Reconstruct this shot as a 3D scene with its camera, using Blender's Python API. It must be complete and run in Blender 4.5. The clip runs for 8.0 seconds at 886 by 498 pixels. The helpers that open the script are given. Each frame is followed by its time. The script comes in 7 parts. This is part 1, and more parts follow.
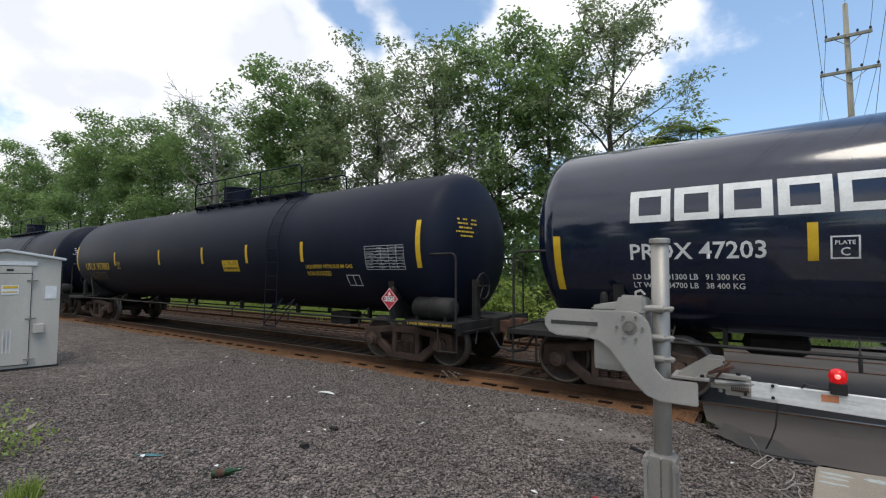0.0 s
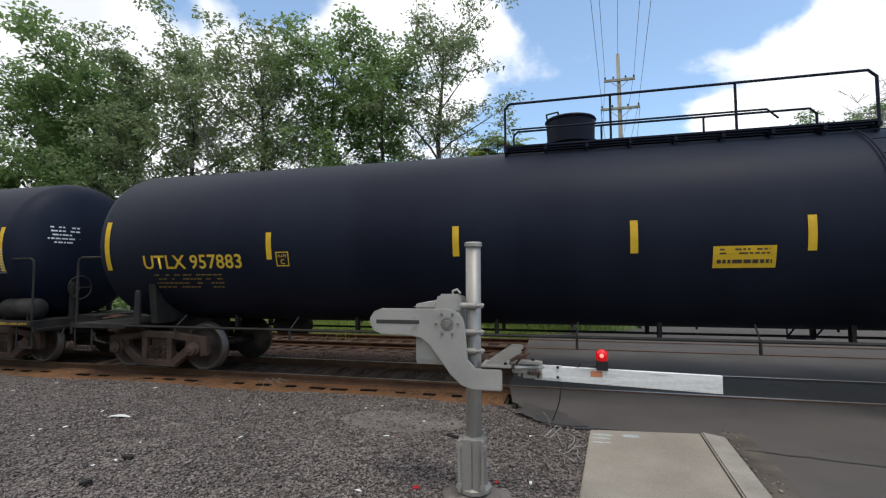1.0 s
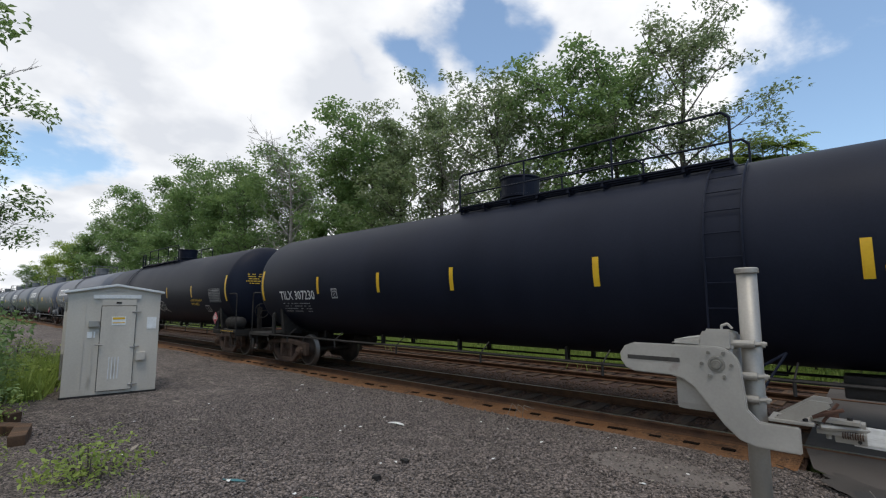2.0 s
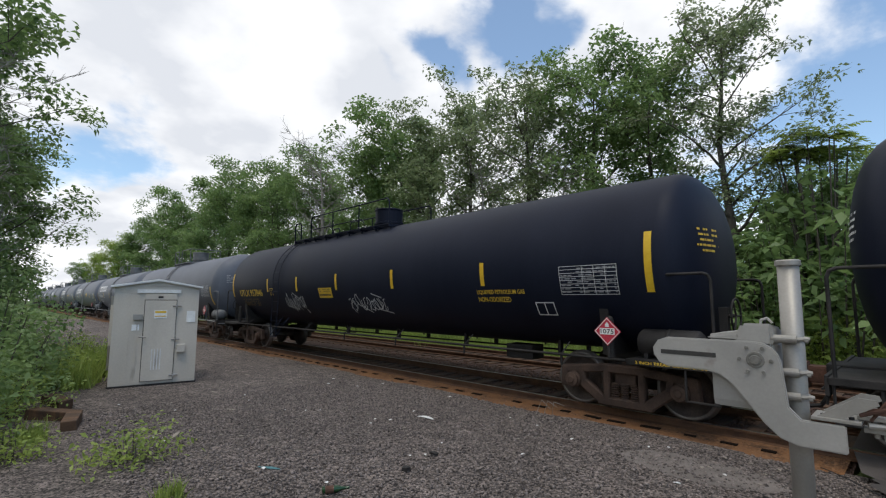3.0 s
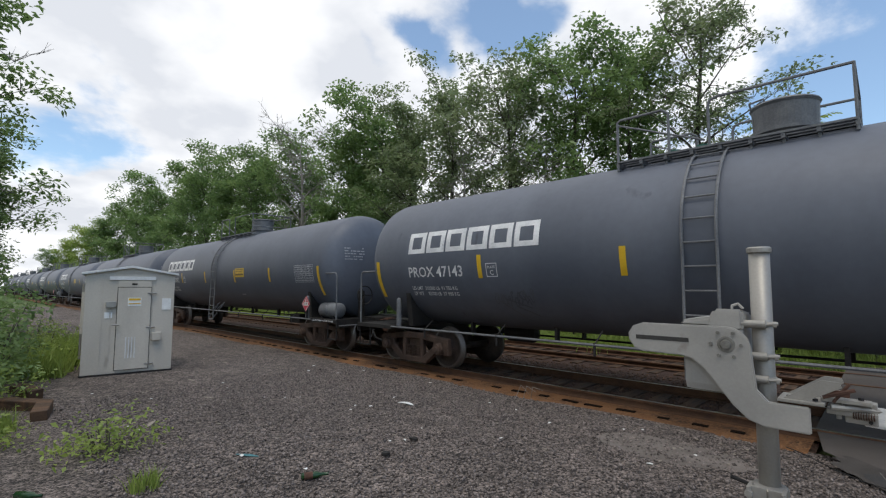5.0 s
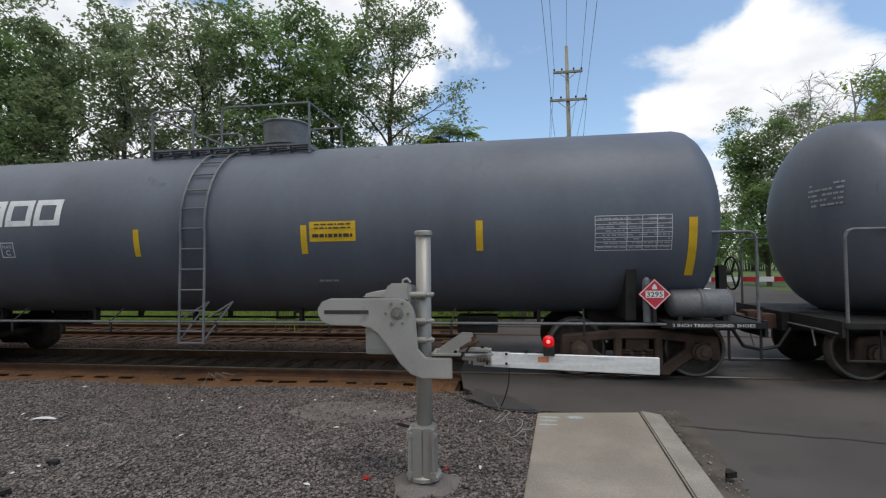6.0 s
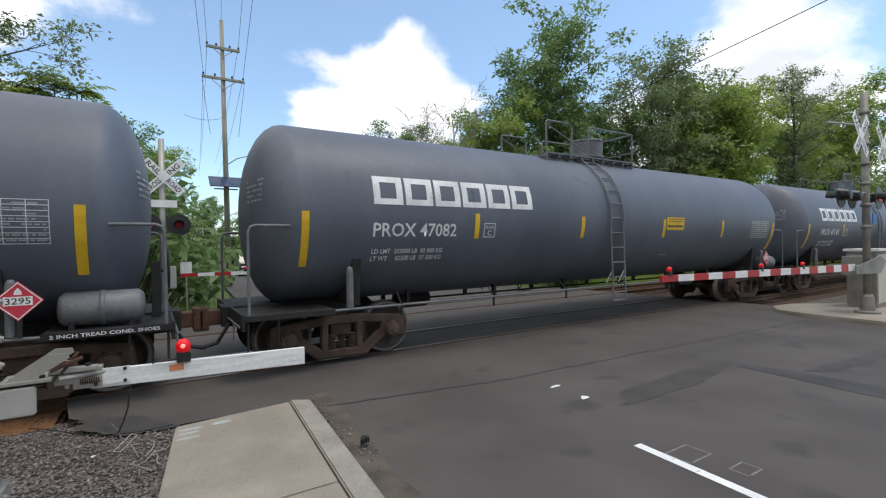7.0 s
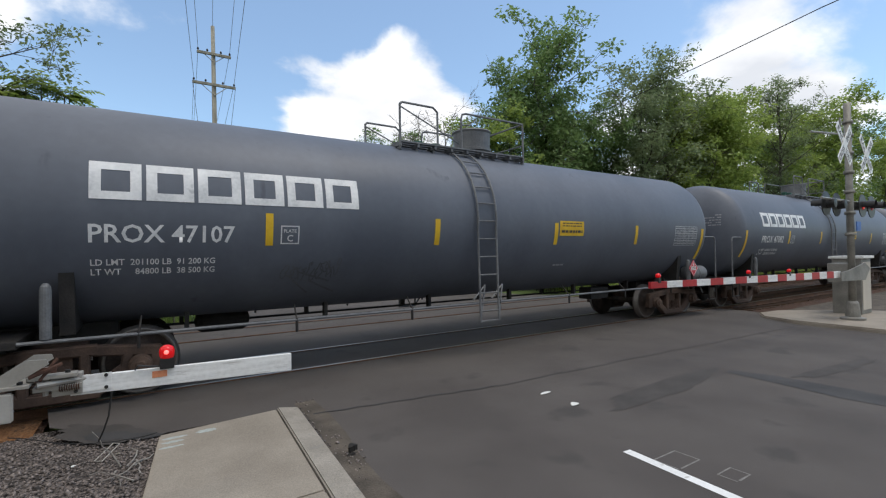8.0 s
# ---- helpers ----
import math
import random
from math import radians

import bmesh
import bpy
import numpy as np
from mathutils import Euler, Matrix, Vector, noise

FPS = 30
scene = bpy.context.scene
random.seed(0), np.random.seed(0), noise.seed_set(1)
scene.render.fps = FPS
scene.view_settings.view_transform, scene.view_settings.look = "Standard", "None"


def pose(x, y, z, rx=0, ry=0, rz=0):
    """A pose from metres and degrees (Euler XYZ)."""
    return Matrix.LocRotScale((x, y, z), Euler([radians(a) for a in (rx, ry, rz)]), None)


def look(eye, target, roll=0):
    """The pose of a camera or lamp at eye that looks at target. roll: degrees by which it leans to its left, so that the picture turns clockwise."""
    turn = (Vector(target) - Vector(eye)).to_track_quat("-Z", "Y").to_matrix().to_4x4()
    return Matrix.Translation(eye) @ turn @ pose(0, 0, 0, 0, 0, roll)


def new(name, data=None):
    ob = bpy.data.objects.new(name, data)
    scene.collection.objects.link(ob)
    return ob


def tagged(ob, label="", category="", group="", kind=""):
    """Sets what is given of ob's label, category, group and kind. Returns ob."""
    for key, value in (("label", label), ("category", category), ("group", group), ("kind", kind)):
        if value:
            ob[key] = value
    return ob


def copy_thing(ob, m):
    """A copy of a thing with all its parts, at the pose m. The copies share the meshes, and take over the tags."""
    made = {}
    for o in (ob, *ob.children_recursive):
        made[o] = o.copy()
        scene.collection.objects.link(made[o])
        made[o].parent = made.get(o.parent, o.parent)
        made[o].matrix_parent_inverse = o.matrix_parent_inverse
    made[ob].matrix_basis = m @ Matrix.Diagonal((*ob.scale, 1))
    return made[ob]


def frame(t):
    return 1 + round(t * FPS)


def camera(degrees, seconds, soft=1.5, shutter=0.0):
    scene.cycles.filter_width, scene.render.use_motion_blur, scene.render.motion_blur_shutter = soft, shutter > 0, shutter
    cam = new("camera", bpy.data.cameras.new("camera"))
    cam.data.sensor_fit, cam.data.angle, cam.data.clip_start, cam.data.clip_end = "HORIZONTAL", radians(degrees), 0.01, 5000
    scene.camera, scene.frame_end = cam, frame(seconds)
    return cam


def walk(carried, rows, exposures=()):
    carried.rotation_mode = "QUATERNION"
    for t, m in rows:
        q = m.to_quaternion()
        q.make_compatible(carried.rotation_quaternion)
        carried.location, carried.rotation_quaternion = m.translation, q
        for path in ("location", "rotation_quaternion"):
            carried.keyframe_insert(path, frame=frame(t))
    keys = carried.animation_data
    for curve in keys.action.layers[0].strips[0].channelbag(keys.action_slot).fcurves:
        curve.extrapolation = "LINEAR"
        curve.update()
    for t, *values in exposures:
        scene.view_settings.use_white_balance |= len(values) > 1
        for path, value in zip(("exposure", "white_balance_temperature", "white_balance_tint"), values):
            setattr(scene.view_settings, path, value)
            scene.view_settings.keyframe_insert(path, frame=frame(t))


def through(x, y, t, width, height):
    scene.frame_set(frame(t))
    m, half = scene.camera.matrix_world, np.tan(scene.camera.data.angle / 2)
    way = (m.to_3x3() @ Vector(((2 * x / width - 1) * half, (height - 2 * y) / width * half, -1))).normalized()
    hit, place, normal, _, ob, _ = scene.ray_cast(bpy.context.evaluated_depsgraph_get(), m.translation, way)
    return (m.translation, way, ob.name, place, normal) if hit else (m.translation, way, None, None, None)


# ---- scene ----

# ================= camera =================
cam = camera(87.6, 8.0, soft=1.2)
PATH = [
    (0, pose(-0.107, -0.034, 1.843, 93.21, -0.20, 34.46)),
    (0.1, pose(-0.088, -0.017, 1.844, 92.69, -0.05, 33.06)),
    (0.2, pose(-0.069, -0.001, 1.845, 92.44, 0.08, 27.91)),
    (0.3, pose(-0.050, 0.016, 1.846, 90.54, 0.22, 22.93)),
    (0.4, pose(-0.031, 0.033, 1.846, 90.62, 0.36, 16.09)),
    (0.5, pose(-0.012, 0.049, 1.847, 90.17, 0.50, 9.24)),
    (0.6, pose(-0.015, 0.031, 1.850, 89.75, 0.48, 2.32)),
    (0.7, pose(-0.020, 0.013, 1.851, 89.84, 0.46, -0.40)),
    (0.8, pose(-0.023, -0.004, 1.853, 90.71, 0.45, 3.29)),
    (0.9, pose(-0.027, -0.022, 1.854, 92.03, 0.43, 8.46)),
    (1, pose(-0.031, -0.040, 1.856, 93.15, 0.40, 14.11)),
    (1.1, pose(-0.043, -0.047, 1.855, 94.30, 0.28, 19.67)),
    (1.2, pose(-0.054, -0.053, 1.854, 96.01, 0.16, 25.15)),
    (1.3, pose(-0.066, -0.061, 1.853, 97.21, 0.04, 32.60)),
    (1.4, pose(-0.077, -0.067, 1.852, 97.64, -0.08, 35.63)),
    (1.5, pose(-0.089, -0.074, 1.850, 98.10, -0.20, 38.04)),
    (1.6, pose(-0.100, -0.077, 1.872, 97.91, -0.05, 38.92)),
    (1.7, pose(-0.110, -0.080, 1.894, 97.33, 0.10, 39.90)),
    (2.8, pose(-0.089, -0.080, 1.853, 96.51, 0.00, 45.55)),
    (3, pose(-0.098, -0.083, 1.848, 96.34, -0.10, 46.09)),
    (3.5, pose(-0.116, -0.064, 1.849, 95.80, -0.10, 47.17)),
    (4, pose(-0.113, -0.067, 1.850, 95.39, -0.10, 47.82)),
    (4.2, pose(-0.107, -0.063, 1.842, 95.34, -0.20, 47.99)),
    (5.3, pose(-0.090, -0.055, 1.845, 93.84, 0.10, 37.27)),
    (5.5, pose(-0.085, -0.054, 1.859, 92.90, 0.10, 29.92)),
    (5.7, pose(-0.073, -0.044, 1.873, 91.96, 0.31, 22.96)),
    (5.9, pose(-0.034, -0.017, 1.866, 91.46, 0.63, 12.85)),
    (6, pose(-0.015, -0.004, 1.862, 91.63, 0.80, 8.25)),
    (6.2, pose(0.018, 0.032, 1.856, 91.17, 0.92, -1.43)),
    (6.3, pose(0.035, 0.049, 1.854, 90.75, 0.98, -6.54)),
    (6.4, pose(0.050, 0.068, 1.851, 90.50, 1.04, -11.47)),
    (6.5, pose(0.067, 0.086, 1.849, 90.52, 1.10, -16.01)),
    (6.7, pose(0.085, 0.090, 1.855, 89.74, 1.10, -23.42)),
    (6.8, pose(0.093, 0.092, 1.857, 89.75, 1.11, -26.68)),
    (6.9, pose(0.103, 0.093, 1.860, 90.06, 1.11, -29.51)),
    (7, pose(0.112, 0.096, 1.862, 89.89, 1.10, -32.17)),
    (7.2, pose(0.120, 0.096, 1.857, 89.52, 1.11, -35.86)),
    (7.4, pose(0.126, 0.097, 1.851, 89.43, 1.11, -36.56)),
    (7.5, pose(0.130, 0.097, 1.849, 89.71, 1.10, -35.99)),
    (8, pose(0.139, 0.093, 1.846, 90.75, 1.00, -33.19)),
]
walk(cam, PATH, exposures=((0.0, 0.26), (1.0, 0.32), (1.5, 0.02), (3.0, 0.06), (4.2, 0.06), (5.5, 0.05), (6.0, 0.02), (6.5, 0.27), (7.2, 0.28), (8.0, 0.12)))

# ================= light =================
world = bpy.data.worlds.new("sky")
scene.world = world
world.use_nodes = True
wn, wl = world.node_tree.nodes, world.node_tree.links
SUN_DIR = Vector((0.25, -0.25, 0.93)).normalized()
sky = wn.new("ShaderNodeTexSky")
sky.sky_type = 'NISHITA'
sky.sun_disc = False
sky.sun_elevation = math.asin(SUN_DIR.z)
sky.sun_rotation = math.atan2(SUN_DIR.x, SUN_DIR.y)
sky.air_density, sky.dust_density = 1.0, 0.6
tc = wn.new("ShaderNodeTexCoord")
# clouds drawn on a flat layer: direction divided by its height
sep = wn.new("ShaderNodeSeparateXYZ")
wl.new(tc.outputs["Generated"], sep.inputs[0])
zz = wn.new("ShaderNodeMath"); zz.operation = 'MAXIMUM'; zz.inputs[1].default_value = 0.0
wl.new(sep.outputs[2], zz.inputs[0])
za = wn.new("ShaderNodeMath"); za.operation = 'ADD'; za.inputs[1].default_value = 0.28
wl.new(zz.outputs[0], za.inputs[0])
dv = wn.new("ShaderNodeVectorMath"); dv.operation = 'DIVIDE'
wl.new(tc.outputs["Generated"], dv.inputs[0]); wl.new(za.outputs[0], dv.inputs[1])
cn = wn.new("ShaderNodeTexNoise")
cn.inputs["Scale"].default_value, cn.inputs["Detail"].default_value, cn.inputs["Roughness"].default_value = 1.15, 9.0, 0.56
cn.inputs["Distortion"].default_value = 0.25
mp = wn.new("ShaderNodeMapping"); mp.inputs["Location"].default_value = (3.1, 0.4, 0.0)
wl.new(dv.outputs[0], mp.inputs[0]); wl.new(mp.outputs[0], cn.inputs["Vector"])
# more cloud towards the west, where the sun stands behind it
dt = wn.new("ShaderNodeVectorMath"); dt.operation = 'DOT_PRODUCT'
dt.inputs[1].default_value = (-0.62, -0.30, 0.0)
wl.new(tc.outputs["Generated"], dt.inputs[0])
bias = wn.new("ShaderNodeMath"); bias.operation = 'MULTIPLY_ADD'; bias.inputs[1].default_value = 0.17
wl.new(dt.outputs["Value"], bias.inputs[0]); wl.new(cn.outputs["Fac"], bias.inputs[2])


def cloud_lobe(before, azimuth, height, reach, weight):
    """More (or less) cloud round one bearing of the sky."""
    a, e = radians(azimuth), radians(height)
    d = wn.new("ShaderNodeVectorMath"); d.operation = 'DOT_PRODUCT'
    d.inputs[1].default_value = (math.sin(a) * math.cos(e), math.cos(a) * math.cos(e), math.sin(e))
    wl.new(rag2.outputs[0], d.inputs[0])
    r = wn.new("ShaderNodeMapRange"); r.interpolation_type = 'SMOOTHSTEP'
    r.inputs["From Min"].default_value, r.inputs["From Max"].default_value = math.cos(radians(reach)), math.cos(radians(reach * 0.35))
    r.inputs["To Max"].default_value = weight
    wl.new(d.outputs["Value"], r.inputs["Value"])
    s = wn.new("ShaderNodeMath"); s.operation = 'ADD'
    wl.new(before, s.inputs[0]); wl.new(r.outputs[0], s.inputs[1])
    return s.outputs[0]


# ragged edges: the bearing is shaken by a noise before the lobes are laid
rag = wn.new("ShaderNodeTexNoise")
rag.inputs["Scale"].default_value, rag.inputs["Detail"].default_value = 5.0, 6.0
wl.new(tc.outputs["Generated"], rag.inputs["Vector"])
rag0 = wn.new("ShaderNodeVectorMath"); rag0.operation = 'SUBTRACT'; rag0.inputs[1].default_value = (0.5, 0.5, 0.5)
wl.new(rag.outputs["Color"], rag0.inputs[0])
rag1 = wn.new("ShaderNodeVectorMath"); rag1.operation = 'MULTIPLY_ADD'; rag1.inputs[1].default_value = (0.24, 0.24, 0.24)
wl.new(rag0.outputs[0], rag1.inputs[0]); wl.new(tc.outputs["Generated"], rag1.inputs[2])
rag2 = wn.new("ShaderNodeVectorMath"); rag2.operation = 'NORMALIZE'
wl.new(rag1.outputs[0], rag2.inputs[0])
cover = bias.outputs[0]
for lobe in ((4, 25, 18, -0.15), (26, 13, 16, 0.16), (33, 20, 10, 0.09), (63, 21, 17, 0.15), (46, 34, 16, -0.18), (22, 31, 10, -0.10), (-35, 34, 34, 0.18), (-62, 14, 24, 0.12), (70, 6, 24, 0.10),
             (-55, 24, 7, -0.13), (-49, 28, 7, -0.13), (-42, 31.5, 7, -0.11), (-34, 34, 7, -0.11), (-85, 18, 10, -0.15)):
    cover = cloud_lobe(cover, *lobe)
ramp = wn.new("ShaderNodeMapRange"); ramp.interpolation_type = 'SMOOTHSTEP'
ramp.inputs["From Min"].default_value, ramp.inputs["From Max"].default_value = 0.43, 0.55
wl.new(cover, ramp.inputs["Value"])
shade = wn.new("ShaderNodeTexNoise")
shade.inputs["Scale"].default_value, shade.inputs["Detail"].default_value = 2.6, 5.0
wl.new(dv.outputs[0], shade.inputs["Vector"])
ccol = wn.new("ShaderNodeValToRGB")
ccol.color_ramp.elements[0].position, ccol.color_ramp.elements[0].color = 0.36, (7.4, 7.7, 8.3, 1)
ccol.color_ramp.elements[1].position, ccol.color_ramp.elements[1].color = 0.56, (10.4, 10.5, 10.7, 1)
wl.new(shade.outputs["Fac"], ccol.inputs[0])
gain = wn.new("ShaderNodeVectorMath"); gain.operation = 'MULTIPLY_ADD'
gain.inputs[1].default_value, gain.inputs[2].default_value = (1.46, 1.60, 1.62), (0.75, 0.92, 1.12)
wl.new(sky.outputs[0], gain.inputs[0])
mixc = wn.new("ShaderNodeMixRGB")
wl.new(ramp.outputs[0], mixc.inputs[0]); wl.new(gain.outputs[0], mixc.inputs[1]); wl.new(ccol.outputs[0], mixc.inputs[2])
wn["Background"].inputs["Strength"].default_value = 0.10
wl.new(mixc.outputs[0], wn["Background"].inputs["Color"])

sun = new("sun", bpy.data.lights.new("sun", 'SUN'))
sun.data.energy, sun.data.angle, sun.data.color = 1.25, radians(20), (1.0, 0.93, 0.82)
sun.matrix_world = look(SUN_DIR * 50, (0, 0, 0))
scene.view_settings.exposure = 0.12


# ================= materials =================
def mat(name, c1, c2, rough=0.6, metal=0.0, scale=2.0, stretch=(1, 1, 1), fine=40.0, bump=0.15, spot=None, spot_at=0.62, rand=0.0, coat=0.0, rough2=None, grain=0.45, spec=0.5):
    """Two tones by a large noise, a finer grain over it, relief, and where wanted a third colour in patches."""
    m = bpy.data.materials.new(name)
    m.use_nodes = True
    n, l = m.node_tree.nodes, m.node_tree.links
    b = n["Principled BSDF"]
    b.inputs["Roughness"].default_value, b.inputs["Metallic"].default_value = rough, metal
    b.inputs["Coat Weight"].default_value = coat
    b.inputs["Specular IOR Level"].default_value = spec
    t = n.new("ShaderNodeTexCoord")
    p = n.new("ShaderNodeMapping"); p.inputs["Scale"].default_value = stretch
    l.new(t.outputs["Object"], p.inputs[0])
    a = n.new("ShaderNodeTexNoise"); a.inputs["Scale"].default_value = scale; a.inputs["Detail"].default_value = 6
    l.new(p.outputs[0], a.inputs["Vector"])
    f = n.new("ShaderNodeTexNoise"); f.inputs["Scale"].default_value = fine; f.inputs["Detail"].default_value = 4
    l.new(t.outputs["Object"], f.inputs["Vector"])
    r = n.new("ShaderNodeValToRGB")
    r.color_ramp.elements[0].position, r.color_ramp.elements[1].position = 0.35, 0.68
    r.color_ramp.elements[0].color, r.color_ramp.elements[1].color = (*c1, 1), (*c2, 1)
    l.new(a.outputs["Fac"], r.inputs[0])
    x = n.new("ShaderNodeMixRGB"); x.blend_type = 'OVERLAY'; x.inputs[0].default_value = grain
    l.new(r.outputs[0], x.inputs[1]); l.new(f.outputs["Fac"], x.inputs[2])
    out = x.outputs[0]
    if spot:
        s = n.new("ShaderNodeTexNoise"); s.inputs["Scale"].default_value = scale * 2.3; s.inputs["Detail"].default_value = 8
        l.new(p.outputs[0], s.inputs["Vector"])
        q = n.new("ShaderNodeMapRange"); q.inputs["From Min"].default_value, q.inputs["From Max"].default_value = spot_at, spot_at + 0.1
        l.new(s.outputs["Fac"], q.inputs["Value"])
        y = n.new("ShaderNodeMixRGB"); y.inputs[2].default_value = (*spot, 1)
        l.new(q.outputs[0], y.inputs[0]); l.new(out, y.inputs[1])
        out = y.outputs[0]
    if rand:
        o = n.new("ShaderNodeObjectInfo")
        h = n.new("ShaderNodeHueSaturation")
        v = n.new("ShaderNodeMapRange"); v.inputs["To Min"].default_value, v.inputs["To Max"].default_value = 1 - rand, 1 + rand
        l.new(o.outputs["Random"], v.inputs["Value"]); l.new(v.outputs[0], h.inputs["Value"]); l.new(out, h.inputs["Color"])
        out = h.outputs[0]
    l.new(out, b.inputs["Base Color"])
    if rough2 is not None:
        w = n.new("ShaderNodeMapRange"); w.inputs["To Min"].default_value, w.inputs["To Max"].default_value = rough, rough2
        l.new(a.outputs["Fac"], w.inputs["Value"]); l.new(w.outputs[0], b.inputs["Roughness"])
    if bump:
        u = n.new("ShaderNodeBump"); u.inputs["Strength"].default_value, u.inputs["Distance"].default_value = bump, 0.02
        l.new(f.outputs["Fac"], u.inputs["Height"]); l.new(u.outputs[0], b.inputs["Normal"])
    return m


def glow(name, colour, strength):
    m = bpy.data.materials.new(name)
    m.use_nodes = True
    b = m.node_tree.nodes["Principled BSDF"]
    b.inputs["Base Color"].default_value = (*colour, 1)
    b.inputs["Emission Color"].default_value = (*colour, 1)
    b.inputs["Emission Strength"].default_value = strength
    b.inputs["Roughness"].default_value = 0.2
    return m


def leaf_mat(name, c1, c2, through=0.35):
    """Leaves: each island its own green, some light let through."""
    m = bpy.data.materials.new(name)
    m.use_nodes = True
    n, l = m.node_tree.nodes, m.node_tree.links
    b = n["Principled BSDF"]
    b.inputs["Roughness"].default_value = 0.5
    g = n.new("ShaderNodeNewGeometry")
    t = n.new("ShaderNodeTexCoord")
    a = n.new("ShaderNodeTexNoise"); a.inputs["Scale"].default_value = 0.7
    l.new(t.outputs["Object"], a.inputs["Vector"])
    s = n.new("ShaderNodeMath"); s.operation = 'MULTIPLY_ADD'; s.inputs[1].default_value = 0.45
    l.new(g.outputs["Random Per Island"], s.inputs[0])
    q = n.new("ShaderNodeMath"); q.operation = 'MULTIPLY_ADD'; q.inputs[1].default_value = 1.0; q.inputs[2].default_value = -0.2
    l.new(a.outputs["Fac"], q.inputs[0]); l.new(q.outputs[0], s.inputs[2])
    r = n.new("ShaderNodeValToRGB")
    r.color_ramp.elements[0].color, r.color_ramp.elements[1].color = (*c1, 1), (*c2, 1)
    l.new(s.outputs[0], r.inputs[0]); l.new(r.outputs[0], b.inputs["Base Color"])
    d = n.new("ShaderNodeBsdfTranslucent"); l.new(r.outputs[0], d.inputs["Color"])
    x = n.new("ShaderNodeMixShader"); x.inputs[0].default_value = through
    l.new(b.outputs[0], x.inputs[1]); l.new(d.outputs[0], x.inputs[2]); l.new(x.outputs[0], n["Material Output"].inputs[0])
    return m


def gravel_mat(name, c1, c2, scale=38.0, tint=None):
    """Crushed stone: cells of their own grey with deep joints."""
    m = bpy.data.materials.new(name)
    m.use_nodes = True
    n, l = m.node_tree.nodes, m.node_tree.links
    b = n["Principled BSDF"]; b.inputs["Roughness"].default_value = 0.9
    t = n.new("ShaderNodeTexCoord")
    v = n.new("ShaderNodeTexVoronoi"); v.inputs["Scale"].default_value = scale; v.inputs["Randomness"].default_value = 1.0
    l.new(t.outputs["Object"], v.inputs["Vector"])
    bw = n.new("ShaderNodeRGBToBW"); l.new(v.outputs["Color"], bw.inputs[0])
    r = n.new("ShaderNodeValToRGB")
    r.color_ramp.elements[0].position, r.color_ramp.elements[1].position = 0.25, 0.85
    r.color_ramp.elements[0].color, r.color_ramp.elements[1].color = (*c1, 1), (*c2, 1)
    l.new(bw.outputs[0], r.inputs[0])
    a = n.new("ShaderNodeTexNoise"); a.inputs["Scale"].default_value = 0.55; a.inputs["Detail"].default_value = 7
    l.new(t.outputs["Object"], a.inputs["Vector"])
    x = n.new("ShaderNodeMixRGB"); x.blend_type = 'OVERLAY'; x.inputs[0].default_value = 0.7
    l.new(r.outputs[0], x.inputs[1]); l.new(a.outputs["Fac"], x.inputs[2])
    out = x.outputs[0]
    e = n.new("ShaderNodeTexNoise"); e.inputs["Scale"].default_value = 5.5; e.inputs["Detail"].default_value = 8; e.inputs["Roughness"].default_value = 0.7
    l.new(t.outputs["Object"], e.inputs["Vector"])
    er = n.new("ShaderNodeMapRange"); er.inputs["From Min"].default_value, er.inputs["From Max"].default_value = 0.32, 0.68
    er.inputs["To Min"].default_value, er.inputs["To Max"].default_value = 0.45, 1.45
    l.new(e.outputs["Fac"], er.inputs["Value"])
    ev = n.new("ShaderNodeVectorMath"); ev.operation = 'SCALE'
    l.new(out, ev.inputs[0]); l.new(er.outputs[0], ev.inputs["Scale"])
    out = ev.outputs[0]
    if tint:
        k = n.new("ShaderNodeMixRGB")
        kk = n.new("ShaderNodeTexNoise"); kk.inputs["Scale"].default_value = 2.2; kk.inputs["Detail"].default_value = 6
        l.new(t.outputs["Object"], kk.inputs["Vector"])
        km = n.new("ShaderNodeMapRange"); km.inputs["From Min"].default_value, km.inputs["From Max"].default_value = 0.3, 0.62
        l.new(kk.outputs["Fac"], km.inputs["Value"]); l.new(km.outputs[0], k.inputs[0])
        l.new(out, k.inputs[1]); k.inputs[2].default_value = (*tint, 1)
        out = k.outputs[0]
    l.new(out, b.inputs["Base Color"])
    u = n.new("ShaderNodeBump"); u.inputs["Strength"].default_value, u.inputs["Distance"].default_value = 0.9, 0.03
    u.invert = True
    l.new(v.outputs["Distance"], u.inputs["Height"]); l.new(u.outputs[0], b.inputs["Normal"])
    return m


M_GRAVEL = gravel_mat("crushed_stone", (0.030, 0.024, 0.0215), (0.265, 0.220, 0.197), 46.0)
M_STONE = mat("loose_stone", (0.028, 0.023, 0.021), (0.29, 0.245, 0.222), 0.9, scale=26, fine=90)
M_BED = gravel_mat("rusty_ballast", (0.032, 0.020, 0.015), (0.125, 0.074, 0.052), 30.0, (0.072, 0.032, 0.017))
M_RUST = gravel_mat("rust_dust", (0.06, 0.030, 0.014), (0.25, 0.125, 0.055), 34.0, (0.215, 0.098, 0.036))
M_BED2 = gravel_mat("dark_ballast", (0.022, 0.014, 0.012), (0.10, 0.060, 0.046), 30.0, (0.050, 0.024, 0.016))
M_BEDSTONE = mat("rusty_stone", (0.05, 0.034, 0.026), (0.15, 0.085, 0.055), 0.9, scale=10, fine=60)
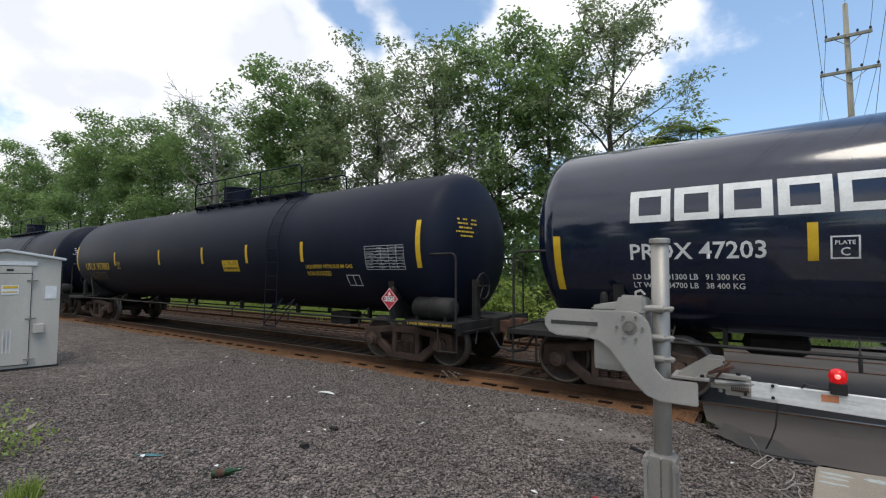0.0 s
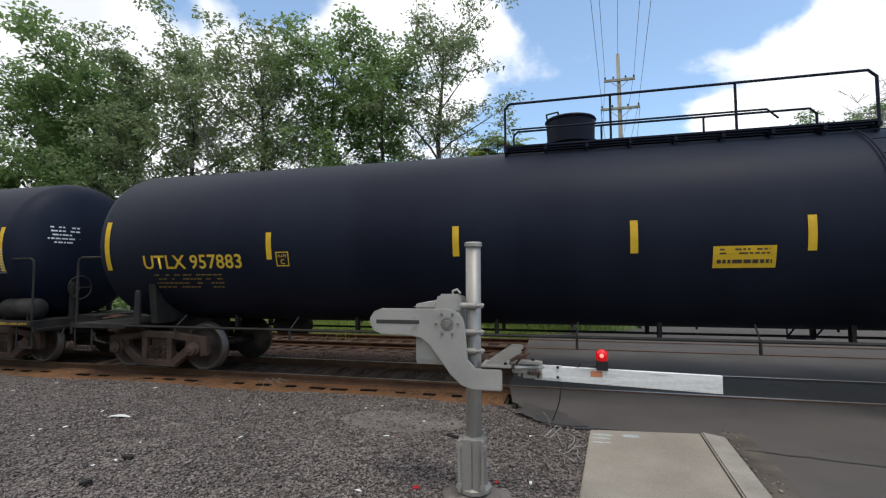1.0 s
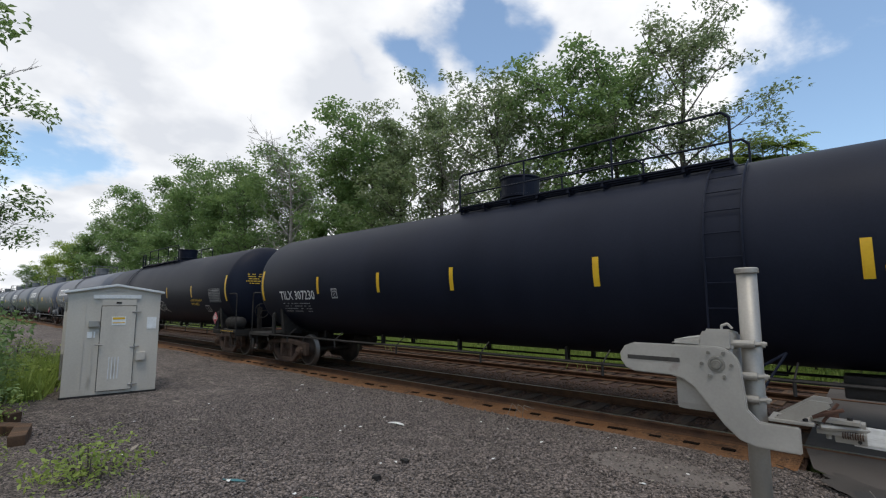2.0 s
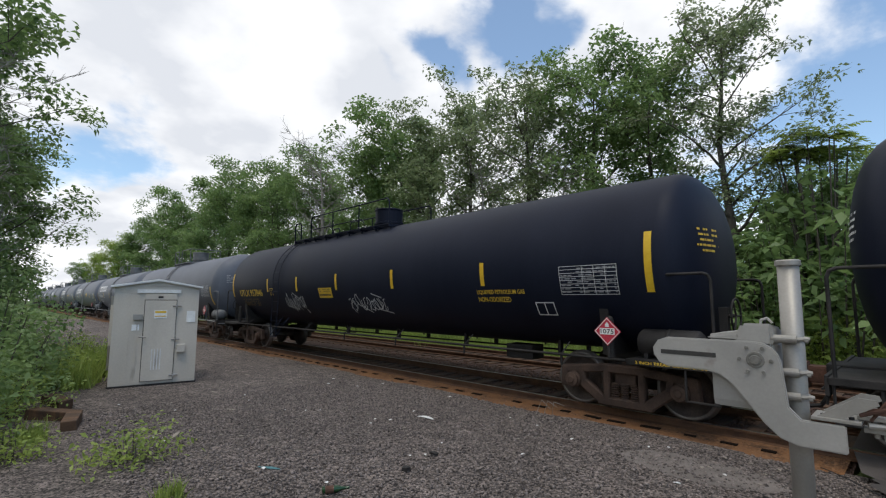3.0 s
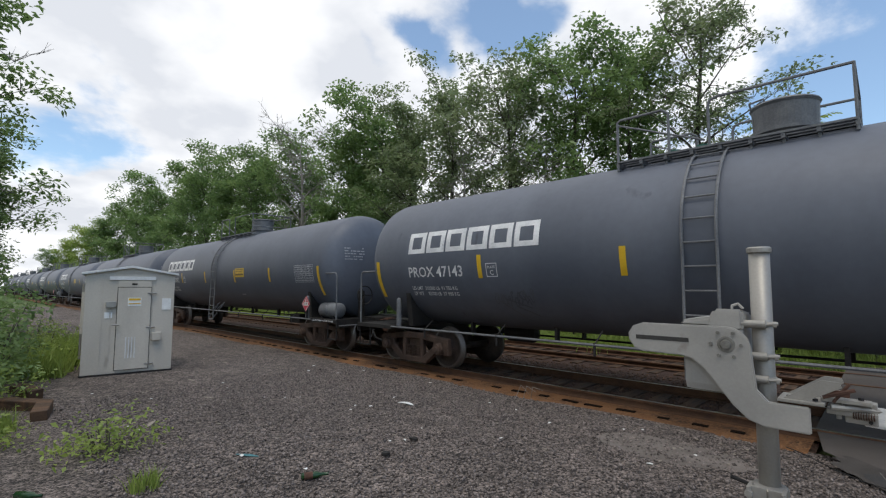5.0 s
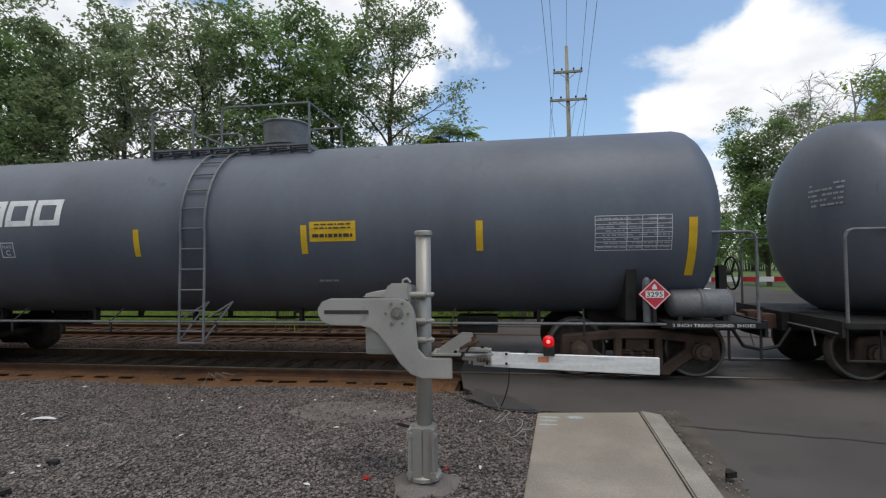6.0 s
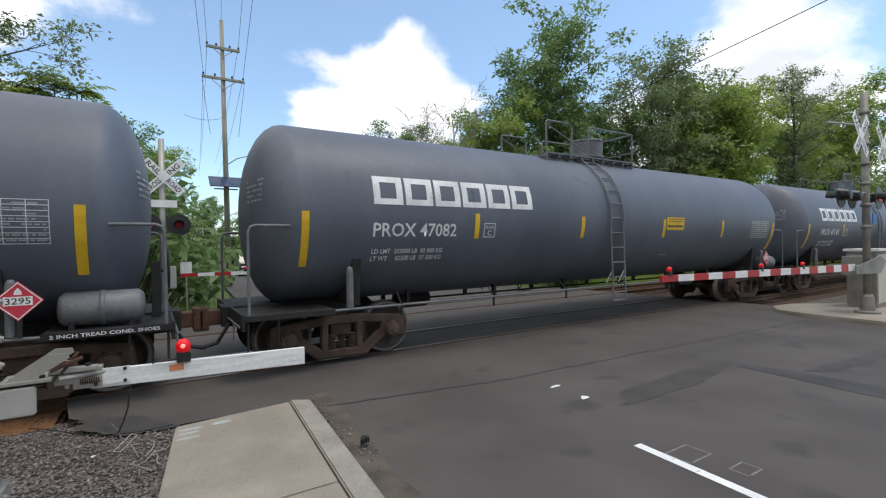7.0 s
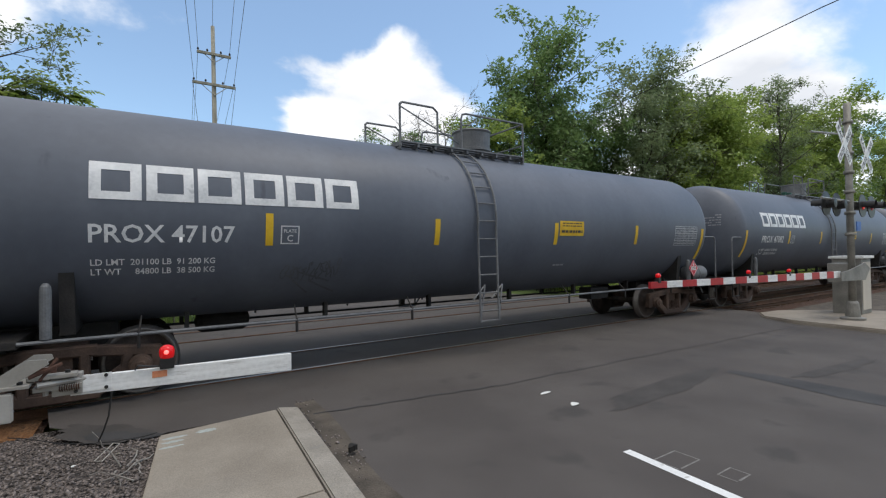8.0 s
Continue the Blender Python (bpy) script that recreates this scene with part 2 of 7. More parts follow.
M_ASPHALT = mat("worn_asphalt", (0.064, 0.055, 0.051), (0.090, 0.079, 0.073), 0.88, scale=0.7, fine=160, bump=0.25, spot=(0.054, 0.048, 0.045), spot_at=0.60)
M_PATCH = mat("asphalt_patch", (0.035, 0.034, 0.035), (0.055, 0.053, 0.053), 0.85, scale=2, fine=150, bump=0.25)
M_CONC = mat("brushed_concrete", (0.235, 0.205, 0.168), (0.315, 0.278, 0.230), 0.85, scale=1.4, fine=90, bump=0.12, spot=(0.215, 0.190, 0.160), spot_at=0.66)
M_KERB = mat("kerb_concrete", (0.235, 0.215, 0.185), (0.33, 0.30, 0.26), 0.88, scale=2.5, fine=80, bump=0.2, spot=(0.22, 0.21, 0.19), spot_at=0.6)
M_PALE = mat("pale_dust", (0.125, 0.108, 0.097), (0.175, 0.153, 0.138), 0.95, scale=3, fine=70, bump=0.3)
M_DIRT = mat("dirt", (0.06, 0.05, 0.04), (0.12, 0.10, 0.08), 0.95, scale=3, fine=60, bump=0.4)
M_GRASS = mat("grass_ground", (0.045, 0.075, 0.018), (0.11, 0.16, 0.035), 0.9, scale=0.5, fine=30, bump=0.5, spot=(0.09, 0.075, 0.045), spot_at=0.64)
M_RAIL = mat("rusty_rail", (0.075, 0.038, 0.022), (0.13, 0.066, 0.034), 0.8, metal=0.2, scale=4, fine=50, bump=0.2)
M_RAILHEAD = mat("polished_rail_head", (0.30, 0.29, 0.28), (0.44, 0.42, 0.40), 0.38, metal=1.0, scale=3, stretch=(0.2, 4, 1), bump=0.02)
M_TIE = mat("creosoted_tie", (0.04, 0.026, 0.018), (0.11, 0.06, 0.032), 0.9, scale=3, stretch=(4, 0.6, 1), fine=50, bump=0.4, rand=0.25)
M_STEEL = mat("galvanised_steel", (0.30, 0.285, 0.26), (0.39, 0.375, 0.345), 0.50, metal=0.4, scale=3, stretch=(1, 1, 0.3), fine=60, bump=0.04, spot=(0.30, 0.27, 0.24), spot_at=0.64, grain=0.12)
M_CAST = mat("aluminium_plate", (0.34, 0.33, 0.31), (0.42, 0.405, 0.38), 0.52, metal=0.2, scale=2.2, fine=50, bump=0.03, spot=(0.30, 0.275, 0.25), spot_at=0.64, grain=0.10)
M_ARM = mat("white_arm_sheeting", (0.66, 0.66, 0.65), (0.80, 0.80, 0.79), 0.55, scale=4, stretch=(0.5, 1, 9), fine=30, bump=0.03, spot=(0.45, 0.44, 0.42), spot_at=0.60)
M_RED = mat("red_sheeting", (0.36, 0.012, 0.018), (0.46, 0.022, 0.025), 0.45, scale=4, bump=0.0)
M_BOX = mat("painted_sheet_metal", (0.47, 0.428, 0.366), (0.56, 0.512, 0.440), 0.55, scale=1.6, stretch=(1, 1, 0.25), fine=30, bump=0.02, spot=(0.37, 0.335, 0.285), spot_at=0.64, grain=0.12)
M_BOXROOF = mat("painted_roof", (0.62, 0.62, 0.61), (0.74, 0.74, 0.72), 0.5, scale=2, bump=0.03)
M_WHITE = mat("white_paint", (0.70, 0.70, 0.68), (0.82, 0.82, 0.80), 0.5, scale=5, bump=0.02)
M_LETTER = mat("stencil_white", (0.60, 0.61, 0.62), (0.80, 0.80, 0.80), 0.5, scale=3, fine=25, bump=0.0, spot=(0.40, 0.41, 0.43), spot_at=0.66)
M_YELLOW = mat("reflective_yellow", (0.66, 0.40, 0.015), (0.76, 0.49, 0.025), 0.45, scale=5, bump=0.0, grain=0.1)
M_YLETTER = mat("stencil_yellow", (0.66, 0.42, 0.025), (0.74, 0.50, 0.05), 0.5, scale=3, bump=0.0, grain=0.1)
M_YDIM = mat("faded_yellow_ink", (0.20, 0.135, 0.02), (0.30, 0.20, 0.03), 0.6, scale=6, bump=0.0, grain=0.1)
# dark print; also the painted shade of the door gap and plate slot
M_DARKINK_SHADE = mat("dark_ink_and_recess_shade", (0.03, 0.03, 0.03), (0.06, 0.055, 0.05), 0.6, bump=0.0)
M_GREYINK = mat("faded_ink", (0.30, 0.31, 0.33), (0.42, 0.43, 0.45), 0.6, bump=0.0)
M_SMUDGE = mat("faint_smudge", (0.075, 0.082, 0.095), (0.11, 0.115, 0.125), 0.5, bump=0.0)
M_FAINT = mat("faint_road_mark", (0.16, 0.15, 0.14), (0.24, 0.23, 0.22), 0.8, scale=9, bump=0.0)
M_SPRAY = mat("white_spray_paint", (0.42, 0.43, 0.44), (0.62, 0.62, 0.62), 0.55, scale=5, bump=0.0)
M_TGREY = mat("grey_tank_paint", (0.088, 0.100, 0.127), (0.119, 0.133, 0.164), 0.46, scale=1.1, stretch=(1.0, 1.0, 0.18), fine=9, bump=0.012, spot=(0.045, 0.052, 0.068), spot_at=0.68, rough2=0.58, spec=0.45, grain=0.12)
M_TBLACK = mat("black_tank_paint", (0.0085, 0.0112, 0.0220), (0.0142, 0.0178, 0.0315), 0.42, scale=1.0, stretch=(1, 1, 0.2), fine=30, bump=0.05, rough2=0.58, spec=0.12, grain=0.2)
M_TGLOSS = mat("gloss_black_tank_paint", (0.006, 0.011, 0.030), (0.010, 0.017, 0.042), 0.13, scale=1.0, stretch=(1, 1, 0.3), fine=6, bump=0.006, coat=0.4)
M_UNDER = mat("sooty_steel", (0.013, 0.0125, 0.0125), (0.036, 0.032, 0.030), 0.72, metal=0.2, scale=3, fine=40, bump=0.15)
M_GFIT = mat("grey_painted_fittings", (0.11, 0.115, 0.125), (0.17, 0.175, 0.18), 0.5, scale=4, fine=40, bump=0.05)
M_TRUCK = mat("cast_truck_steel", (0.042, 0.027, 0.021), (0.105, 0.066, 0.048), 0.8, metal=0.15, scale=3, fine=40, bump=0.25)
M_WHEEL = mat("wheel_steel", (0.035, 0.026, 0.022), (0.085, 0.064, 0.054), 0.65, metal=0.3, scale=5, fine=40, bump=0.1)
M_TREAD = mat("polished_wheel_rim", (0.13, 0.115, 0.105), (0.20, 0.185, 0.17), 0.5, metal=0.7, bump=0.0)
M_COUPLER = mat("rusty_coupler", (0.07, 0.035, 0.025), (0.15, 0.075, 0.05), 0.85, metal=0.2, scale=4, fine=40, bump=0.3)
M_PLACARD = mat("placard_red", (0.46, 0.02, 0.045), (0.54, 0.035, 0.06), 0.5, bump=0.0)
M_STAINED = mat("damp_asphalt", (0.046, 0.041, 0.038), (0.062, 0.055, 0.051), 0.85, scale=3, fine=150, bump=0.25)
M_AGED = mat("aged_galvanised_steel", (0.17, 0.165, 0.15), (0.27, 0.26, 0.235), 0.6, metal=0.3, scale=3, fine=40, bump=0.08)
M_CHALK = mat("pale_blue_marking_paint", (0.34, 0.37, 0.35), (0.40, 0.44, 0.43), 0.8, scale=14, bump=0.0)
M_RUSTPAINT = mat("orange_sticker", (0.62, 0.22, 0.10), (0.70, 0.30, 0.16), 0.5, bump=0.0)
M_LAMPRED = glow("lit_red_lens", (0.60, 0.005, 0.008), 0.28)
M_LAMPHOT = glow("lit_red_core", (1.0, 0.16, 0.14), 1.6)
M_BLACK = mat("black_plastic", (0.012, 0.012, 0.013), (0.025, 0.025, 0.026), 0.45, bump=0.05)
M_POLE = mat("weathered_pole", (0.20, 0.19, 0.15), (0.34, 0.32, 0.26), 0.9, scale=2, stretch=(3, 3, 0.3), fine=40, bump=0.3)
# near-black that paints the shade in the gaps by the ties
M_GAPSHADE = mat("gap_shade", (0.006, 0.005, 0.004), (0.014, 0.010, 0.008), 1.0, bump=0.3, spec=0.05)
M_BARK = mat("bark", (0.055, 0.047, 0.038), (0.13, 0.115, 0.095), 0.95, scale=4, stretch=(2, 2, 0.4), fine=30, bump=0.5)
M_GREYWOOD = mat("dead_wood", (0.20, 0.18, 0.16), (0.32, 0.30, 0.27), 0.95, scale=4, fine=30, bump=0.3)
M_LEAF = leaf_mat("leaf_green", (0.095, 0.168, 0.062), (0.27, 0.385, 0.135), 0.50)
M_LEAF2 = leaf_mat("leaf_olive", (0.130, 0.182, 0.094), (0.31, 0.375, 0.185), 0.50)
# bright green growth; sunlight on the eastern trees is put into this colour too
M_LEAF3 = leaf_mat("leaf_bright_and_sun", (0.140, 0.225, 0.050), (0.42, 0.510, 0.125), 0.50)
M_GLASS = mat("dark_glass", (0.02, 0.025, 0.03), (0.03, 0.035, 0.04), 0.06, bump=0.0)
M_CAR1 = mat("dark_car_paint", (0.02, 0.022, 0.026), (0.03, 0.032, 0.036), 0.2, bump=0.0, coat=0.5)
M_CAR2 = mat("silver_car_paint", (0.42, 0.43, 0.45), (0.5, 0.51, 0.52), 0.25, metal=0.4, bump=0.0, coat=0.5)
M_GREENGLASS = mat("green_bottle_glass", (0.01, 0.04, 0.015), (0.02, 0.06, 0.02), 0.08, bump=0.0)
M_TARP = mat("teal_plastic", (0.03, 0.13, 0.15), (0.05, 0.18, 0.20), 0.5, bump=0.1)
M_SOLAR = mat("solar_cells", (0.03, 0.05, 0.10), (0.05, 0.07, 0.13), 0.15, bump=0.0)
M_BLUE = mat("blue_sign", (0.03, 0.10, 0.35), (0.04, 0.13, 0.42), 0.5, bump=0.0)


# ================= building helpers =================
def mesh_of(bm, name, material, smooth=False):
    me = bpy.data.meshes.new(name)
    bm.to_mesh(me)
    bm.free()
    if material:
        me.materials.append(material)
    if smooth:
        for f in me.polygons:
            f.use_smooth = True
    return me


def part(name, bm, material, parent, label="", smooth=False):
    ob = new(name, mesh_of(bm, name, material, smooth))
    ob.parent = parent
    if label:
        tagged(ob, label)
    return ob


def thing(name, label, category, group="", m=None):
    ob = tagged(new(name), label, category, group)
    if m is not None:
        ob.matrix_basis = m
    return ob


def structure(name, bm, material, label="", smooth=False):
    return tagged(new(name, mesh_of(bm, name, material, smooth)), label or name, kind="structure")


def box(bm, x0, x1, y0, y1, z0, z1, bevel=0.0):
    r = bmesh.ops.create_cube(bm, size=1.0)
    for v in r["verts"]:
        v.co = Vector((x0 + (v.co.x + 0.5) * (x1 - x0), y0 + (v.co.y + 0.5) * (y1 - y0), z0 + (v.co.z + 0.5) * (z1 - z0)))
    if bevel:
        bmesh.ops.bevel(bm, geom=list({e for v in r["verts"] for e in v.link_edges}), offset=bevel, segments=2, affect='EDGES', profile=0.7)
    return r["verts"]


def rod(bm, a, b, r, seg=10, r2=None, caps=True):
    a, b = Vector(a), Vector(b)
    d = b - a
    m = Matrix.Translation((a + b) / 2) @ d.to_track_quat('Z', 'Y').to_matrix().to_4x4()
    return bmesh.ops.create_cone(bm, cap_ends=caps, segments=seg, radius1=r, radius2=r if r2 is None else r2, depth=d.length, matrix=m)["verts"]


def pipe(bm, pts, r, seg=8):
    """A bent round bar through the points."""
    pts = [Vector(p) for p in pts]
    for a, b in zip(pts, pts[1:]):
        rod(bm, a, b, r, seg)
    for p in pts[1:-1]:
        bmesh.ops.create_icosphere(bm, subdivisions=1, radius=r * 1.02, matrix=Matrix.Translation(p))


def lathe(bm, profile, seg=32, axis='X', at=(0, 0, 0)):
    """Turns (along, radius) points about an axis."""
    rings = []
    at = Vector(at)
    for s, r in profile:
        ring = []
        for k in range(seg):
            a = 2 * math.pi * k / seg
            c, q = r * math.cos(a), r * math.sin(a)
            ring.append(bm.verts.new(at + (Vector((s, c, q)) if axis == 'X' else Vector((c, s, q)) if axis == 'Y' else Vector((c, q, s)))))
        rings.append(ring)
    for a, b in zip(rings, rings[1:]):
        for k in range(seg):
            bm.faces.new((a[k], a[(k + 1) % seg], b[(k + 1) % seg], b[k]))
    bm.faces.new(rings[0]); bm.faces.new(rings[-1])
    bmesh.ops.recalc_face_normals(bm, faces=bm.faces)


def extrude_outline(bm, pts, y0, y1, bevel=0.0):
    """A plate cut to an outline of (x, z) points."""
    vs = [bm.verts.new((x, y0, z)) for x, z in pts]
    f = bm.faces.new(vs)
    r = bmesh.ops.extrude_face_region(bm, geom=[f])
    bmesh.ops.translate(bm, vec=(0, y1 - y0, 0), verts=[v for v in r["geom"] if isinstance(v, bmesh.types.BMVert)])
    bmesh.ops.recalc_face_normals(bm, faces=bm.faces)
    if bevel:
        bmesh.ops.bevel(bm, geom=[e for e in bm.edges if len(e.link_faces) == 2 and e.calc_face_angle() > 0.9], offset=bevel, segments=2, affect='EDGES')


def text_mesh(s, x0, x1, z0, z1, place, depth=0.0):
    """Letters in the built-in font, set in the given box of the (x, z) plane; place(x, z) gives the point."""
    cu = bpy.data.curves.new("writing", 'FONT')
    cu.body = s
    cu.align_x, cu.resolution_u, cu.offset = 'LEFT', 2, 0.014
    ob = new("writing", cu)
    dg = bpy.context.evaluated_depsgraph_get()
    me = bpy.data.meshes.new_from_object(ob.evaluated_get(dg))
    bpy.data.objects.remove(ob)
    n = len(me.vertices)
    co = np.empty(n * 3); me.vertices.foreach_get("co", co); co = co.reshape(n, 3)
    lo, hi = co.min(0), co.max(0)
    for v, c in zip(me.vertices, co):
        v.co = place(x0 + (c[0] - lo[0]) / (hi[0] - lo[0]) * (x1 - x0), z0 + (c[1] - lo[1]) / (hi[1] - lo[1]) * (z1 - z0))
    me.materials.clear()
    return me


def writing(name, s, x0, x1, z0, z1, place, material, parent):
    me = text_mesh(s, x0, x1, z0, z1, place)
    me.materials.append(material)
    ob = new(name, me)
    ob.parent = parent
    return ob


def sheet(bm, x0, x1, z0, z1, place, nx=1, nz=1):
    """A thin patch over the box (x, z), laid on the surface place()."""
    g = [[bm.verts.new(place(x0 + (x1 - x0) * i / nx, z0 + (z1 - z0) * k / nz)) for k in range(nz + 1)] for i in range(nx + 1)]
    for i in range(nx):
        for k in range(nz):
            bm.faces.new((g[i][k], g[i + 1][k], g[i + 1][k + 1], g[i][k + 1]))


def leaf_cloud(rng, centres, radii, per, size):
    """Small folded leaves scattered in clumps: arrays of vertices and faces."""
    vs, fs = [], []
    base = 0
    for c, r in zip(centres, radii):
        n = int(per * (r / 0.6) ** 2)
        d = rng.normal(size=(n, 3)); d /= np.linalg.norm(d, axis=1)[:, None]
        p = c + d * (r * rng.random(n) ** 0.45)[:, None] * np.array((1, 1, 0.62))
        s = size * rng.uniform(0.6, 1.35, n)
        a = rng.normal(size=(n, 3)); a[:, 2] *= 0.5; a /= np.linalg.norm(a, axis=1)[:, None]
        up = np.array((0, 0, 1.0)) + rng.normal(size=(n, 3)) * 0.6
        b = np.cross(a, up); b /= np.linalg.norm(b, axis=1)[:, None] + 1e-9
        s *= 1.12
        droop = np.array((0, 0, -0.25)) * s[:, None]
        q = np.stack([p, p + (a * 0.45 + b * 0.27) * s[:, None], p + a * s[:, None] + droop, p + (a * 0.45 - b * 0.27) * s[:, None]], 1)
        vs.append(q.reshape(-1, 3))
        fs.append((np.arange(n)[:, None] * 4 + np.arange(4)[None]) + base)
        base += 4 * n
    return np.concatenate(vs), np.concatenate(fs)


def mesh_from_arrays(name, v, f, material):
    me = bpy.data.meshes.new(name)
    me.vertices.add(len(v)); me.vertices.foreach_set("co", v.astype(np.float32).ravel())
    me.loops.add(f.size); me.loops.foreach_set("vertex_index", f.astype(np.int32).ravel())
    me.polygons.add(len(f)); me.polygons.foreach_set("loop_start", (np.arange(len(f)) * f.shape[1]).astype(np.int32))
    me.update(calc_edges=True)
    me.materials.append(material)
    return me


def limb(bm, pts, r0, r1, seg=6):
    n = len(pts)
    rings = []
    for i, p in enumerate(pts):
        p = Vector(p)
        d = (Vector(pts[min(i + 1, n - 1)]) - Vector(pts[max(i - 1, 0)])).normalized()
        u = d.orthogonal().normalized(); w = d.cross(u)
        r = r0 + (r1 - r0) * i / (n - 1)
        rings.append([bm.verts.new(p + (u * math.cos(2 * math.pi * k / seg) + w * math.sin(2 * math.pi * k / seg)) * r) for k in range(seg)])
    for a, b in zip(rings, rings[1:]):
        for k in range(seg):
            bm.faces.new((a[k], a[(k + 1) % seg], b[(k + 1) % seg], b[k]))




# ================= ground, road and track =================
Y_RAIL, Y_TRACK, Y_TRACK2 = 7.829, 8.582, 12.70
ROAD_LEAN = 0.07


def along_road(x, y, y_ref):
    """x of a line that follows the road's lean, given its x at y_ref."""
    return x + ROAD_LEAN * (y - y_ref)


def road_z(y):
    if y < 5.0:
        return -0.10
    if y < 6.9:
        return -0.10 + 0.08 * (y - 5.0) / 1.9
    if y < 14.6:
        return -0.02
    return max(-0.10, -0.02 - 0.08 * (y - 14.6) / 3.0)


def lot_z(x, y):
    """Height of the gravel lot: level, falling a little towards the track."""
    z = -0.055 + 0.022 * noise.noise((x * 0.45, y * 0.45, 0.0)) + 0.008 * noise.noise((x * 2.1, y * 2.1, 3.0))
    if y > 5.6:
        z -= 0.075 * min(1.0, (y - 5.6) / 1.5)
    return z


def grid_sheet(x0, x1, y0, y1, nx, ny, zf):
    bm = bmesh.new()
    g = [[bm.verts.new((x0 + (x1 - x0) * i / nx, y0 + (y1 - y0) * k / ny, 0)) for k in range(ny + 1)] for i in range(nx + 1)]
    for col in g:
        for v in col:
            v.co.z = zf(v.co.x, v.co.y)
    for i in range(nx):
        for k in range(ny):
            bm.faces.new((g[i][k], g[i + 1][k], g[i + 1][k + 1], g[i][k + 1]))
    return bm


def slab(pts, z0, z1, bevel=0.0):
    bm = bmesh.new()
    f = bm.faces.new([bm.verts.new((x, y, z0)) for x, y in pts])
    r = bmesh.ops.extrude_face_region(bm, geom=[f])
    bmesh.ops.translate(bm, vec=(0, 0, z1 - z0), verts=[v for v in r["geom"] if isinstance(v, bmesh.types.BMVert)])
    bmesh.ops.recalc_face_normals(bm, faces=bm.faces)
    if bevel:
        bmesh.ops.bevel(bm, geom=[e for e in bm.edges if e.calc_face_angle(0) > 0.6], offset=bevel, segments=2, affect='EDGES')
    return bm


structure("ground", grid_sheet(-900, 900, -900, 900, 60, 60, lambda x, y: -0.24), M_GRASS, "weedy grass ground reaching to the distance")
structure("gravel_lot", grid_sheet(-60, 1.15, -14, 7.15, 160, 70, lot_z), M_GRAVEL, "grey crushed stone lot beside the track", smooth=True)


def bed_z(x, y):
    return -0.175 + 0.018 * noise.noise((x * 1.3, y * 1.3, 7.0))


def make_bed(name, x0, x1, y0, y1, material, label):
    structure(name, grid_sheet(x0, x1, y0, y1, int((x1 - x0) * 1.2), 12, bed_z), material, label, smooth=True)


make_bed("track_bed_near_west", -220, -0.85, 7.05, 10.25, M_BED, "rust-stained ballast under the near track")
make_bed("track_bed_near_east", 15.6, 160, 6.6, 10.25, M_BED, "rust-stained ballast under the near track")
make_bed("track_bed_far_west", -220, -0.85, 10.25, 14.5, M_BED2, "dark ballast under the far track")
make_bed("track_bed_far_east", 15.9, 160, 10.25, 14.5, M_BED2, "dark ballast under the far track")

# rust-covered shoulder outside the near rail, and a pale worn patch on the lot
structure("rusty_shoulder", grid_sheet(-120, -0.9, 7.02, 7.76, 240, 6, lambda x, y: -0.128 + 0.012 * noise.noise((x * 2.0, y * 3.0, 1.0))), M_RUST, "rust-stained shoulder beside the rail", smooth=True)
bm = bmesh.new()
ring = []
for k in range(28):
    a = 2 * math.pi * k / 28
    r = 1 + 0.22 * noise.noise((math.cos(a) * 1.5, math.sin(a) * 1.5, 5.0))
    x, y = -2.10 + 0.90 * r * math.cos(a), 5.85 + 0.46 * r * math.sin(a)
    ring.append(bm.verts.new((x, y, lot_z(x, y) + 0.005)))
mid = bm.verts.new((-2.10, 5.85, lot_z(-2.10, 5.85) + 0.007))
for k in range(28):
    bm.faces.new((ring[k], ring[(k + 1) % 28], mid))
structure("pale_worn_patch", bm, M_PALE, "pale dusty patch on the gravel")

structure("east_verge", grid_sheet(17.5, 120, -30, 6.7, 60, 20, lambda x, y: -0.16 + 0.03 * noise.noise((x * 0.5, y * 0.5, 2.0))), M_DIRT, "bare brown dirt verge beside the track")

# road: one strip across the tracks, with a wider apron at the crossing
bm = bmesh.new()
road_rows = []
for y in (-60, -20, -6, 0, 3, 5.0, 5.6, 6.05, 6.06, 6.5, 6.9, 8, 10, 12, 14.6, 16, 17.6, 24, 40, 80, 200):
    if y < 6.055:
        left = along_road(1.79, y, 5.94)
    elif y <= 14.6:
        left = 0.20 - 1.1 * min(1.0, (y - 6.05) / 1.0)
    else:
        left = max(-0.9 + (y - 14.6) * 1.2, 0) if y < 17 else along_road(3.55, y, 28.6)
    right = along_road(14.0, y, 3.9) if y < 5 else (15.6 if y < 14.7 else along_road(15.0, y, 14.6))
    n = 14
    road_rows.append([bm.verts.new((left + (right - left) * i / n, y, road_z(y))) for i in range(n + 1)])
for a, b in zip(road_rows, road_rows[1:]):
    for i in range(14):
        bm.faces.new((a[i], a[i + 1], b[i + 1], b[i]))
structure("road", bm, M_ASPHALT, "worn grey asphalt road over the level crossing")


def strip(name, pts, width, zf, material, label, lift=0.004):
    """A painted or sealed line along points on the road."""
    bm = bmesh.new()
    prev = None
    for i, (x, y) in enumerate(pts):
        a = Vector(pts[max(i - 1, 0)]); b = Vector(pts[min(i + 1, len(pts) - 1)])
        d = (b - a).normalized()
        w = Vector((-d.y, d.x)) * width / 2
        cur = (bm.verts.new((x + w.x, y + w.y, zf(y) + lift)), bm.verts.new((x - w.x, y - w.y, zf(y) + lift)))
        if prev:
            bm.faces.new((prev[0], prev[1], cur[1], cur[0]))
        prev = cur
    return structure(name, bm, material, label)


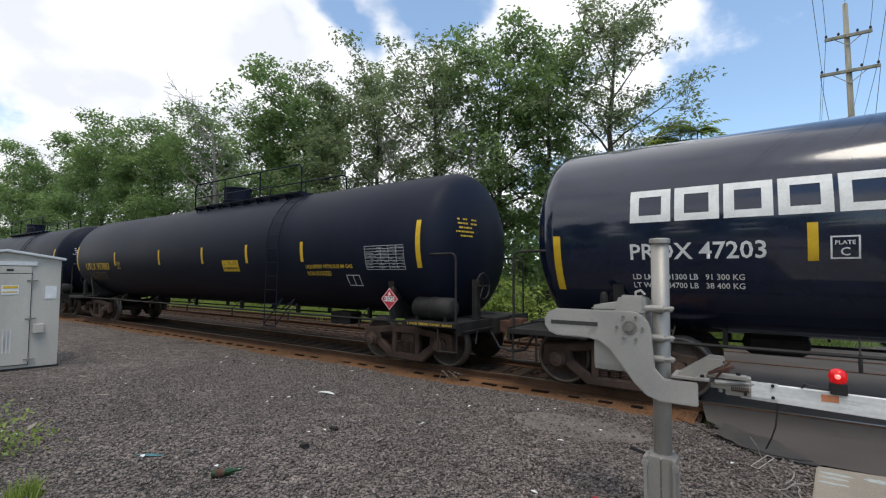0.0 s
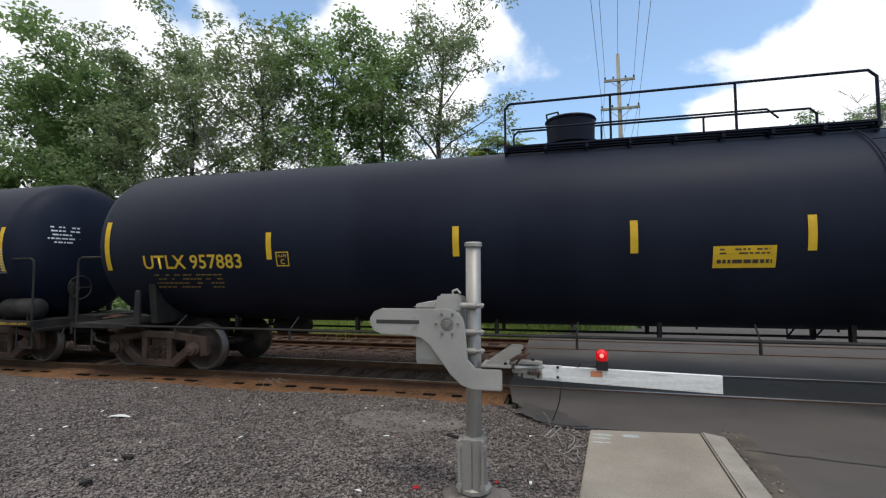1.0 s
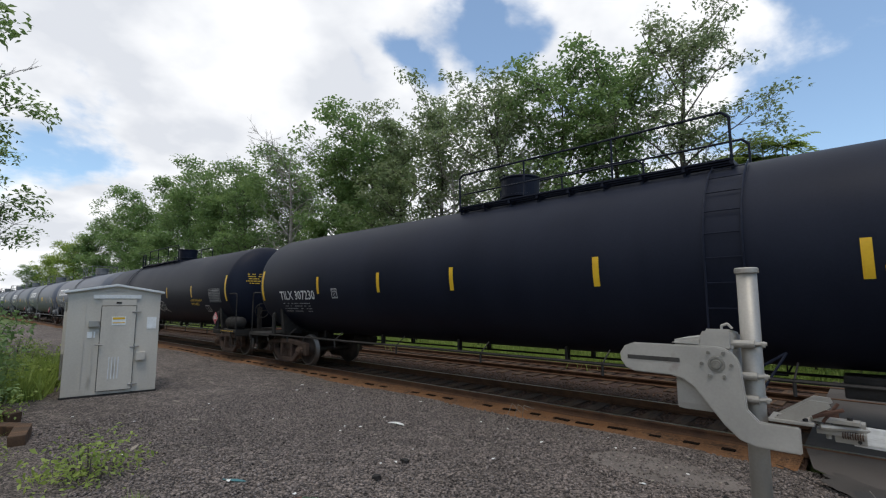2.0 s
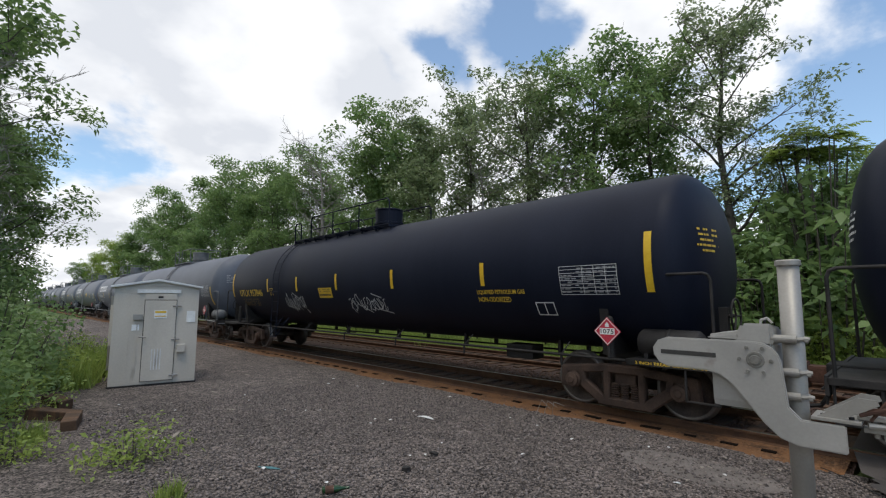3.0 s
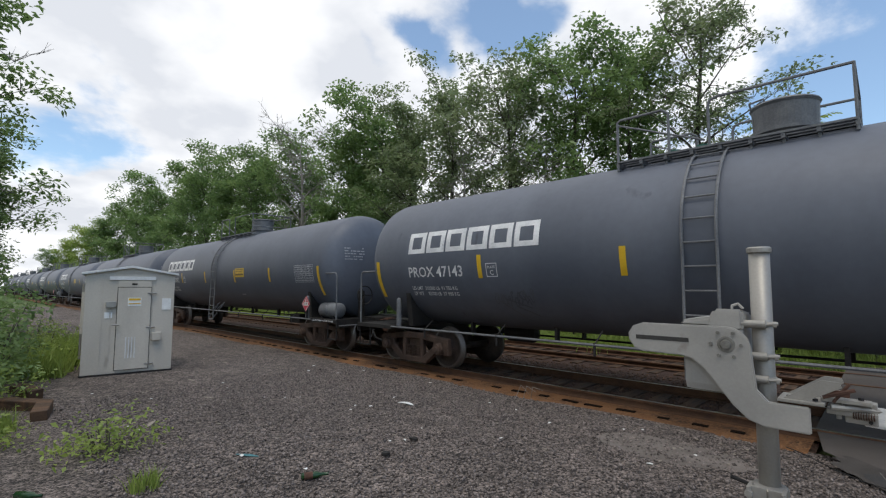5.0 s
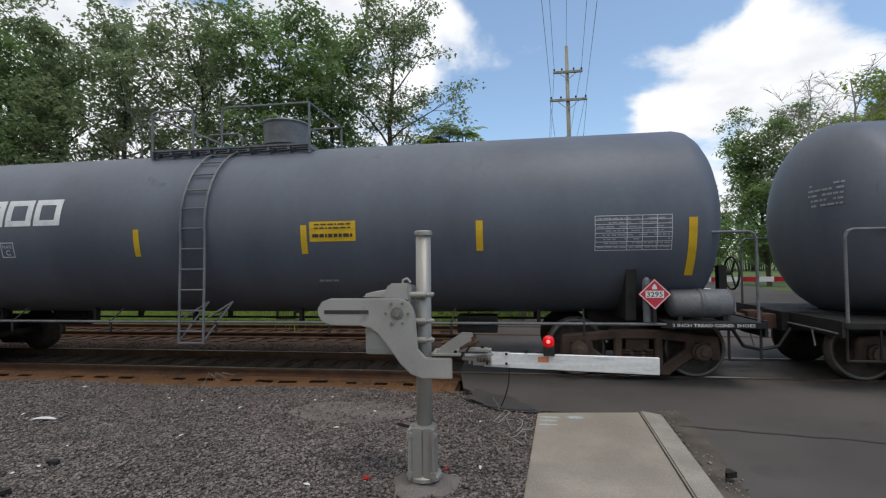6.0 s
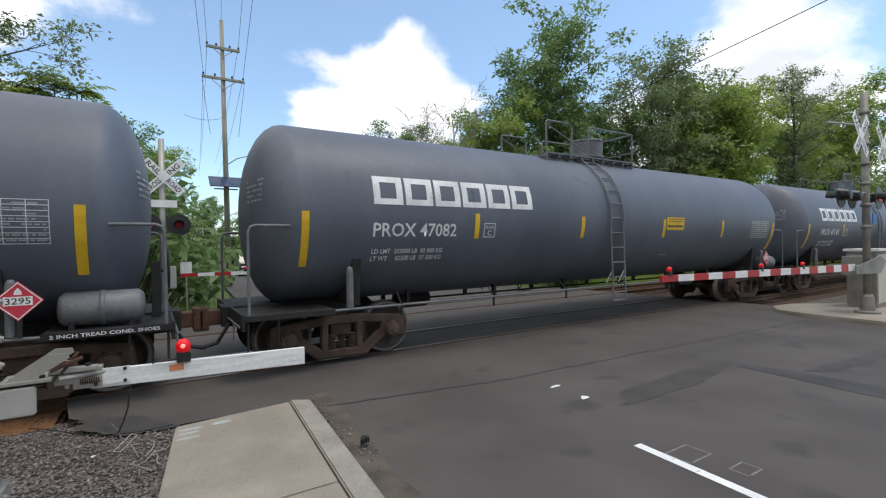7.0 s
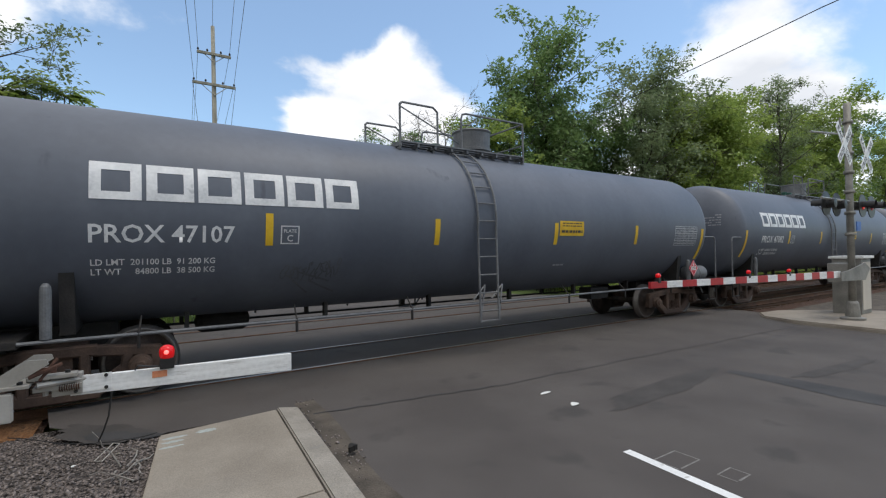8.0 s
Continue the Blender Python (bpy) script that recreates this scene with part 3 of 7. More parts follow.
def wander(a, b, n, amp, seed):
    rnd = random.Random(seed)
    return [(a[0] + (b[0] - a[0]) * i / n + rnd.uniform(-amp, amp), a[1] + (b[1] - a[1]) * i / n + rnd.uniform(-amp, amp)) for i in range(n + 1)]


strip("kerb_dirt", [(along_road(1.93, y, 5.94) + 0.04 * math.sin(y * 2.7), y) for y in (6.2, 5.6, 5.0, 4.4, 3.8, 3.2, 2.6, 2.0, 1.4, 0.8, 0.2, -0.6)], 0.26, road_z, M_DIRT, "strip of dirt and grit along the kerb", 0.004)
strip("lane_line", [(along_road(4.09, y, 2.85), y) for y in (2.93, 0, -3, -7)], 0.10, road_z, M_ARM, "white lane line, worn")
strip("pavement_joint", wander((1.9, 5.72), (4.5, 5.36), 14, 0.02, 3), 0.035, road_z, M_PATCH, "tarred joint in the asphalt", 0.005)
strip("pavement_joint_2", wander((4.5, 5.36), (13.9, 5.0), 24, 0.025, 4), 0.02, road_z, M_PATCH, "tarred joint in the asphalt", 0.005)
for k, (cx, cy, w, h) in enumerate(((4.30, 2.42, 0.34, 0.24), (4.42, 2.02, 0.22, 0.16))):
    strip("utility_mark_%d" % (k + 1), [(cx - w / 2, cy), (cx - w / 2, cy + h), (cx + w / 2, cy + h), (cx + w / 2, cy), (cx - w / 2 + 0.03, cy)], 0.02, road_z, M_FAINT, "faint sprayed utility mark")
bm = bmesh.new()
pts = [(7.92, 3.82), (8.12, 3.86), (8.28, 3.3), (8.30, 2.3), (8.22, 1.2), (8.26, 0.2), (7.78, 0.2), (7.80, 1.2), (7.72, 2.3), (7.84, 3.1)]
bm.faces.new([bm.verts.new((x, y, road_z(y) + 0.004)) for x, y in reversed(pts)])
structure("asphalt_patch", bm, M_PATCH, "dark repaired asphalt patch")


def stain(name, cx, cy, rx, ry, turn, seed, lift, material, label):
    """An irregular stain on the asphalt."""
    bm = bmesh.new()
    ring = []
    c, q = math.cos(radians(turn)), math.sin(radians(turn))
    for k in range(48):
        a = 2 * math.pi * k / 48
        r = 1 + 0.45 * noise.noise((math.cos(a) * 1.6, math.sin(a) * 1.6, seed)) + 0.18 * noise.noise((math.cos(a) * 6, math.sin(a) * 6, seed + 3))
        u, v = rx * r * math.cos(a), ry * r * math.sin(a)
        x, y = cx + c * u - q * v, cy + q * u + c * v
        ring.append(bm.verts.new((x, y, road_z(y) + lift)))
    mid = bm.verts.new((cx, cy, road_z(cy) + lift))
    for k in range(48):
        bm.faces.new((ring[k], ring[(k + 1) % 48], mid))
    structure(name, bm, material, label)


stain("damp_stain_1", -0.22, 6.42, 0.55, 0.22, -42, 3.0, 0.004, M_STAINED, "faint damp stain on the asphalt edge")
stain("damp_stain_2", -0.10, 6.22, 0.36, 0.12, -30, 9.0, 0.007, M_PATCH, "dark damp stain on the asphalt edge")
stain("oil_stain_1", 6.4, 3.9, 1.6, 0.22, 4, 5.0, 0.004, M_STAINED, "faint dark stain on the asphalt")
stain("oil_stain_2", 9.6, 2.9, 1.1, 0.16, -6, 7.0, 0.004, M_STAINED, "faint dark stain on the asphalt")

# crossing flangeways beside the rails
for k, y in enumerate((Y_RAIL + 0.075, Y_TRACK + 0.753 - 0.075, Y_TRACK2 - 0.753 + 0.075, Y_TRACK2 + 0.753 - 0.075)):
    bm = bmesh.new()
    box(bm, -0.85, 15.6, y - 0.035, y + 0.035, road_z(9) - 0.01, road_z(9) + 0.004)
    structure("flangeway_%d" % (k + 1), bm, M_PATCH, "dark flangeway groove along the rail")

# pavement slabs and kerb
pavement = tagged(new("pavement"), "concrete pavement slabs with a concrete kerb", kind="structure")
ys = [6.02, 3.74, 2.22, 0.72, -0.80, -2.3, -3.8, -5.3, -6.4, -7.4]
for a, b in zip(ys, ys[1:]):
    a2 = a - 0.008
    pts = [(0.28 + 0.105 * (b - 5.9), b), (along_road(1.515, b, 5.94), b), (along_road(1.515, a2, 5.94), a2 + (0.0 if a > 6 else 0)), (0.28 + 0.105 * (a2 - 5.9), a2 - (0.13 if a > 6 else 0))]
    part("slab", slab(pts, -0.16, -0.015, 0.012), M_CONC, pavement)
for a, b in zip([6.08, 3.08, 0.08, -2.92], [3.08, 0.08, -2.92, -7.4]):
    pts = [(along_road(1.532, b, 5.94), b), (along_road(1.755, b, 5.94), b), (along_road(1.755, a, 5.94), a - 0.010 - (0.14 if a > 6 else 0)), (along_road(1.532, a, 5.94), a - 0.010)]
    part("kerb_stone", slab(pts, -0.2, -0.008, 0.015), M_KERB, pavement)
island = slab([(13.6, -3), (14.10, 3.3), (14.28, 5.2), (14.62, 6.0), (15.3, 6.40), (16.3, 6.3), (17.1, 5.7), (18.2, 4.5), (18.6, 2.0), (18.4, -3)], -0.2, 0.0, 0.03)
structure("pavement_far_corner", island, M_CONC, "concrete pavement corner with a worn kerb")

# rails and ties
RAIL_PROFILE = [(-0.07, -0.14), (0.07, -0.14), (0.07, -0.125), (0.012, -0.108), (0.009, -0.042), (0.034, -0.036), (0.036, -0.006), (0.030, 0.0), (-0.030, 0.0), (-0.036, -0.006), (-0.034, -0.036), (-0.009, -0.042), (-0.012, -0.108), (-0.07, -0.125)]


def rail(parent, y, x0, x1, polished):
    bm = bmesh.new()
    ends = [[bm.verts.new((x, y + py, pz)) for py, pz in RAIL_PROFILE] for x in (x0, x1)]
    n = len(RAIL_PROFILE)
    for k in range(n):
        bm.faces.new((ends[0][k], ends[0][(k + 1) % n], ends[1][(k + 1) % n], ends[1][k]))
    bm.faces.new(ends[0]); bm.faces.new(ends[1])
    bmesh.ops.recalc_face_normals(bm, faces=bm.faces)
    part("rail", bm, M_RAIL, parent, "rusty steel rail")
    if polished:
        bm = bmesh.new()
        box(bm, x0, x1, y - 0.026, y + 0.030, 0.0, 0.002)
        part("rail_head", bm, M_RAILHEAD, parent, "polished running surface of the rail")


tracks = []
for k, (yc, pol) in enumerate(((Y_TRACK, True), (Y_TRACK2, False))):
    tr = tagged(new("track_%d" % (k + 1)), "railway track with %s rails on creosoted wooden ties" % ("polished" if pol else "rusty"), kind="structure")
    tracks.append(tr)
    for s in (-1, 1):
        rail(tr, yc + s * 0.7525, -220, 160, pol)


# pale marking paint on the first slab
for k, (x, y, w, h) in enumerate(((0.42, 5.72, 0.12, 0.03), (0.40, 5.60, 0.10, 0.03), (0.38, 5.46, 0.11, 0.025), (0.72, 5.74, 0.10, 0.05))):
    bm = bmesh.new()
    ring = [bm.verts.new((x + w * math.cos(a) * (1 + 0.4 * noise.noise((3 * math.cos(a), 3 * math.sin(a), k))), y + h * math.sin(a) * (1 + 0.5 * noise.noise((4 * math.cos(a), 4 * math.sin(a), k + 9))), -0.0145)) for a in [2 * math.pi * j / 26 for j in range(26)]]
    bm.faces.new(ring)
    part("paint_mark", bm, M_CHALK, pavement)


# ================= the train =================
TANK_R, TANK_Z = 1.555, 2.505
WHEEL_R = 0.457


def on_tank(lift):
    """A point on the tank's near flank at (x, z)."""
    def place(x, z):
        d = max(-0.999, min(0.999, (z - TANK_Z) / TANK_R))
        return Vector((x, -(TANK_R + lift) * math.sqrt(1 - d * d), TANK_Z + (TANK_R + lift) * d))
    return place


SKIN, SKIN2 = on_tank(0.006), on_tank(0.011)


def on_head(s, half, lift=0.008):
    """A point on the domed end of a tank, by its (y, z); s: which end."""
    def place(y, z):
        q = min(0.999, math.hypot(y, z - TANK_Z) / TANK_R)
        a = math.asin(q ** (1 / 0.92))
        return Vector((s * (half + 0.61 * math.cos(a) + lift), y * (1 + lift), z))
    return place



def make_wheelset():
    bm = bmesh.new()
    rod(bm, (0, -0.95, 0), (0, 0.95, 0), 0.075, 12)
    for s in (-1, 1):
        lathe(bm, [(s * 0.66, 0.10), (s * 0.67, WHEEL_R + 0.028), (s * 0.700, WHEEL_R + 0.028), (s * 0.715, WHEEL_R), (s * 0.805, WHEEL_R - 0.006), (s * 0.806, WHEEL_R - 0.022), (s * 0.806, WHEEL_R - 0.055), (s * 0.765, WHEEL_R - 0.075), (s * 0.745, 0.19), (s * 0.79, 0.13), (s * 0.80, 0.10)], 36, 'Y')
    me = mesh_of(bm, "wheelset", M_WHEEL, True)
    me.materials.append(M_TREAD)
    for f in me.polygons:
        r = math.hypot(f.center.x, f.center.z)
        if r > WHEEL_R - 0.06 and 0.70 < abs(f.center.y):
            f.material_index = 1 if abs(f.center.y) < 0.80 or r > WHEEL_R - 0.045 else 0
    return me


def make_side_frame():
    """Cast side frame with its three openings, as a ring of bars."""
    bm = bmesh.new()
    bars = [((-1.1, 0.62), (-0.4, 0.69), 0.11), ((-0.4, 0.70), (0.4, 0.70), 0.11), ((0.4, 0.69), (1.1, 0.62), 0.11), ((-0.80, 0.46), (-0.40, 0.17), 0.13), ((0.80, 0.46), (0.40, 0.17), 0.13), ((-0.42, 0.15), (0.42, 0.15), 0.11), ((-0.30, 0.16), (-0.30, 0.68), 0.09), ((0.30, 0.16), (0.30, 0.68), 0.09), ((-1.08, 0.62), (-1.10, 0.36), 0.12), ((1.08, 0.62), (1.10, 0.36), 0.12), ((-0.76, 0.60), (-0.72, 0.38), 0.10), ((0.76, 0.60), (0.72, 0.38), 0.10)]
    for (x0, z0), (x1, z1), w in bars:
        d = Vector((x1 - x0, 0, z1 - z0))
        m = Matrix.Translation(((x0 + x1) / 2, 0, (z0 + z1) / 2)) @ Matrix.Rotation(-math.atan2(d.z, d.x), 4, 'Y')
        r = bmesh.ops.create_cube(bm, size=1.0, matrix=m @ Matrix.Diagonal((d.length + w * 0.8, 0.14, w * 1.3, 1)))
        bmesh.ops.bevel(bm, geom=list({e for v in r["verts"] for e in v.link_edges}), offset=0.022, segments=1, affect='EDGES')
    return mesh_of(bm, "side_frame", M_TRUCK)


def make_springs():
    bm = bmesh.new()
    for k in range(3):
        x = -0.17 + 0.17 * k
        for j in range(7):
            z = 0.215 + j * 0.037
            lathe(bm, [(z, 0.052), (z + 0.008, 0.070), (z + 0.020, 0.070), (z + 0.026, 0.052)], 10, 'Z', (x, 0, 0))
    return mesh_of(bm, "spring_nest", M_TRUCK)


def make_bearing():
    bm = bmesh.new()
    lathe(bm, [(0.0, 0.14), (-0.10, 0.14), (-0.12, 0.115), (-0.17, 0.115), (-0.18, 0.07), (-0.20, 0.05)], 16, 'Y')
    return mesh_of(bm, "bearing_cap", M_TRUCK, False)


WHEELSET, SIDE_FRAME, SPRINGS, BEARING = make_wheelset(), make_side_frame(), make_springs(), make_bearing()
bm = bmesh.new()
box(bm, -0.18, 0.18, -0.98, 0.98, 0.42, 0.66, 0.04)
box(bm, -0.30, 0.30, -0.45, 0.45, 0.60, 0.78, 0.03)
BOLSTER = mesh_of(bm, "bolster", M_TRUCK)
wheelsets = []


def child(name, mesh, parent, at=(0, 0, 0), label=""):
    ob = new(name, mesh)
    ob.parent = parent
    ob.location = at
    if label:
        tagged(ob, label)
    return ob


def truck(car, x):
    t = child("truck", BOLSTER, car, (x, 0, 0), "rusty cast steel bogie")
    for s in (-1, 1):
        child("side_frame", SIDE_FRAME, t, (0, s * 0.99, 0))
        tagged(child("spring_nest", SPRINGS, t, (0, s * 0.99, 0)), kind="stuff")
        for a in (-0.9, 0.9):
            b = child("bearing_cap", BEARING, t, (a, s * 1.00, WHEEL_R))
            if s > 0:
                b.rotation_euler = (0, 0, math.pi)
    for a in (-0.9, 0.9):
        w = child("wheelset", WHEELSET, t, (a, 0, WHEEL_R))
        wheelsets.append((w, a))


def tank_mesh(half, material):
    bm = bmesh.new()
    d = 0.61
    prof = []
    for k in range(9):
        a = math.pi / 2 * k / 8
        prof.append((-half - d * math.cos(a), max(0.02, TANK_R * math.sin(a) ** 0.92)))
    n = 6
    for k in range(1, n):
        prof.append((-half + 2 * half * k / n, TANK_R))
    for k in range(8, -1, -1):
        a = math.pi / 2 * k / 8
        prof.append((half + d * math.cos(a), max(0.02, TANK_R * math.sin(a) ** 0.92)))
    lathe(bm, prof, 72, 'X', (0, 0, TANK_Z))
    return mesh_of(bm, "tank", material, True)


def stripe(car, x, z0, z1, w=0.105):
    bm = bmesh.new()
    sheet(bm, x - w / 2, x + w / 2, z0, z1, SKIN, 1, 6)
    part("reflective_stripe", bm, M_YELLOW, car, "yellow reflective stripe")


def bars(car, name, x0, x1, z0, z1, rows, material, seed, skin=SKIN2, fill=0.55, gap=0.25):
    """Small unreadable writing: rows of plain bars."""
    rnd = random.Random(seed)
    bm = bmesh.new()
    h = (z1 - z0) / rows
    for r in range(rows):
        x = x0
        zb = z1 - (r + 1) * h + h * (1 - fill) / 2
        while x < x1:
            w = rnd.uniform(0.03, 0.12)
            if rnd.random() > gap:
                sheet(bm, x, min(x + w, x1), zb, zb + h * fill, skin)
            x += w + 0.02
    tagged(part(name, bm, material, car), kind="stuff")


def frame_lines(bm, x0, x1, z0, z1, w, skin, cols=(), rows=()):
    sheet(bm, x0, x1, z0, z0 + w, skin); sheet(bm, x0, x1, z1 - w, z1, skin)
    sheet(bm, x0, x0 + w, z0, z1, skin, 1, 3); sheet(bm, x1 - w, x1, z0, z1, skin, 1, 3)
    for c in cols:
        sheet(bm, x0 + (x1 - x0) * c - w / 2, x0 + (x1 - x0) * c + w / 2, z0, z1, skin, 1, 3)
    for r in rows:
        sheet(bm, x0, x1, z0 + (z1 - z0) * r - w / 2, z0 + (z1 - z0) * r + w / 2, skin)


def data_table(car, x0, x1, z0, z1, seed):
    bm = bmesh.new()
    frame_lines(bm, x0, x1, z0, z1, 0.008, SKIN, (0.42, 0.62, 0.81), [k / 8 for k in range(1, 8)])
    tagged(part("data_panel", bm, M_LETTER, car, "white stencilled test data table"), kind="stuff")
    bars(car, "data_entries", x0 + 0.03, x1 - 0.03, z0 + 0.015, z1 - 0.015, 8, M_GREYINK, seed, SKIN, 0.26, 0.35)


def plate_mark(car, x, z, s, material):
    bm = bmesh.new()
    frame_lines(bm, x, x + s, z, z + s, 0.018, SKIN)
    part("plate_outline", bm, material, car)
    writing("plate_letter", "C", x + s * 0.34, x + s * 0.66, z + s * 0.14, z + s * 0.50, SKIN, material, car)
    writing("plate_word", "PLATE", x + s * 0.16, x + s * 0.84, z + s * 0.62, z + s * 0.80, SKIN, material, car)


def yellow_sign(car, x0, x1, z0, z1, seed):
    bm = bmesh.new()
    sheet(bm, x0, x1, z0, z1, SKIN, 1, 3)
    s = part("emergency_sign", bm, M_YELLOW, car, "yellow emergency notice")
    bars(s, "notice_lines", x0 + 0.08, x1 - 0.08, z0 + (z1 - z0) * 0.58, z1 - 0.02, 2, M_DARKINK_SHADE, seed, SKIN2, 0.4, 0.1)
    bars(s, "notice_number", x0 + 0.05, x1 - 0.05, z0 + 0.03, z0 + (z1 - z0) * 0.50, 1, M_DARKINK_SHADE, seed + 1, SKIN2, 0.42, 0.12)


def brand_blocks(car, x0, x1, z0, z1, material):
    """Maker's wordmark, kept as six plain block shapes."""
    w = (x1 - x0) / 6
    for k in range(6):
        bm = bmesh.new()
        a, b, t = x0 + k * w + 0.02, x0 + (k + 1) * w - 0.03, 0.12
        sheet(bm, a, a + t, z0, z1, SKIN, 1, 5)
        sheet(bm, b - t, b, z0, z1, SKIN, 1, 5)
        sheet(bm, a + t, b - t, z1 - 0.10, z1, SKIN, 1, 2)
        sheet(bm, a + t, b - t, z0, z0 + 0.10, SKIN, 1, 2)
        part("wordmark_block", bm, material, car, "white painted block of a wordmark")


def placard(car, x, y, z, digits):
    bm = bmesh.new()
    rod(bm, (x, y + 0.03, 0.95), (x, y + 0.03, z), 0.03, 8)
    post = part("placard_post", bm, M_UNDER, car)
    bm = bmesh.new()
    s = 0.225
    extrude_outline(bm, [(x - s, z), (x, z - s), (x + s, z), (x, z + s)], y - 0.012, y)
    p = part("placard", bm, M_PLACARD, post, "red and white diamond hazard placard")
    flat = lambda a, b: Vector((a, y - 0.016, b))
    bm = bmesh.new()
    box(bm, x - 0.125, x + 0.125, y - 0.0145, y - 0.012, z - 0.05, z + 0.05)
    for k in range(4):
        a, b = math.pi / 2 * k, math.pi / 2 * (k + 1)
        A, B = Vector((math.cos(a), math.sin(a))) * (s - 0.012), Vector((math.cos(b), math.sin(b))) * (s - 0.012)
        A2, B2 = A * 0.93, B * 0.93
        bm.faces.new([bm.verts.new((x + q.x, y - 0.0145, z + q.y)) for q in (A, B, B2, A2)])
    # flame sign
    bm.faces.new([bm.verts.new((x + a, y - 0.0145, z + b)) for a, b in ((-0.035, 0.07), (0.035, 0.07), (0.03, 0.11), (0.0, 0.15), (-0.03, 0.11))])
    bmesh.ops.recalc_face_normals(bm, faces=bm.faces)
    part("placard_field", bm, M_WHITE, p).parent = post
    writing("placard_number", digits, x - 0.11, x + 0.11, z - 0.037, z + 0.037, flat, M_DARKINK_SHADE, post)
    return post


def handrail(car, s, half, material, y):
    """Bent pipe handrail round one corner of the end platform."""
    bm = bmesh.new()
    x0, x1 = half + 0.16, half + 0.80
    pipe(bm, [(s * (half + 0.02), y * 0.97, 2.24), (s * x0, y, 2.24), (s * (x1 - 0.10), y, 2.24), (s * (x1 - 0.03), y, 2.21), (s * x1, y, 2.13), (s * x1, y, 0.95)], 0.022)
    part("end_handrail", bm, material, car, "bent pipe end handrail")


def ladder(car, x, w, material, y_side, thick=0.022):
    bm = bmesh.new()
    pts = []
    for k in range(9):
        a = math.radians(-8 + k * 9.2)
        pts.append((y_side * (TANK_R + 0.05) * math.cos(a), TANK_Z + (TANK_R + 0.05) * math.sin(a)))
    pts = [(y_side * (TANK_R + 0.07), 0.58)] + pts
    lad = new("ladder"); lad.parent = car
    for e in (-w / 2, w / 2):
        bm = bmesh.new()
        pipe(bm, [(x + e, a, b) for a, b in pts], thick, 6)
        part("stile", bm, material, lad)
    lens = [0.0]
    for a, b in zip(pts, pts[1:]):
        lens.append(lens[-1] + math.dist(a, b))
    d = 0.2
    while d < lens[-1] - 0.15:
        i = max(k for k in range(len(lens)) if lens[k] <= d)
        f = (d - lens[i]) / (lens[i + 1] - lens[i])
        a = pts[i][0] + (pts[i + 1][0] - pts[i][0]) * f
        b = pts[i][1] + (pts[i + 1][1] - pts[i][1]) * f
        bm = bmesh.new()
        rod(bm, (x - w / 2, a, b), (x + w / 2, a, b), thick * 0.64, 6)
        part("rung", bm, material, lad)
        d += 0.34
    bm = bmesh.new()
    for e in (-w / 2, w / 2):
        rod(bm, (x + e + 0.34, y_side * (TANK_R - 0.22), 1.24), (x + e, y_side * (TANK_R + 0.07), 0.62), 0.017, 6)
        rod(bm, (x + e - 0.04, y_side * (TANK_R - 0.10), 0.98), (x + e + 0.34, y_side * (TANK_R - 0.22), 1.24), 0.017, 6)
    rod(bm, (x - w * 0.5, y_side * (TANK_R + 0.07), 0.59), (x + w * 0.5, y_side * (TANK_R + 0.07), 0.59), 0.017, 6)
    part("ladder_brace", bm, material, lad)
    return lad


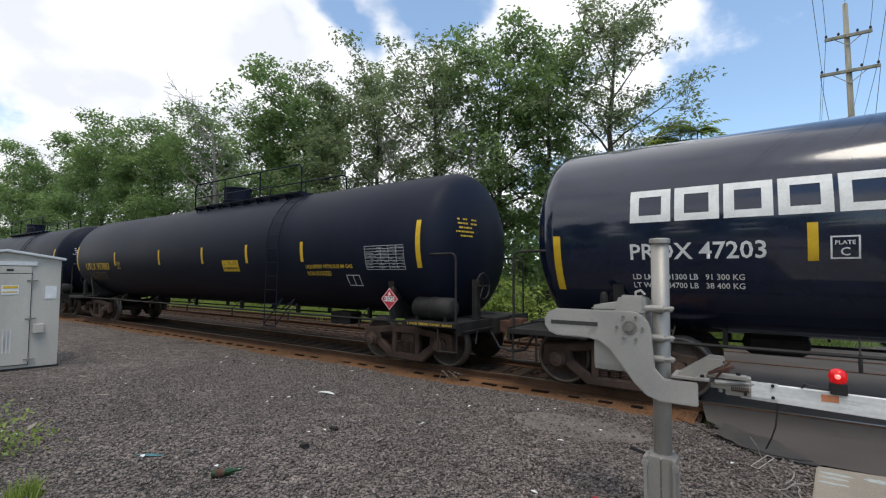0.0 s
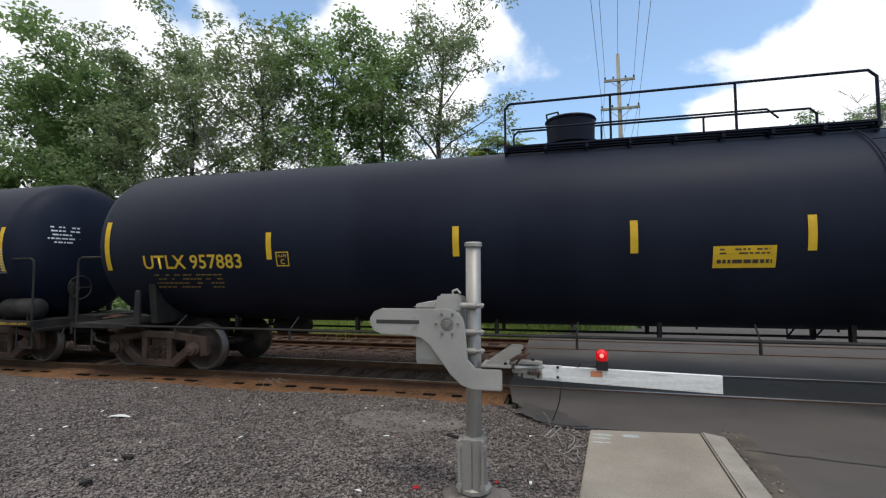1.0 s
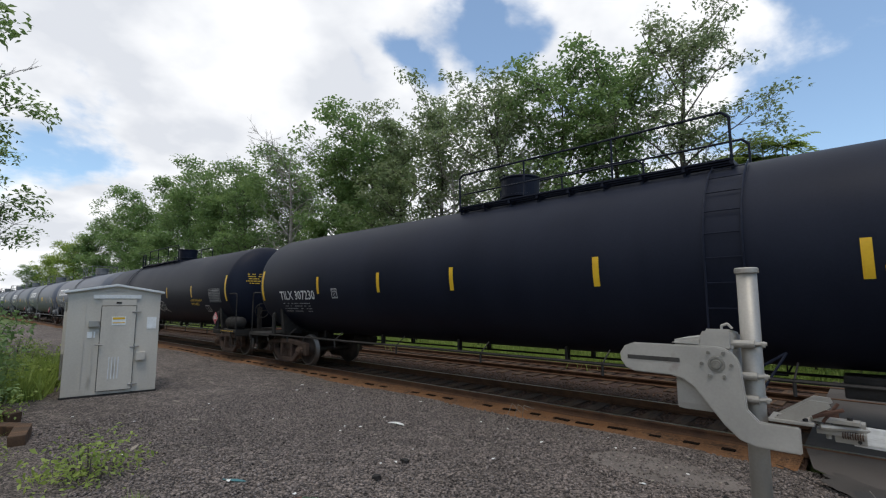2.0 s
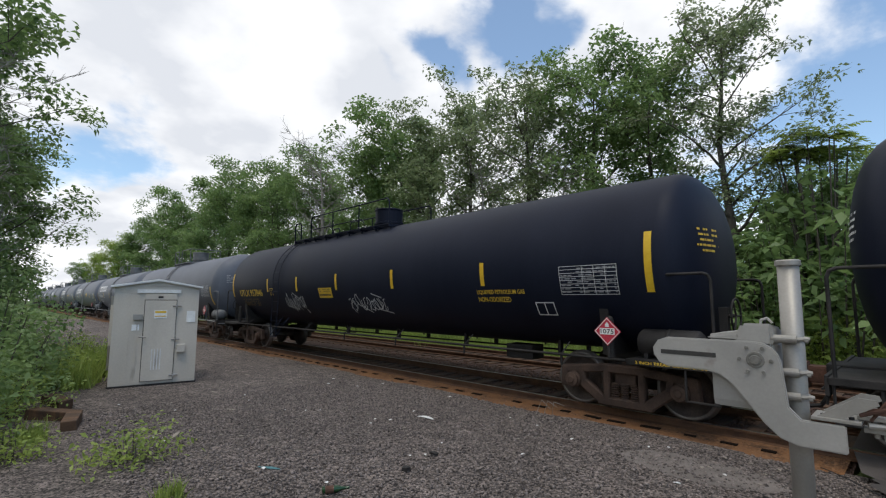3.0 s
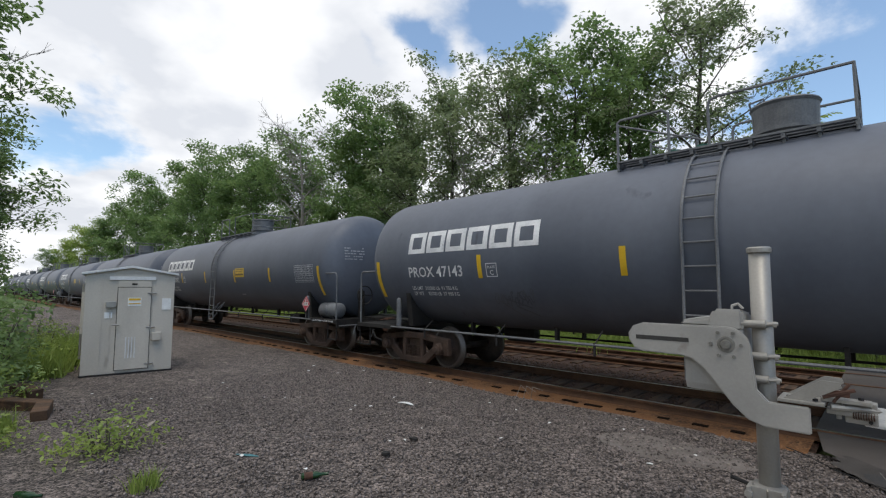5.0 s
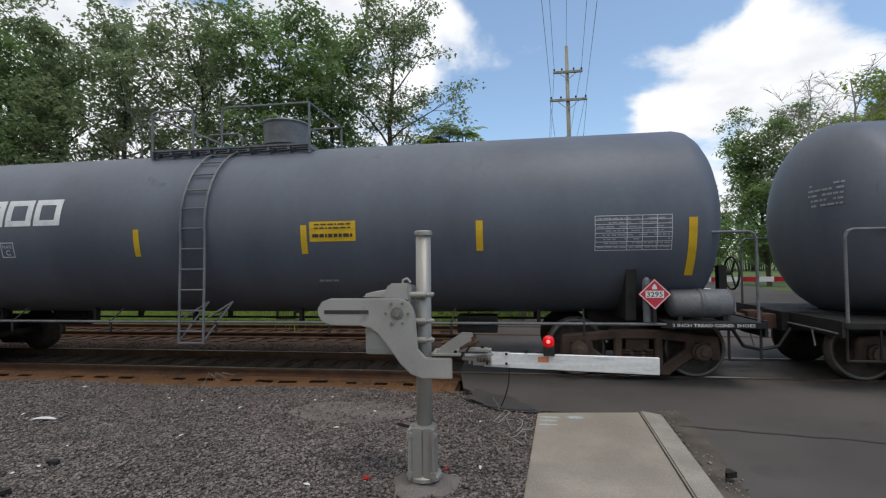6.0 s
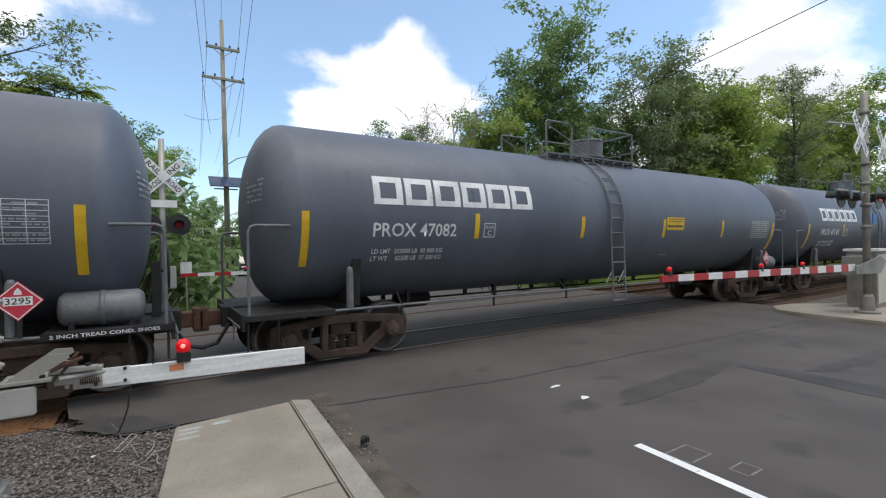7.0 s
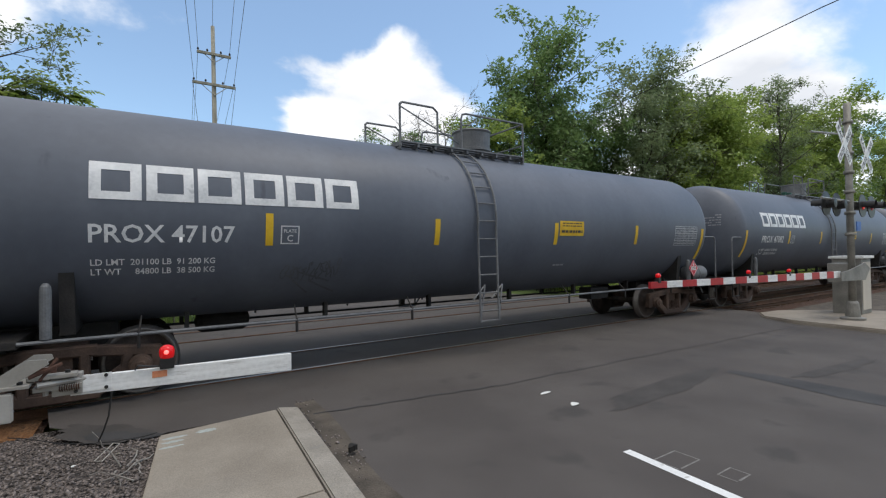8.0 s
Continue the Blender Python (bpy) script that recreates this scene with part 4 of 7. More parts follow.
def top_platform(car, x0, x1, dome_x, material, long_rails, hoop=False):
    top = TANK_Z + TANK_R
    bm = bmesh.new()
    for y in (-0.78, -0.62, -0.46, 0.46, 0.62, 0.78):
        box(bm, x0, x1, y - 0.05, y + 0.05, top - 0.06, top - 0.03)
    for k in range(9):
        x = x0 + (x1 - x0) * k / 8
        box(bm, x - 0.025, x + 0.025, -0.82, 0.82, top - 0.13, top - 0.062)
        for s in (-1, 1):
            box(bm, x - 0.02, x + 0.02, s * 0.74 - 0.02, s * 0.74 + 0.02, top - 0.40, top - 0.13)
    part("walkway", bm, material, car, "grated walkway on top of the tank")
    bm = bmesh.new()
    lathe(bm, [(top - 0.10, 0.40), (top + 0.10, 0.40), (top + 0.12, 0.45), (top + 0.17, 0.45), (top + 0.18, 0.415), (top + 0.52, 0.43), (top + 0.56, 0.455), (top + 0.585, 0.44), (top + 0.60, 0.30), (top + 0.61, 0.02)], 32, 'Z', (dome_x, 0, 0))
    dome = part("dome", bm, material, car, "round protective housing over the valves")
    bm = bmesh.new()
    pipe(bm, [(dome_x - 0.40, -0.18, top + 0.54), (dome_x - 0.42, -0.2, top + 0.66), (dome_x - 0.22, -0.3, top + 0.66), (dome_x - 0.20, -0.28, top + 0.58)], 0.015, 6)
    part("dome_latch", bm, material, dome)
    zt = top + 0.70
    if hoop:
        # short hoop at the head of the ladder, then the long rails
        for y in (-0.80, 0.80):
            bm = bmesh.new()
            pipe(bm, [(x0, y, top - 0.30), (x0, y, top + 0.50), (x0 + 0.06, y, top + 0.58), (x0 + 0.38, y, top + 0.58), (x0 + 0.46, y, top + 0.50), (x0 + 0.46, y, top - 0.06)], 0.024, 6)
            rod(bm, (x0 + 0.02, y, top + 0.42), (x0 + 0.46, y, top + 0.10), 0.016, 6)
            part("top_hoop", bm, material, car)
        x0 += 1.2
    for y in (-0.80, 0.80):
        if long_rails:
            bm = bmesh.new()
            pipe(bm, [(x0, y, top - 0.06), (x0, y, zt - 0.08), (x0 + 0.08, y, zt), (x1 - 0.10, y, zt), (x1, y, zt - 0.10), (x1, y, top - 0.06)], 0.022, 6)
            part("top_rail", bm, material, car)
            for f in (0.32, 0.66):
                bm = bmesh.new()
                x = x0 + (x1 - x0) * f
                rod(bm, (x, y, top - 0.06), (x, y, zt), 0.02, 6)
                part("rail_post", bm, material, car)
            bm = bmesh.new()
            pipe(bm, [(x0 + 0.1, y, top + 0.25), (x1 - 1.4, y, top + 0.25), (x1 - 1.25, y, top + 0.1)], 0.016, 6)
            part("mid_rail", bm, material, car)
        else:
            bm = bmesh.new()
            pipe(bm, [(x0, y, top - 0.20), (x0, y, zt - 0.04), (x0 + 0.05, y, zt), (x0 + 0.74, y, zt), (x0 + 0.84, y, zt - 0.08), (x0 + 0.84, y, top - 0.06)], 0.022, 6)
            rod(bm, (x0, y, zt - 0.08), (x0 + 1.36, y, top + 0.06), 0.016, 6)
            part("top_hoop", bm, material, car)
            bm = bmesh.new()
            pipe(bm, [(x1 - 1.70, y, top - 0.06), (x1 - 1.70, y, zt - 0.12), (x1 - 1.67, y, zt - 0.03), (x1 - 1.58, y, zt), (x1, y, zt), (x1, y, top - 0.20)], 0.022, 6)
            if y < 0:
                rod(bm, (x1, y, zt), (x1, -y, zt), 0.022, 6)
                rod(bm, (x1, y, top + 0.22), (x1, -y, top + 0.22), 0.016, 6)
            part("top_hoop", bm, material, car)
    if not long_rails:
        bm = bmesh.new()
        for k in range(4):
            lathe(bm, [(top - 0.05, 0.05), (top + 0.10, 0.05), (top + 0.11, 0.10), (top + 0.15, 0.10), (top + 0.16, 0.03)], 10, 'Z', (dome_x - 1.55 + 0.22 * k, -0.2 + 0.1 * (k % 2), 0))
        part("valves", bm, M_GREEN, car, "dark green valve fittings")


M_GREEN = mat("green_valve_paint", (0.02, 0.10, 0.07), (0.04, 0.14, 0.10), 0.5, bump=0.05)


def underbody(car, half, material, rails_material):
    for s in (-1, 1):
        bm = bmesh.new()
        box(bm, min(s * (half - 1.35), s * (half + 1.02)), max(s * (half - 1.35), s * (half + 1.02)), -0.30, 0.30, 0.66, 0.98, 0.02)
        box(bm, min(s * (half - 0.45), s * (half + 0.88)), max(s * (half - 0.45), s * (half + 0.88)), -1.50, 1.50, 0.86, 0.95, 0.01)
        box(bm, min(s * (half + 0.86), s * (half + 0.90)), max(s * (half + 0.86), s * (half + 0.90)), -1.50, 1.50, 0.74, 0.97)
        part("end_platform", bm, material, car, "steel end platform and stub sill")
        for y in (-1.46, 1.46):
            bm = bmesh.new()
            pipe(bm, [(s * (half + 0.40), y, 0.90), (s * (half + 0.40), y, 0.42), (s * (half + 0.82), y, 0.42), (s * (half + 0.82), y, 0.90)], 0.018, 6)
            part("step_iron", bm, material, car)
        bm = bmesh.new()
        box(bm, min(s * (half + 0.98), s * (half + 1.30)), max(s * (half + 0.98), s * (half + 1.30)), -0.14, 0.14, 0.68, 0.92, 0.03)
        box(bm, min(s * (half + 1.24), s * (half + 1.42)), max(s * (half + 1.24), s * (half + 1.42)), -0.20, 0.10, 0.60, 0.98, 0.05)
        part("coupler", bm, M_COUPLER, car, "rusty knuckle coupler")
        bm = bmesh.new()
        pipe(bm, [(s * (half + 0.92), -0.35, 0.72), (s * (half + 1.10), -0.33, 0.42), (s * (half + 1.35), -0.30, 0.36)], 0.028, 8)
        part("brake_hose", bm, M_BLACK, car)
        bm = bmesh.new()
        rod(bm, (s * (half + 0.93), -1.45, 0.80), (s * (half + 0.93), -0.2, 0.80), 0.015, 6)
        rod(bm, (s * (half + 0.93), -0.9, 0.80), (s * (half + 0.95), -1.0, 0.55), 0.015, 6)
        part("uncoupling_lever", bm, rails_material, car)
        # saddle that carries the tank
        bm = bmesh.new()
        pts = [(0.95, 0.92)]
        for k in range(9):
            a = math.radians(-150 + 120 * k / 8)
            pts.append((TANK_R * 0.995 * math.cos(a), TANK_Z + TANK_R * 0.995 * math.sin(a)))
        vs = [(-1.25, 0.95)] + pts[1:] + [(1.25, 0.95)]
        xa, xb = s * (half - 0.95), s * (half - 0.80)
        loop = [bm.verts.new((xa, y, z)) for y, z in vs]
        f = bm.faces.new(loop)
        r = bmesh.ops.extrude_face_region(bm, geom=[f])
        bmesh.ops.translate(bm, vec=(xb - xa, 0, 0), verts=[v for v in r["geom"] if isinstance(v, bmesh.types.BMVert)])
        bmesh.ops.recalc_face_normals(bm, faces=bm.faces)
        part("saddle", bm, material, car)
        for y in (-1.47, 1.47):
            bm = bmesh.new()
            lathe(bm, [(0.95, 0.058), (1.50, 0.058), (1.56, 0.050), (1.595, 0.028), (1.60, 0.004)], 14, 'Z', (s * (half - 0.70), y, 0))
            part("bolster_post", bm, rails_material, car)
    for y in (-1.50, 1.50):
        bm = bmesh.new()
        rod(bm, (-(half - 0.45), y, 0.92), (half - 0.45, y, 0.92), 0.022, 8)
        part("side_rail", bm, rails_material, car, "pipe side rail below the tank")
        n = 7
        for k in range(n):
            x = -(half - 1.6) + 2 * (half - 1.6) * k / (n - 1)
            bm = bmesh.new()
            rod(bm, (x, y, 0.92), (x + 0.03, y * 0.84, 1.12), 0.012, 6)
            rod(bm, (x, y, 0.95), (x, y, 0.74), 0.022, 6)
            part("side_rail_bracket", bm, M_UNDER, car)
    bm = bmesh.new()
    rod(bm, (-(half - 1.4), -0.55, 0.80), (half - 1.4, -0.55, 0.80), 0.025, 8)
    rod(bm, (-(half - 1.4), 0.55, 0.76), (half - 1.4, 0.55, 0.76), 0.022, 8)
    for k in range(6):
        x = -(half - 2.2) + 2 * (half - 2.2) * k / 5
        box(bm, x - 0.03, x + 0.03, -0.60, -0.50, 0.80, 1.08)
        box(bm, x - 0.03, x + 0.03, 0.50, 0.60, 0.76, 1.08)
    part("brake_pipe", bm, material, car)
    bm = bmesh.new()
    lathe(bm, [(-0.62, 0.02), (-0.58, 0.14), (-0.50, 0.19), (0.15, 0.19), (0.23, 0.14), (0.27, 0.02)], 16, 'X', (-half + 3.0, 0.45, 0.78))
    part("brake_cylinder", bm, M_UNDER, car)
    bm = bmesh.new()
    box(bm, half - 3.6, half - 2.9, -0.5, -0.1, 0.62, 0.92, 0.03)
    part("brake_valve", bm, M_UNDER, car)


def air_reservoir(car, x0, x1, material, y=-1.16, r=0.215):
    bm = bmesh.new()
    z = 1.19
    lathe(bm, [(x0, 0.03), (x0 + 0.02, r * 0.75), (x0 + 0.08, r), (x1 - 0.08, r), (x1 - 0.02, r * 0.75), (x1, 0.03)], 20, 'X', (0, y, z))
    xm = (x0 + x1) / 2
    for x in (xm,):
        lathe(bm, [(x - 0.03, r + 0.012), (x + 0.03, r + 0.012)], 20, 'X', (0, y, z))
    part("air_reservoir", bm, material, car, "horizontal brake air reservoir", True)
    for x in (x0 + 0.15, x1 - 0.15):
        bm = bmesh.new()
        box(bm, x - 0.03, x + 0.03, y - 0.15, y + 0.15, 0.94, 1.06)
        part("reservoir_bracket", bm, M_UNDER, car)


def brake_wheel(car, half, material):
    """Hand brake on the leading end of the car."""
    bm = bmesh.new()
    x = half + 0.70
    box(bm, x - 0.06, x + 0.06, -0.62, -0.48, 0.95, 1.75, 0.01)
    rod(bm, (x + 0.02, -0.55, 1.62), (x + 0.16, -0.55, 1.62), 0.03, 8)
    for k in range(16):
        a, b = 2 * math.pi * k / 16, 2 * math.pi * (k + 1) / 16
        rod(bm, (x + 0.16, -0.55 + 0.26 * math.cos(a), 1.62 + 0.26 * math.sin(a)), (x + 0.16, -0.55 + 0.26 * math.cos(b), 1.62 + 0.26 * math.sin(b)), 0.016, 6)
    for k in range(3):
        a = 2 * math.pi * k / 3
        rod(bm, (x + 0.16, -0.55, 1.62), (x + 0.16, -0.55 + 0.26 * math.cos(a), 1.62 + 0.26 * math.sin(a)), 0.014, 6)
    part("hand_brake", bm, material, car, "hand brake wheel on its housing")


def graffiti(car, x0, x1, z0, z1, seed, ink=None):
    """Unreadable sprayed tag: loose looping strokes."""
    rnd = random.Random(seed)
    bm = bmesh.new()
    n = 12
    for k in range(n):
        cx = x0 + (x1 - x0) * (k + 0.5) / n
        w, h = (x1 - x0) / n * 0.95, (z1 - z0) * 0.36
        cz = (z0 + z1) / 2 + rnd.uniform(-0.07, 0.07)
        a0, turn = rnd.uniform(0, 6.3), rnd.choice((-1, 1)) * rnd.uniform(3.5, 6.5)
        prev = None
        for j in range(17):
            a = a0 + turn * j / 16
            p = Vector((cx + w * math.cos(a) * (0.5 + 0.4 * math.sin(2.1 * a + k)) + rnd.uniform(-0.01, 0.01), cz + h * math.sin(a) * (0.7 + 0.3 * math.cos(1.7 * a))))
            if prev is not None and (p - prev).length > 1e-4:
                d = (p - prev).normalized(); q = Vector((-d.y, d.x)) * 0.0115
                bm.faces.new([bm.verts.new(SKIN(v.x, v.y)) for v in (prev - q, p - q, p + q, prev + q)])
            prev = p
    for k in range(3):
        xa = rnd.uniform(x0, x1 - 0.4); za = rnd.uniform(z0, z1)
        p, p2 = Vector((xa, za)), Vector((xa + rnd.uniform(0.3, 0.6), za - rnd.uniform(0.1, 0.25)))
        d = (p2 - p).normalized(); q = Vector((-d.y, d.x)) * 0.013
        bm.faces.new([bm.verts.new(SKIN2(v.x, v.y)) for v in (p - q, p2 - q, p2 + q, p + q)])
    bmesh.ops.recalc_face_normals(bm, faces=bm.faces)
    part("graffiti", bm, ink or M_SPRAY, car, "faint dark smudge" if ink else "white spray-painted scrawl")


def grey_car(label, number, limits, tank_material, letter, fit_material, placard_digits="3295", scrawl=False):
    half = 7.52
    car = thing("tank_car", label, "tank car", "cars of the train")
    child("tank", tank_mesh(half + 0.05, tank_material), car)
    for x in (-4.33, -1.45, 1.57, 4.40):
        stripe(car, x, 2.03, 2.49)
    for x in (-7.52, 7.46):
        stripe(car, x, 1.62, 2.46, 0.115)
    brand_blocks(car, -6.43, -2.92, 2.60, 3.07, letter)
    writing("reporting_mark", "PROX " + number, -6.42, -4.79, 2.07, 2.30, SKIN, letter, car)
    tagged(writing("load_limit", limits[0], -6.41, -5.03, 1.79, 1.87, SKIN, letter, car), kind="stuff")
    tagged(writing("light_weight", limits[1], -6.41, -5.03, 1.67, 1.75, SKIN, letter, car), kind="stuff")
    plate_mark(car, -4.17, 2.05, 0.27, letter)
    yellow_sign(car, 1.67, 2.44, 2.22, 2.54, 5)
    data_table(car, 6.10, 7.18, 2.00, 2.51, 11)
    for s in (-1, 1):
        bars(car, "end_stencil", -1.02, -0.42, 2.62, 3.02, 5, M_GREYINK, 13, on_head(s, half + 0.05), 0.4, 0.3)
    bars(car, "small_stencil", 1.72, 2.10, 1.56, 1.62, 1, M_GREYINK, 17)
    ladder(car, -0.36, 0.44, fit_material, -1)
    ladder(car, -0.36, 0.44, fit_material, 1)
    top_platform(car, -1.78, 1.34, 0.50, fit_material, False)
    underbody(car, half, M_UNDER, fit_material)
    for s in (-1, 1):
        for y in (-1.46, 1.46):
            handrail(car, s, half, fit_material, y)
    air_reservoir(car, 7.18, 8.10, fit_material)
    placard(car, 6.90, -1.57, 1.36, placard_digits)
    brake_wheel(car, half, M_UNDER)
    bm = bmesh.new()
    box(bm, 7.0, 8.40, -1.512, -1.502, 0.868, 0.945)
    part("sill_plate", bm, M_UNDER, car)
    tagged(writing("shoe_note", "2 INCH TREAD COND. SHOES", 7.15, 8.25, 0.885, 0.93, lambda x, z: Vector((x, -1.515, z)), letter, car), kind="stuff")
    if scrawl:
        graffiti(car, -4.1, -3.2, 1.42, 1.85, 5, M_SMUDGE)
    truck(car, -(half - 0.72)); truck(car, half - 0.72)
    return car


def black_car(label, mark, spec, white_marks, product):
    half = spec.get("half", 8.72)
    car = thing("tank_car", label, "tank car", "cars of the train")
    child("tank", tank_mesh(half + 0.05, M_TBLACK), car)
    for x in spec["stripes"]:
        stripe(car, x, 2.14, 2.61)
    for x in (-half + 0.02, half - 0.02):
        stripe(car, x, 1.98, 2.91, 0.115)
    ink = M_LETTER if white_marks else M_YLETTER
    writing("reporting_mark", mark, *spec.get("mark", (-7.87, -5.72)), 1.99, 2.25, SKIN, ink, car)
    bars(car, "stencil_lines", -7.70, -6.2, 1.62, 1.92, 4, M_GREYINK if white_marks else M_YDIM, 23, SKIN, 0.30, 0.25)
    plate_mark(car, -5.02, 2.02, 0.25, ink)
    yellow_sign(car, spec["sign"], spec["sign"] + spec.get("sign_size", (0.77, 0.30))[0], 2.22 - spec.get("sign_size", (0.77, 0.30))[1], 2.22 + spec.get("sign_lift", 0.0), 7)
    dx = spec.get("panel", 0.0)
    data_table(car, 7.28 + dx, 8.34 + dx, 1.95, 2.44, 29)
    (na, nb, nz, nh), (oa, ob, oz, oh) = spec.get("product", ((5.34, 6.87, 1.97, 0.10), (5.34, 6.15, 1.82, 0.10)))
    tagged(writing("product_name", product[0], na, nb, nz, nz + nh, SKIN, ink, car), kind="stuff")
    tagged(writing("product_note", product[1], oa, ob, oz, oz + oh, SKIN, ink, car), kind="stuff")
    bx, bz = spec.get("outline", (6.61, 1.60))
    bm = bmesh.new()
    frame_lines(bm, bx, bx + 0.40, bz, bz + 0.24, 0.018, SKIN, (0.5,))
    part("test_outline", bm, M_LETTER, car)
    for s in (-1, 1):
        bars(car, "end_stencil", -1.02, -0.42, 2.58, 3.0, 5, ink, 31, on_head(s, half + 0.05), 0.4, 0.3)
    ladder(car, spec["ladder"], 0.46, M_TBLACK, -1, 0.014)
    ladder(car, spec["ladder"], 0.46, M_TBLACK, 1, 0.014)
    top_platform(car, *spec.get("platform", (-1.08, 4.25)), 0.02, M_TBLACK, True, "platform" in spec)
    underbody(car, half, M_UNDER, M_UNDER)
    for s in (-1, 1):
        for y in (-1.46, 1.46):
            handrail(car, s, half, M_UNDER, y)
    air_reservoir(car, half - 0.36, half + 0.60, M_UNDER)
    placard(car, half - 0.70, -1.57, 1.36, "1075")
    brake_wheel(car, half, M_UNDER)
    bm = bmesh.new()
    box(bm, half - 0.4, half + 0.86, -1.512, -1.502, 0.868, 0.945)
    part("sill_plate", bm, M_UNDER, car)
    tagged(writing("shoe_note", "2 INCH TREAD COND. SHOES", half - 0.3, half + 0.75, 0.885, 0.93, lambda x, z: Vector((x, -1.515, z)), M_YLETTER, car), kind="stuff")
    for tag in spec.get("scrawls", ()):
        graffiti(car, *tag)
    truck(car, -(half - 0.72)); truck(car, half - 0.72)
    return car


BLACK_SPEC = {"stripes": (-5.15, -1.80, 0.82, 3.02, 5.25), "sign": 1.84, "ladder": 4.2}
LPG = ("LIQUEFIED PETROLEUM GAS", "NON-ODORIZED")
train = []      # (car, place of its middle along the track at the start)
train.append((grey_car("glossy black tank car with large white block wordmark", "47203", ("LD LMT  201300 LB   91 300 KG", "LT WT     84700 LB   38 400 KG"), M_TGLOSS, M_WHITE, M_UNDER), 4.755))
train.append((black_car("matt black tank car with yellow stencils and a long top handrail", "UTLX 957883", BLACK_SPEC, False, LPG), -14.25))
train.append((black_car("matt black tank car with white stencils", "TILX 307230", {"half": 8.86, "stripes": (-5.65, -3.05, -0.70, 2.40, 5.62), "sign": 5.76, "sign_size": (0.68, 0.36), "sign_lift": 0.07, "ladder": 4.2, "mark": (-7.78, -5.86), "panel": 0.56,
    "product": ((6.52, 7.43, 2.31, 0.14), (6.52, 7.72, 2.09, 0.13)), "outline": (7.35, 1.52)}, True, ("NON-ODORIZED", "LIQUEFIED PETROLEUM GAS")), -34.60))
train.append((black_car("matt black tank car with white graffiti and yellow stencils", "UTLX 957846", {"stripes": (-5.20, -2.94, -0.47, 2.19, 5.2), "sign": -1.52, "half": 8.58, "product": ((5.01, 6.21, 1.96, 0.10), (5.01, 5.85, 1.82, 0.10)), "outline": (6.39, 1.58), "panel": -0.28, "ladder": -4.38, "platform": (-4.65, 1.08), "scrawls": ((-3.92, -2.62, 1.38, 2.16, 2), (0.0, 1.78, 1.42, 2.10, 9))}, False, LPG), -54.90))
train.append((grey_car("dull grey tank car with large white block wordmark", "47143", ("LD LMT  202300 LB  91 750 KG", "LT WT     83700 LB  37 950 KG"), M_TGREY, M_LETTER, M_GFIT, "3295", True), -73.85))
train.append((grey_car("weathered grey tank car with large white block wordmark", "47082", ("LD LMT  203000 LB  92 000 KG", "LT WT     82500 LB  37 500 KG"), M_TGREY, M_LETTER, M_GFIT), -91.62))
train.append((grey_car("weathered grey tank car with a smudge and white wordmark", "47107", ("LD LMT  201100 LB  91 200 KG", "LT WT     84800 LB  38 500 KG"), M_TGREY, M_LETTER, M_GFIT, "3295", True), -109.27))
first_copy = train[5][0]
for k in range(6):
    src = first_copy
    n0 = len(wheelsets)
    c = copy_thing(src, Matrix.Identity(4))
    tagged(c, "dark grey tank car far down the train")
    for t in c.children:
        if t.name.startswith("truck"):
            for w in t.children:
                if w.name.startswith("wheelset"):
                    wheelsets.append((w, w.location.x))
    train.append((c, -127.05 - 17.8 * k))
TRAIN_SPEED = 14.45
TRAIN_ROWS = ((0.0, 0.0), (2.0, 28.9), (4.0, 57.8), (6.0, 86.75), (7.0, 101.2), (8.0, 115.3))


# ================= near crossing gate =================
def bolt(bm, p, r=0.016, axis='Y', h=0.014):
    p = Vector(p)
    d = {'Y': Vector((0, -h, 0)), 'X': Vector((h, 0, 0)), 'Z': Vector((0, 0, h))}[axis]
    rod(bm, p, p + d, r, 6)


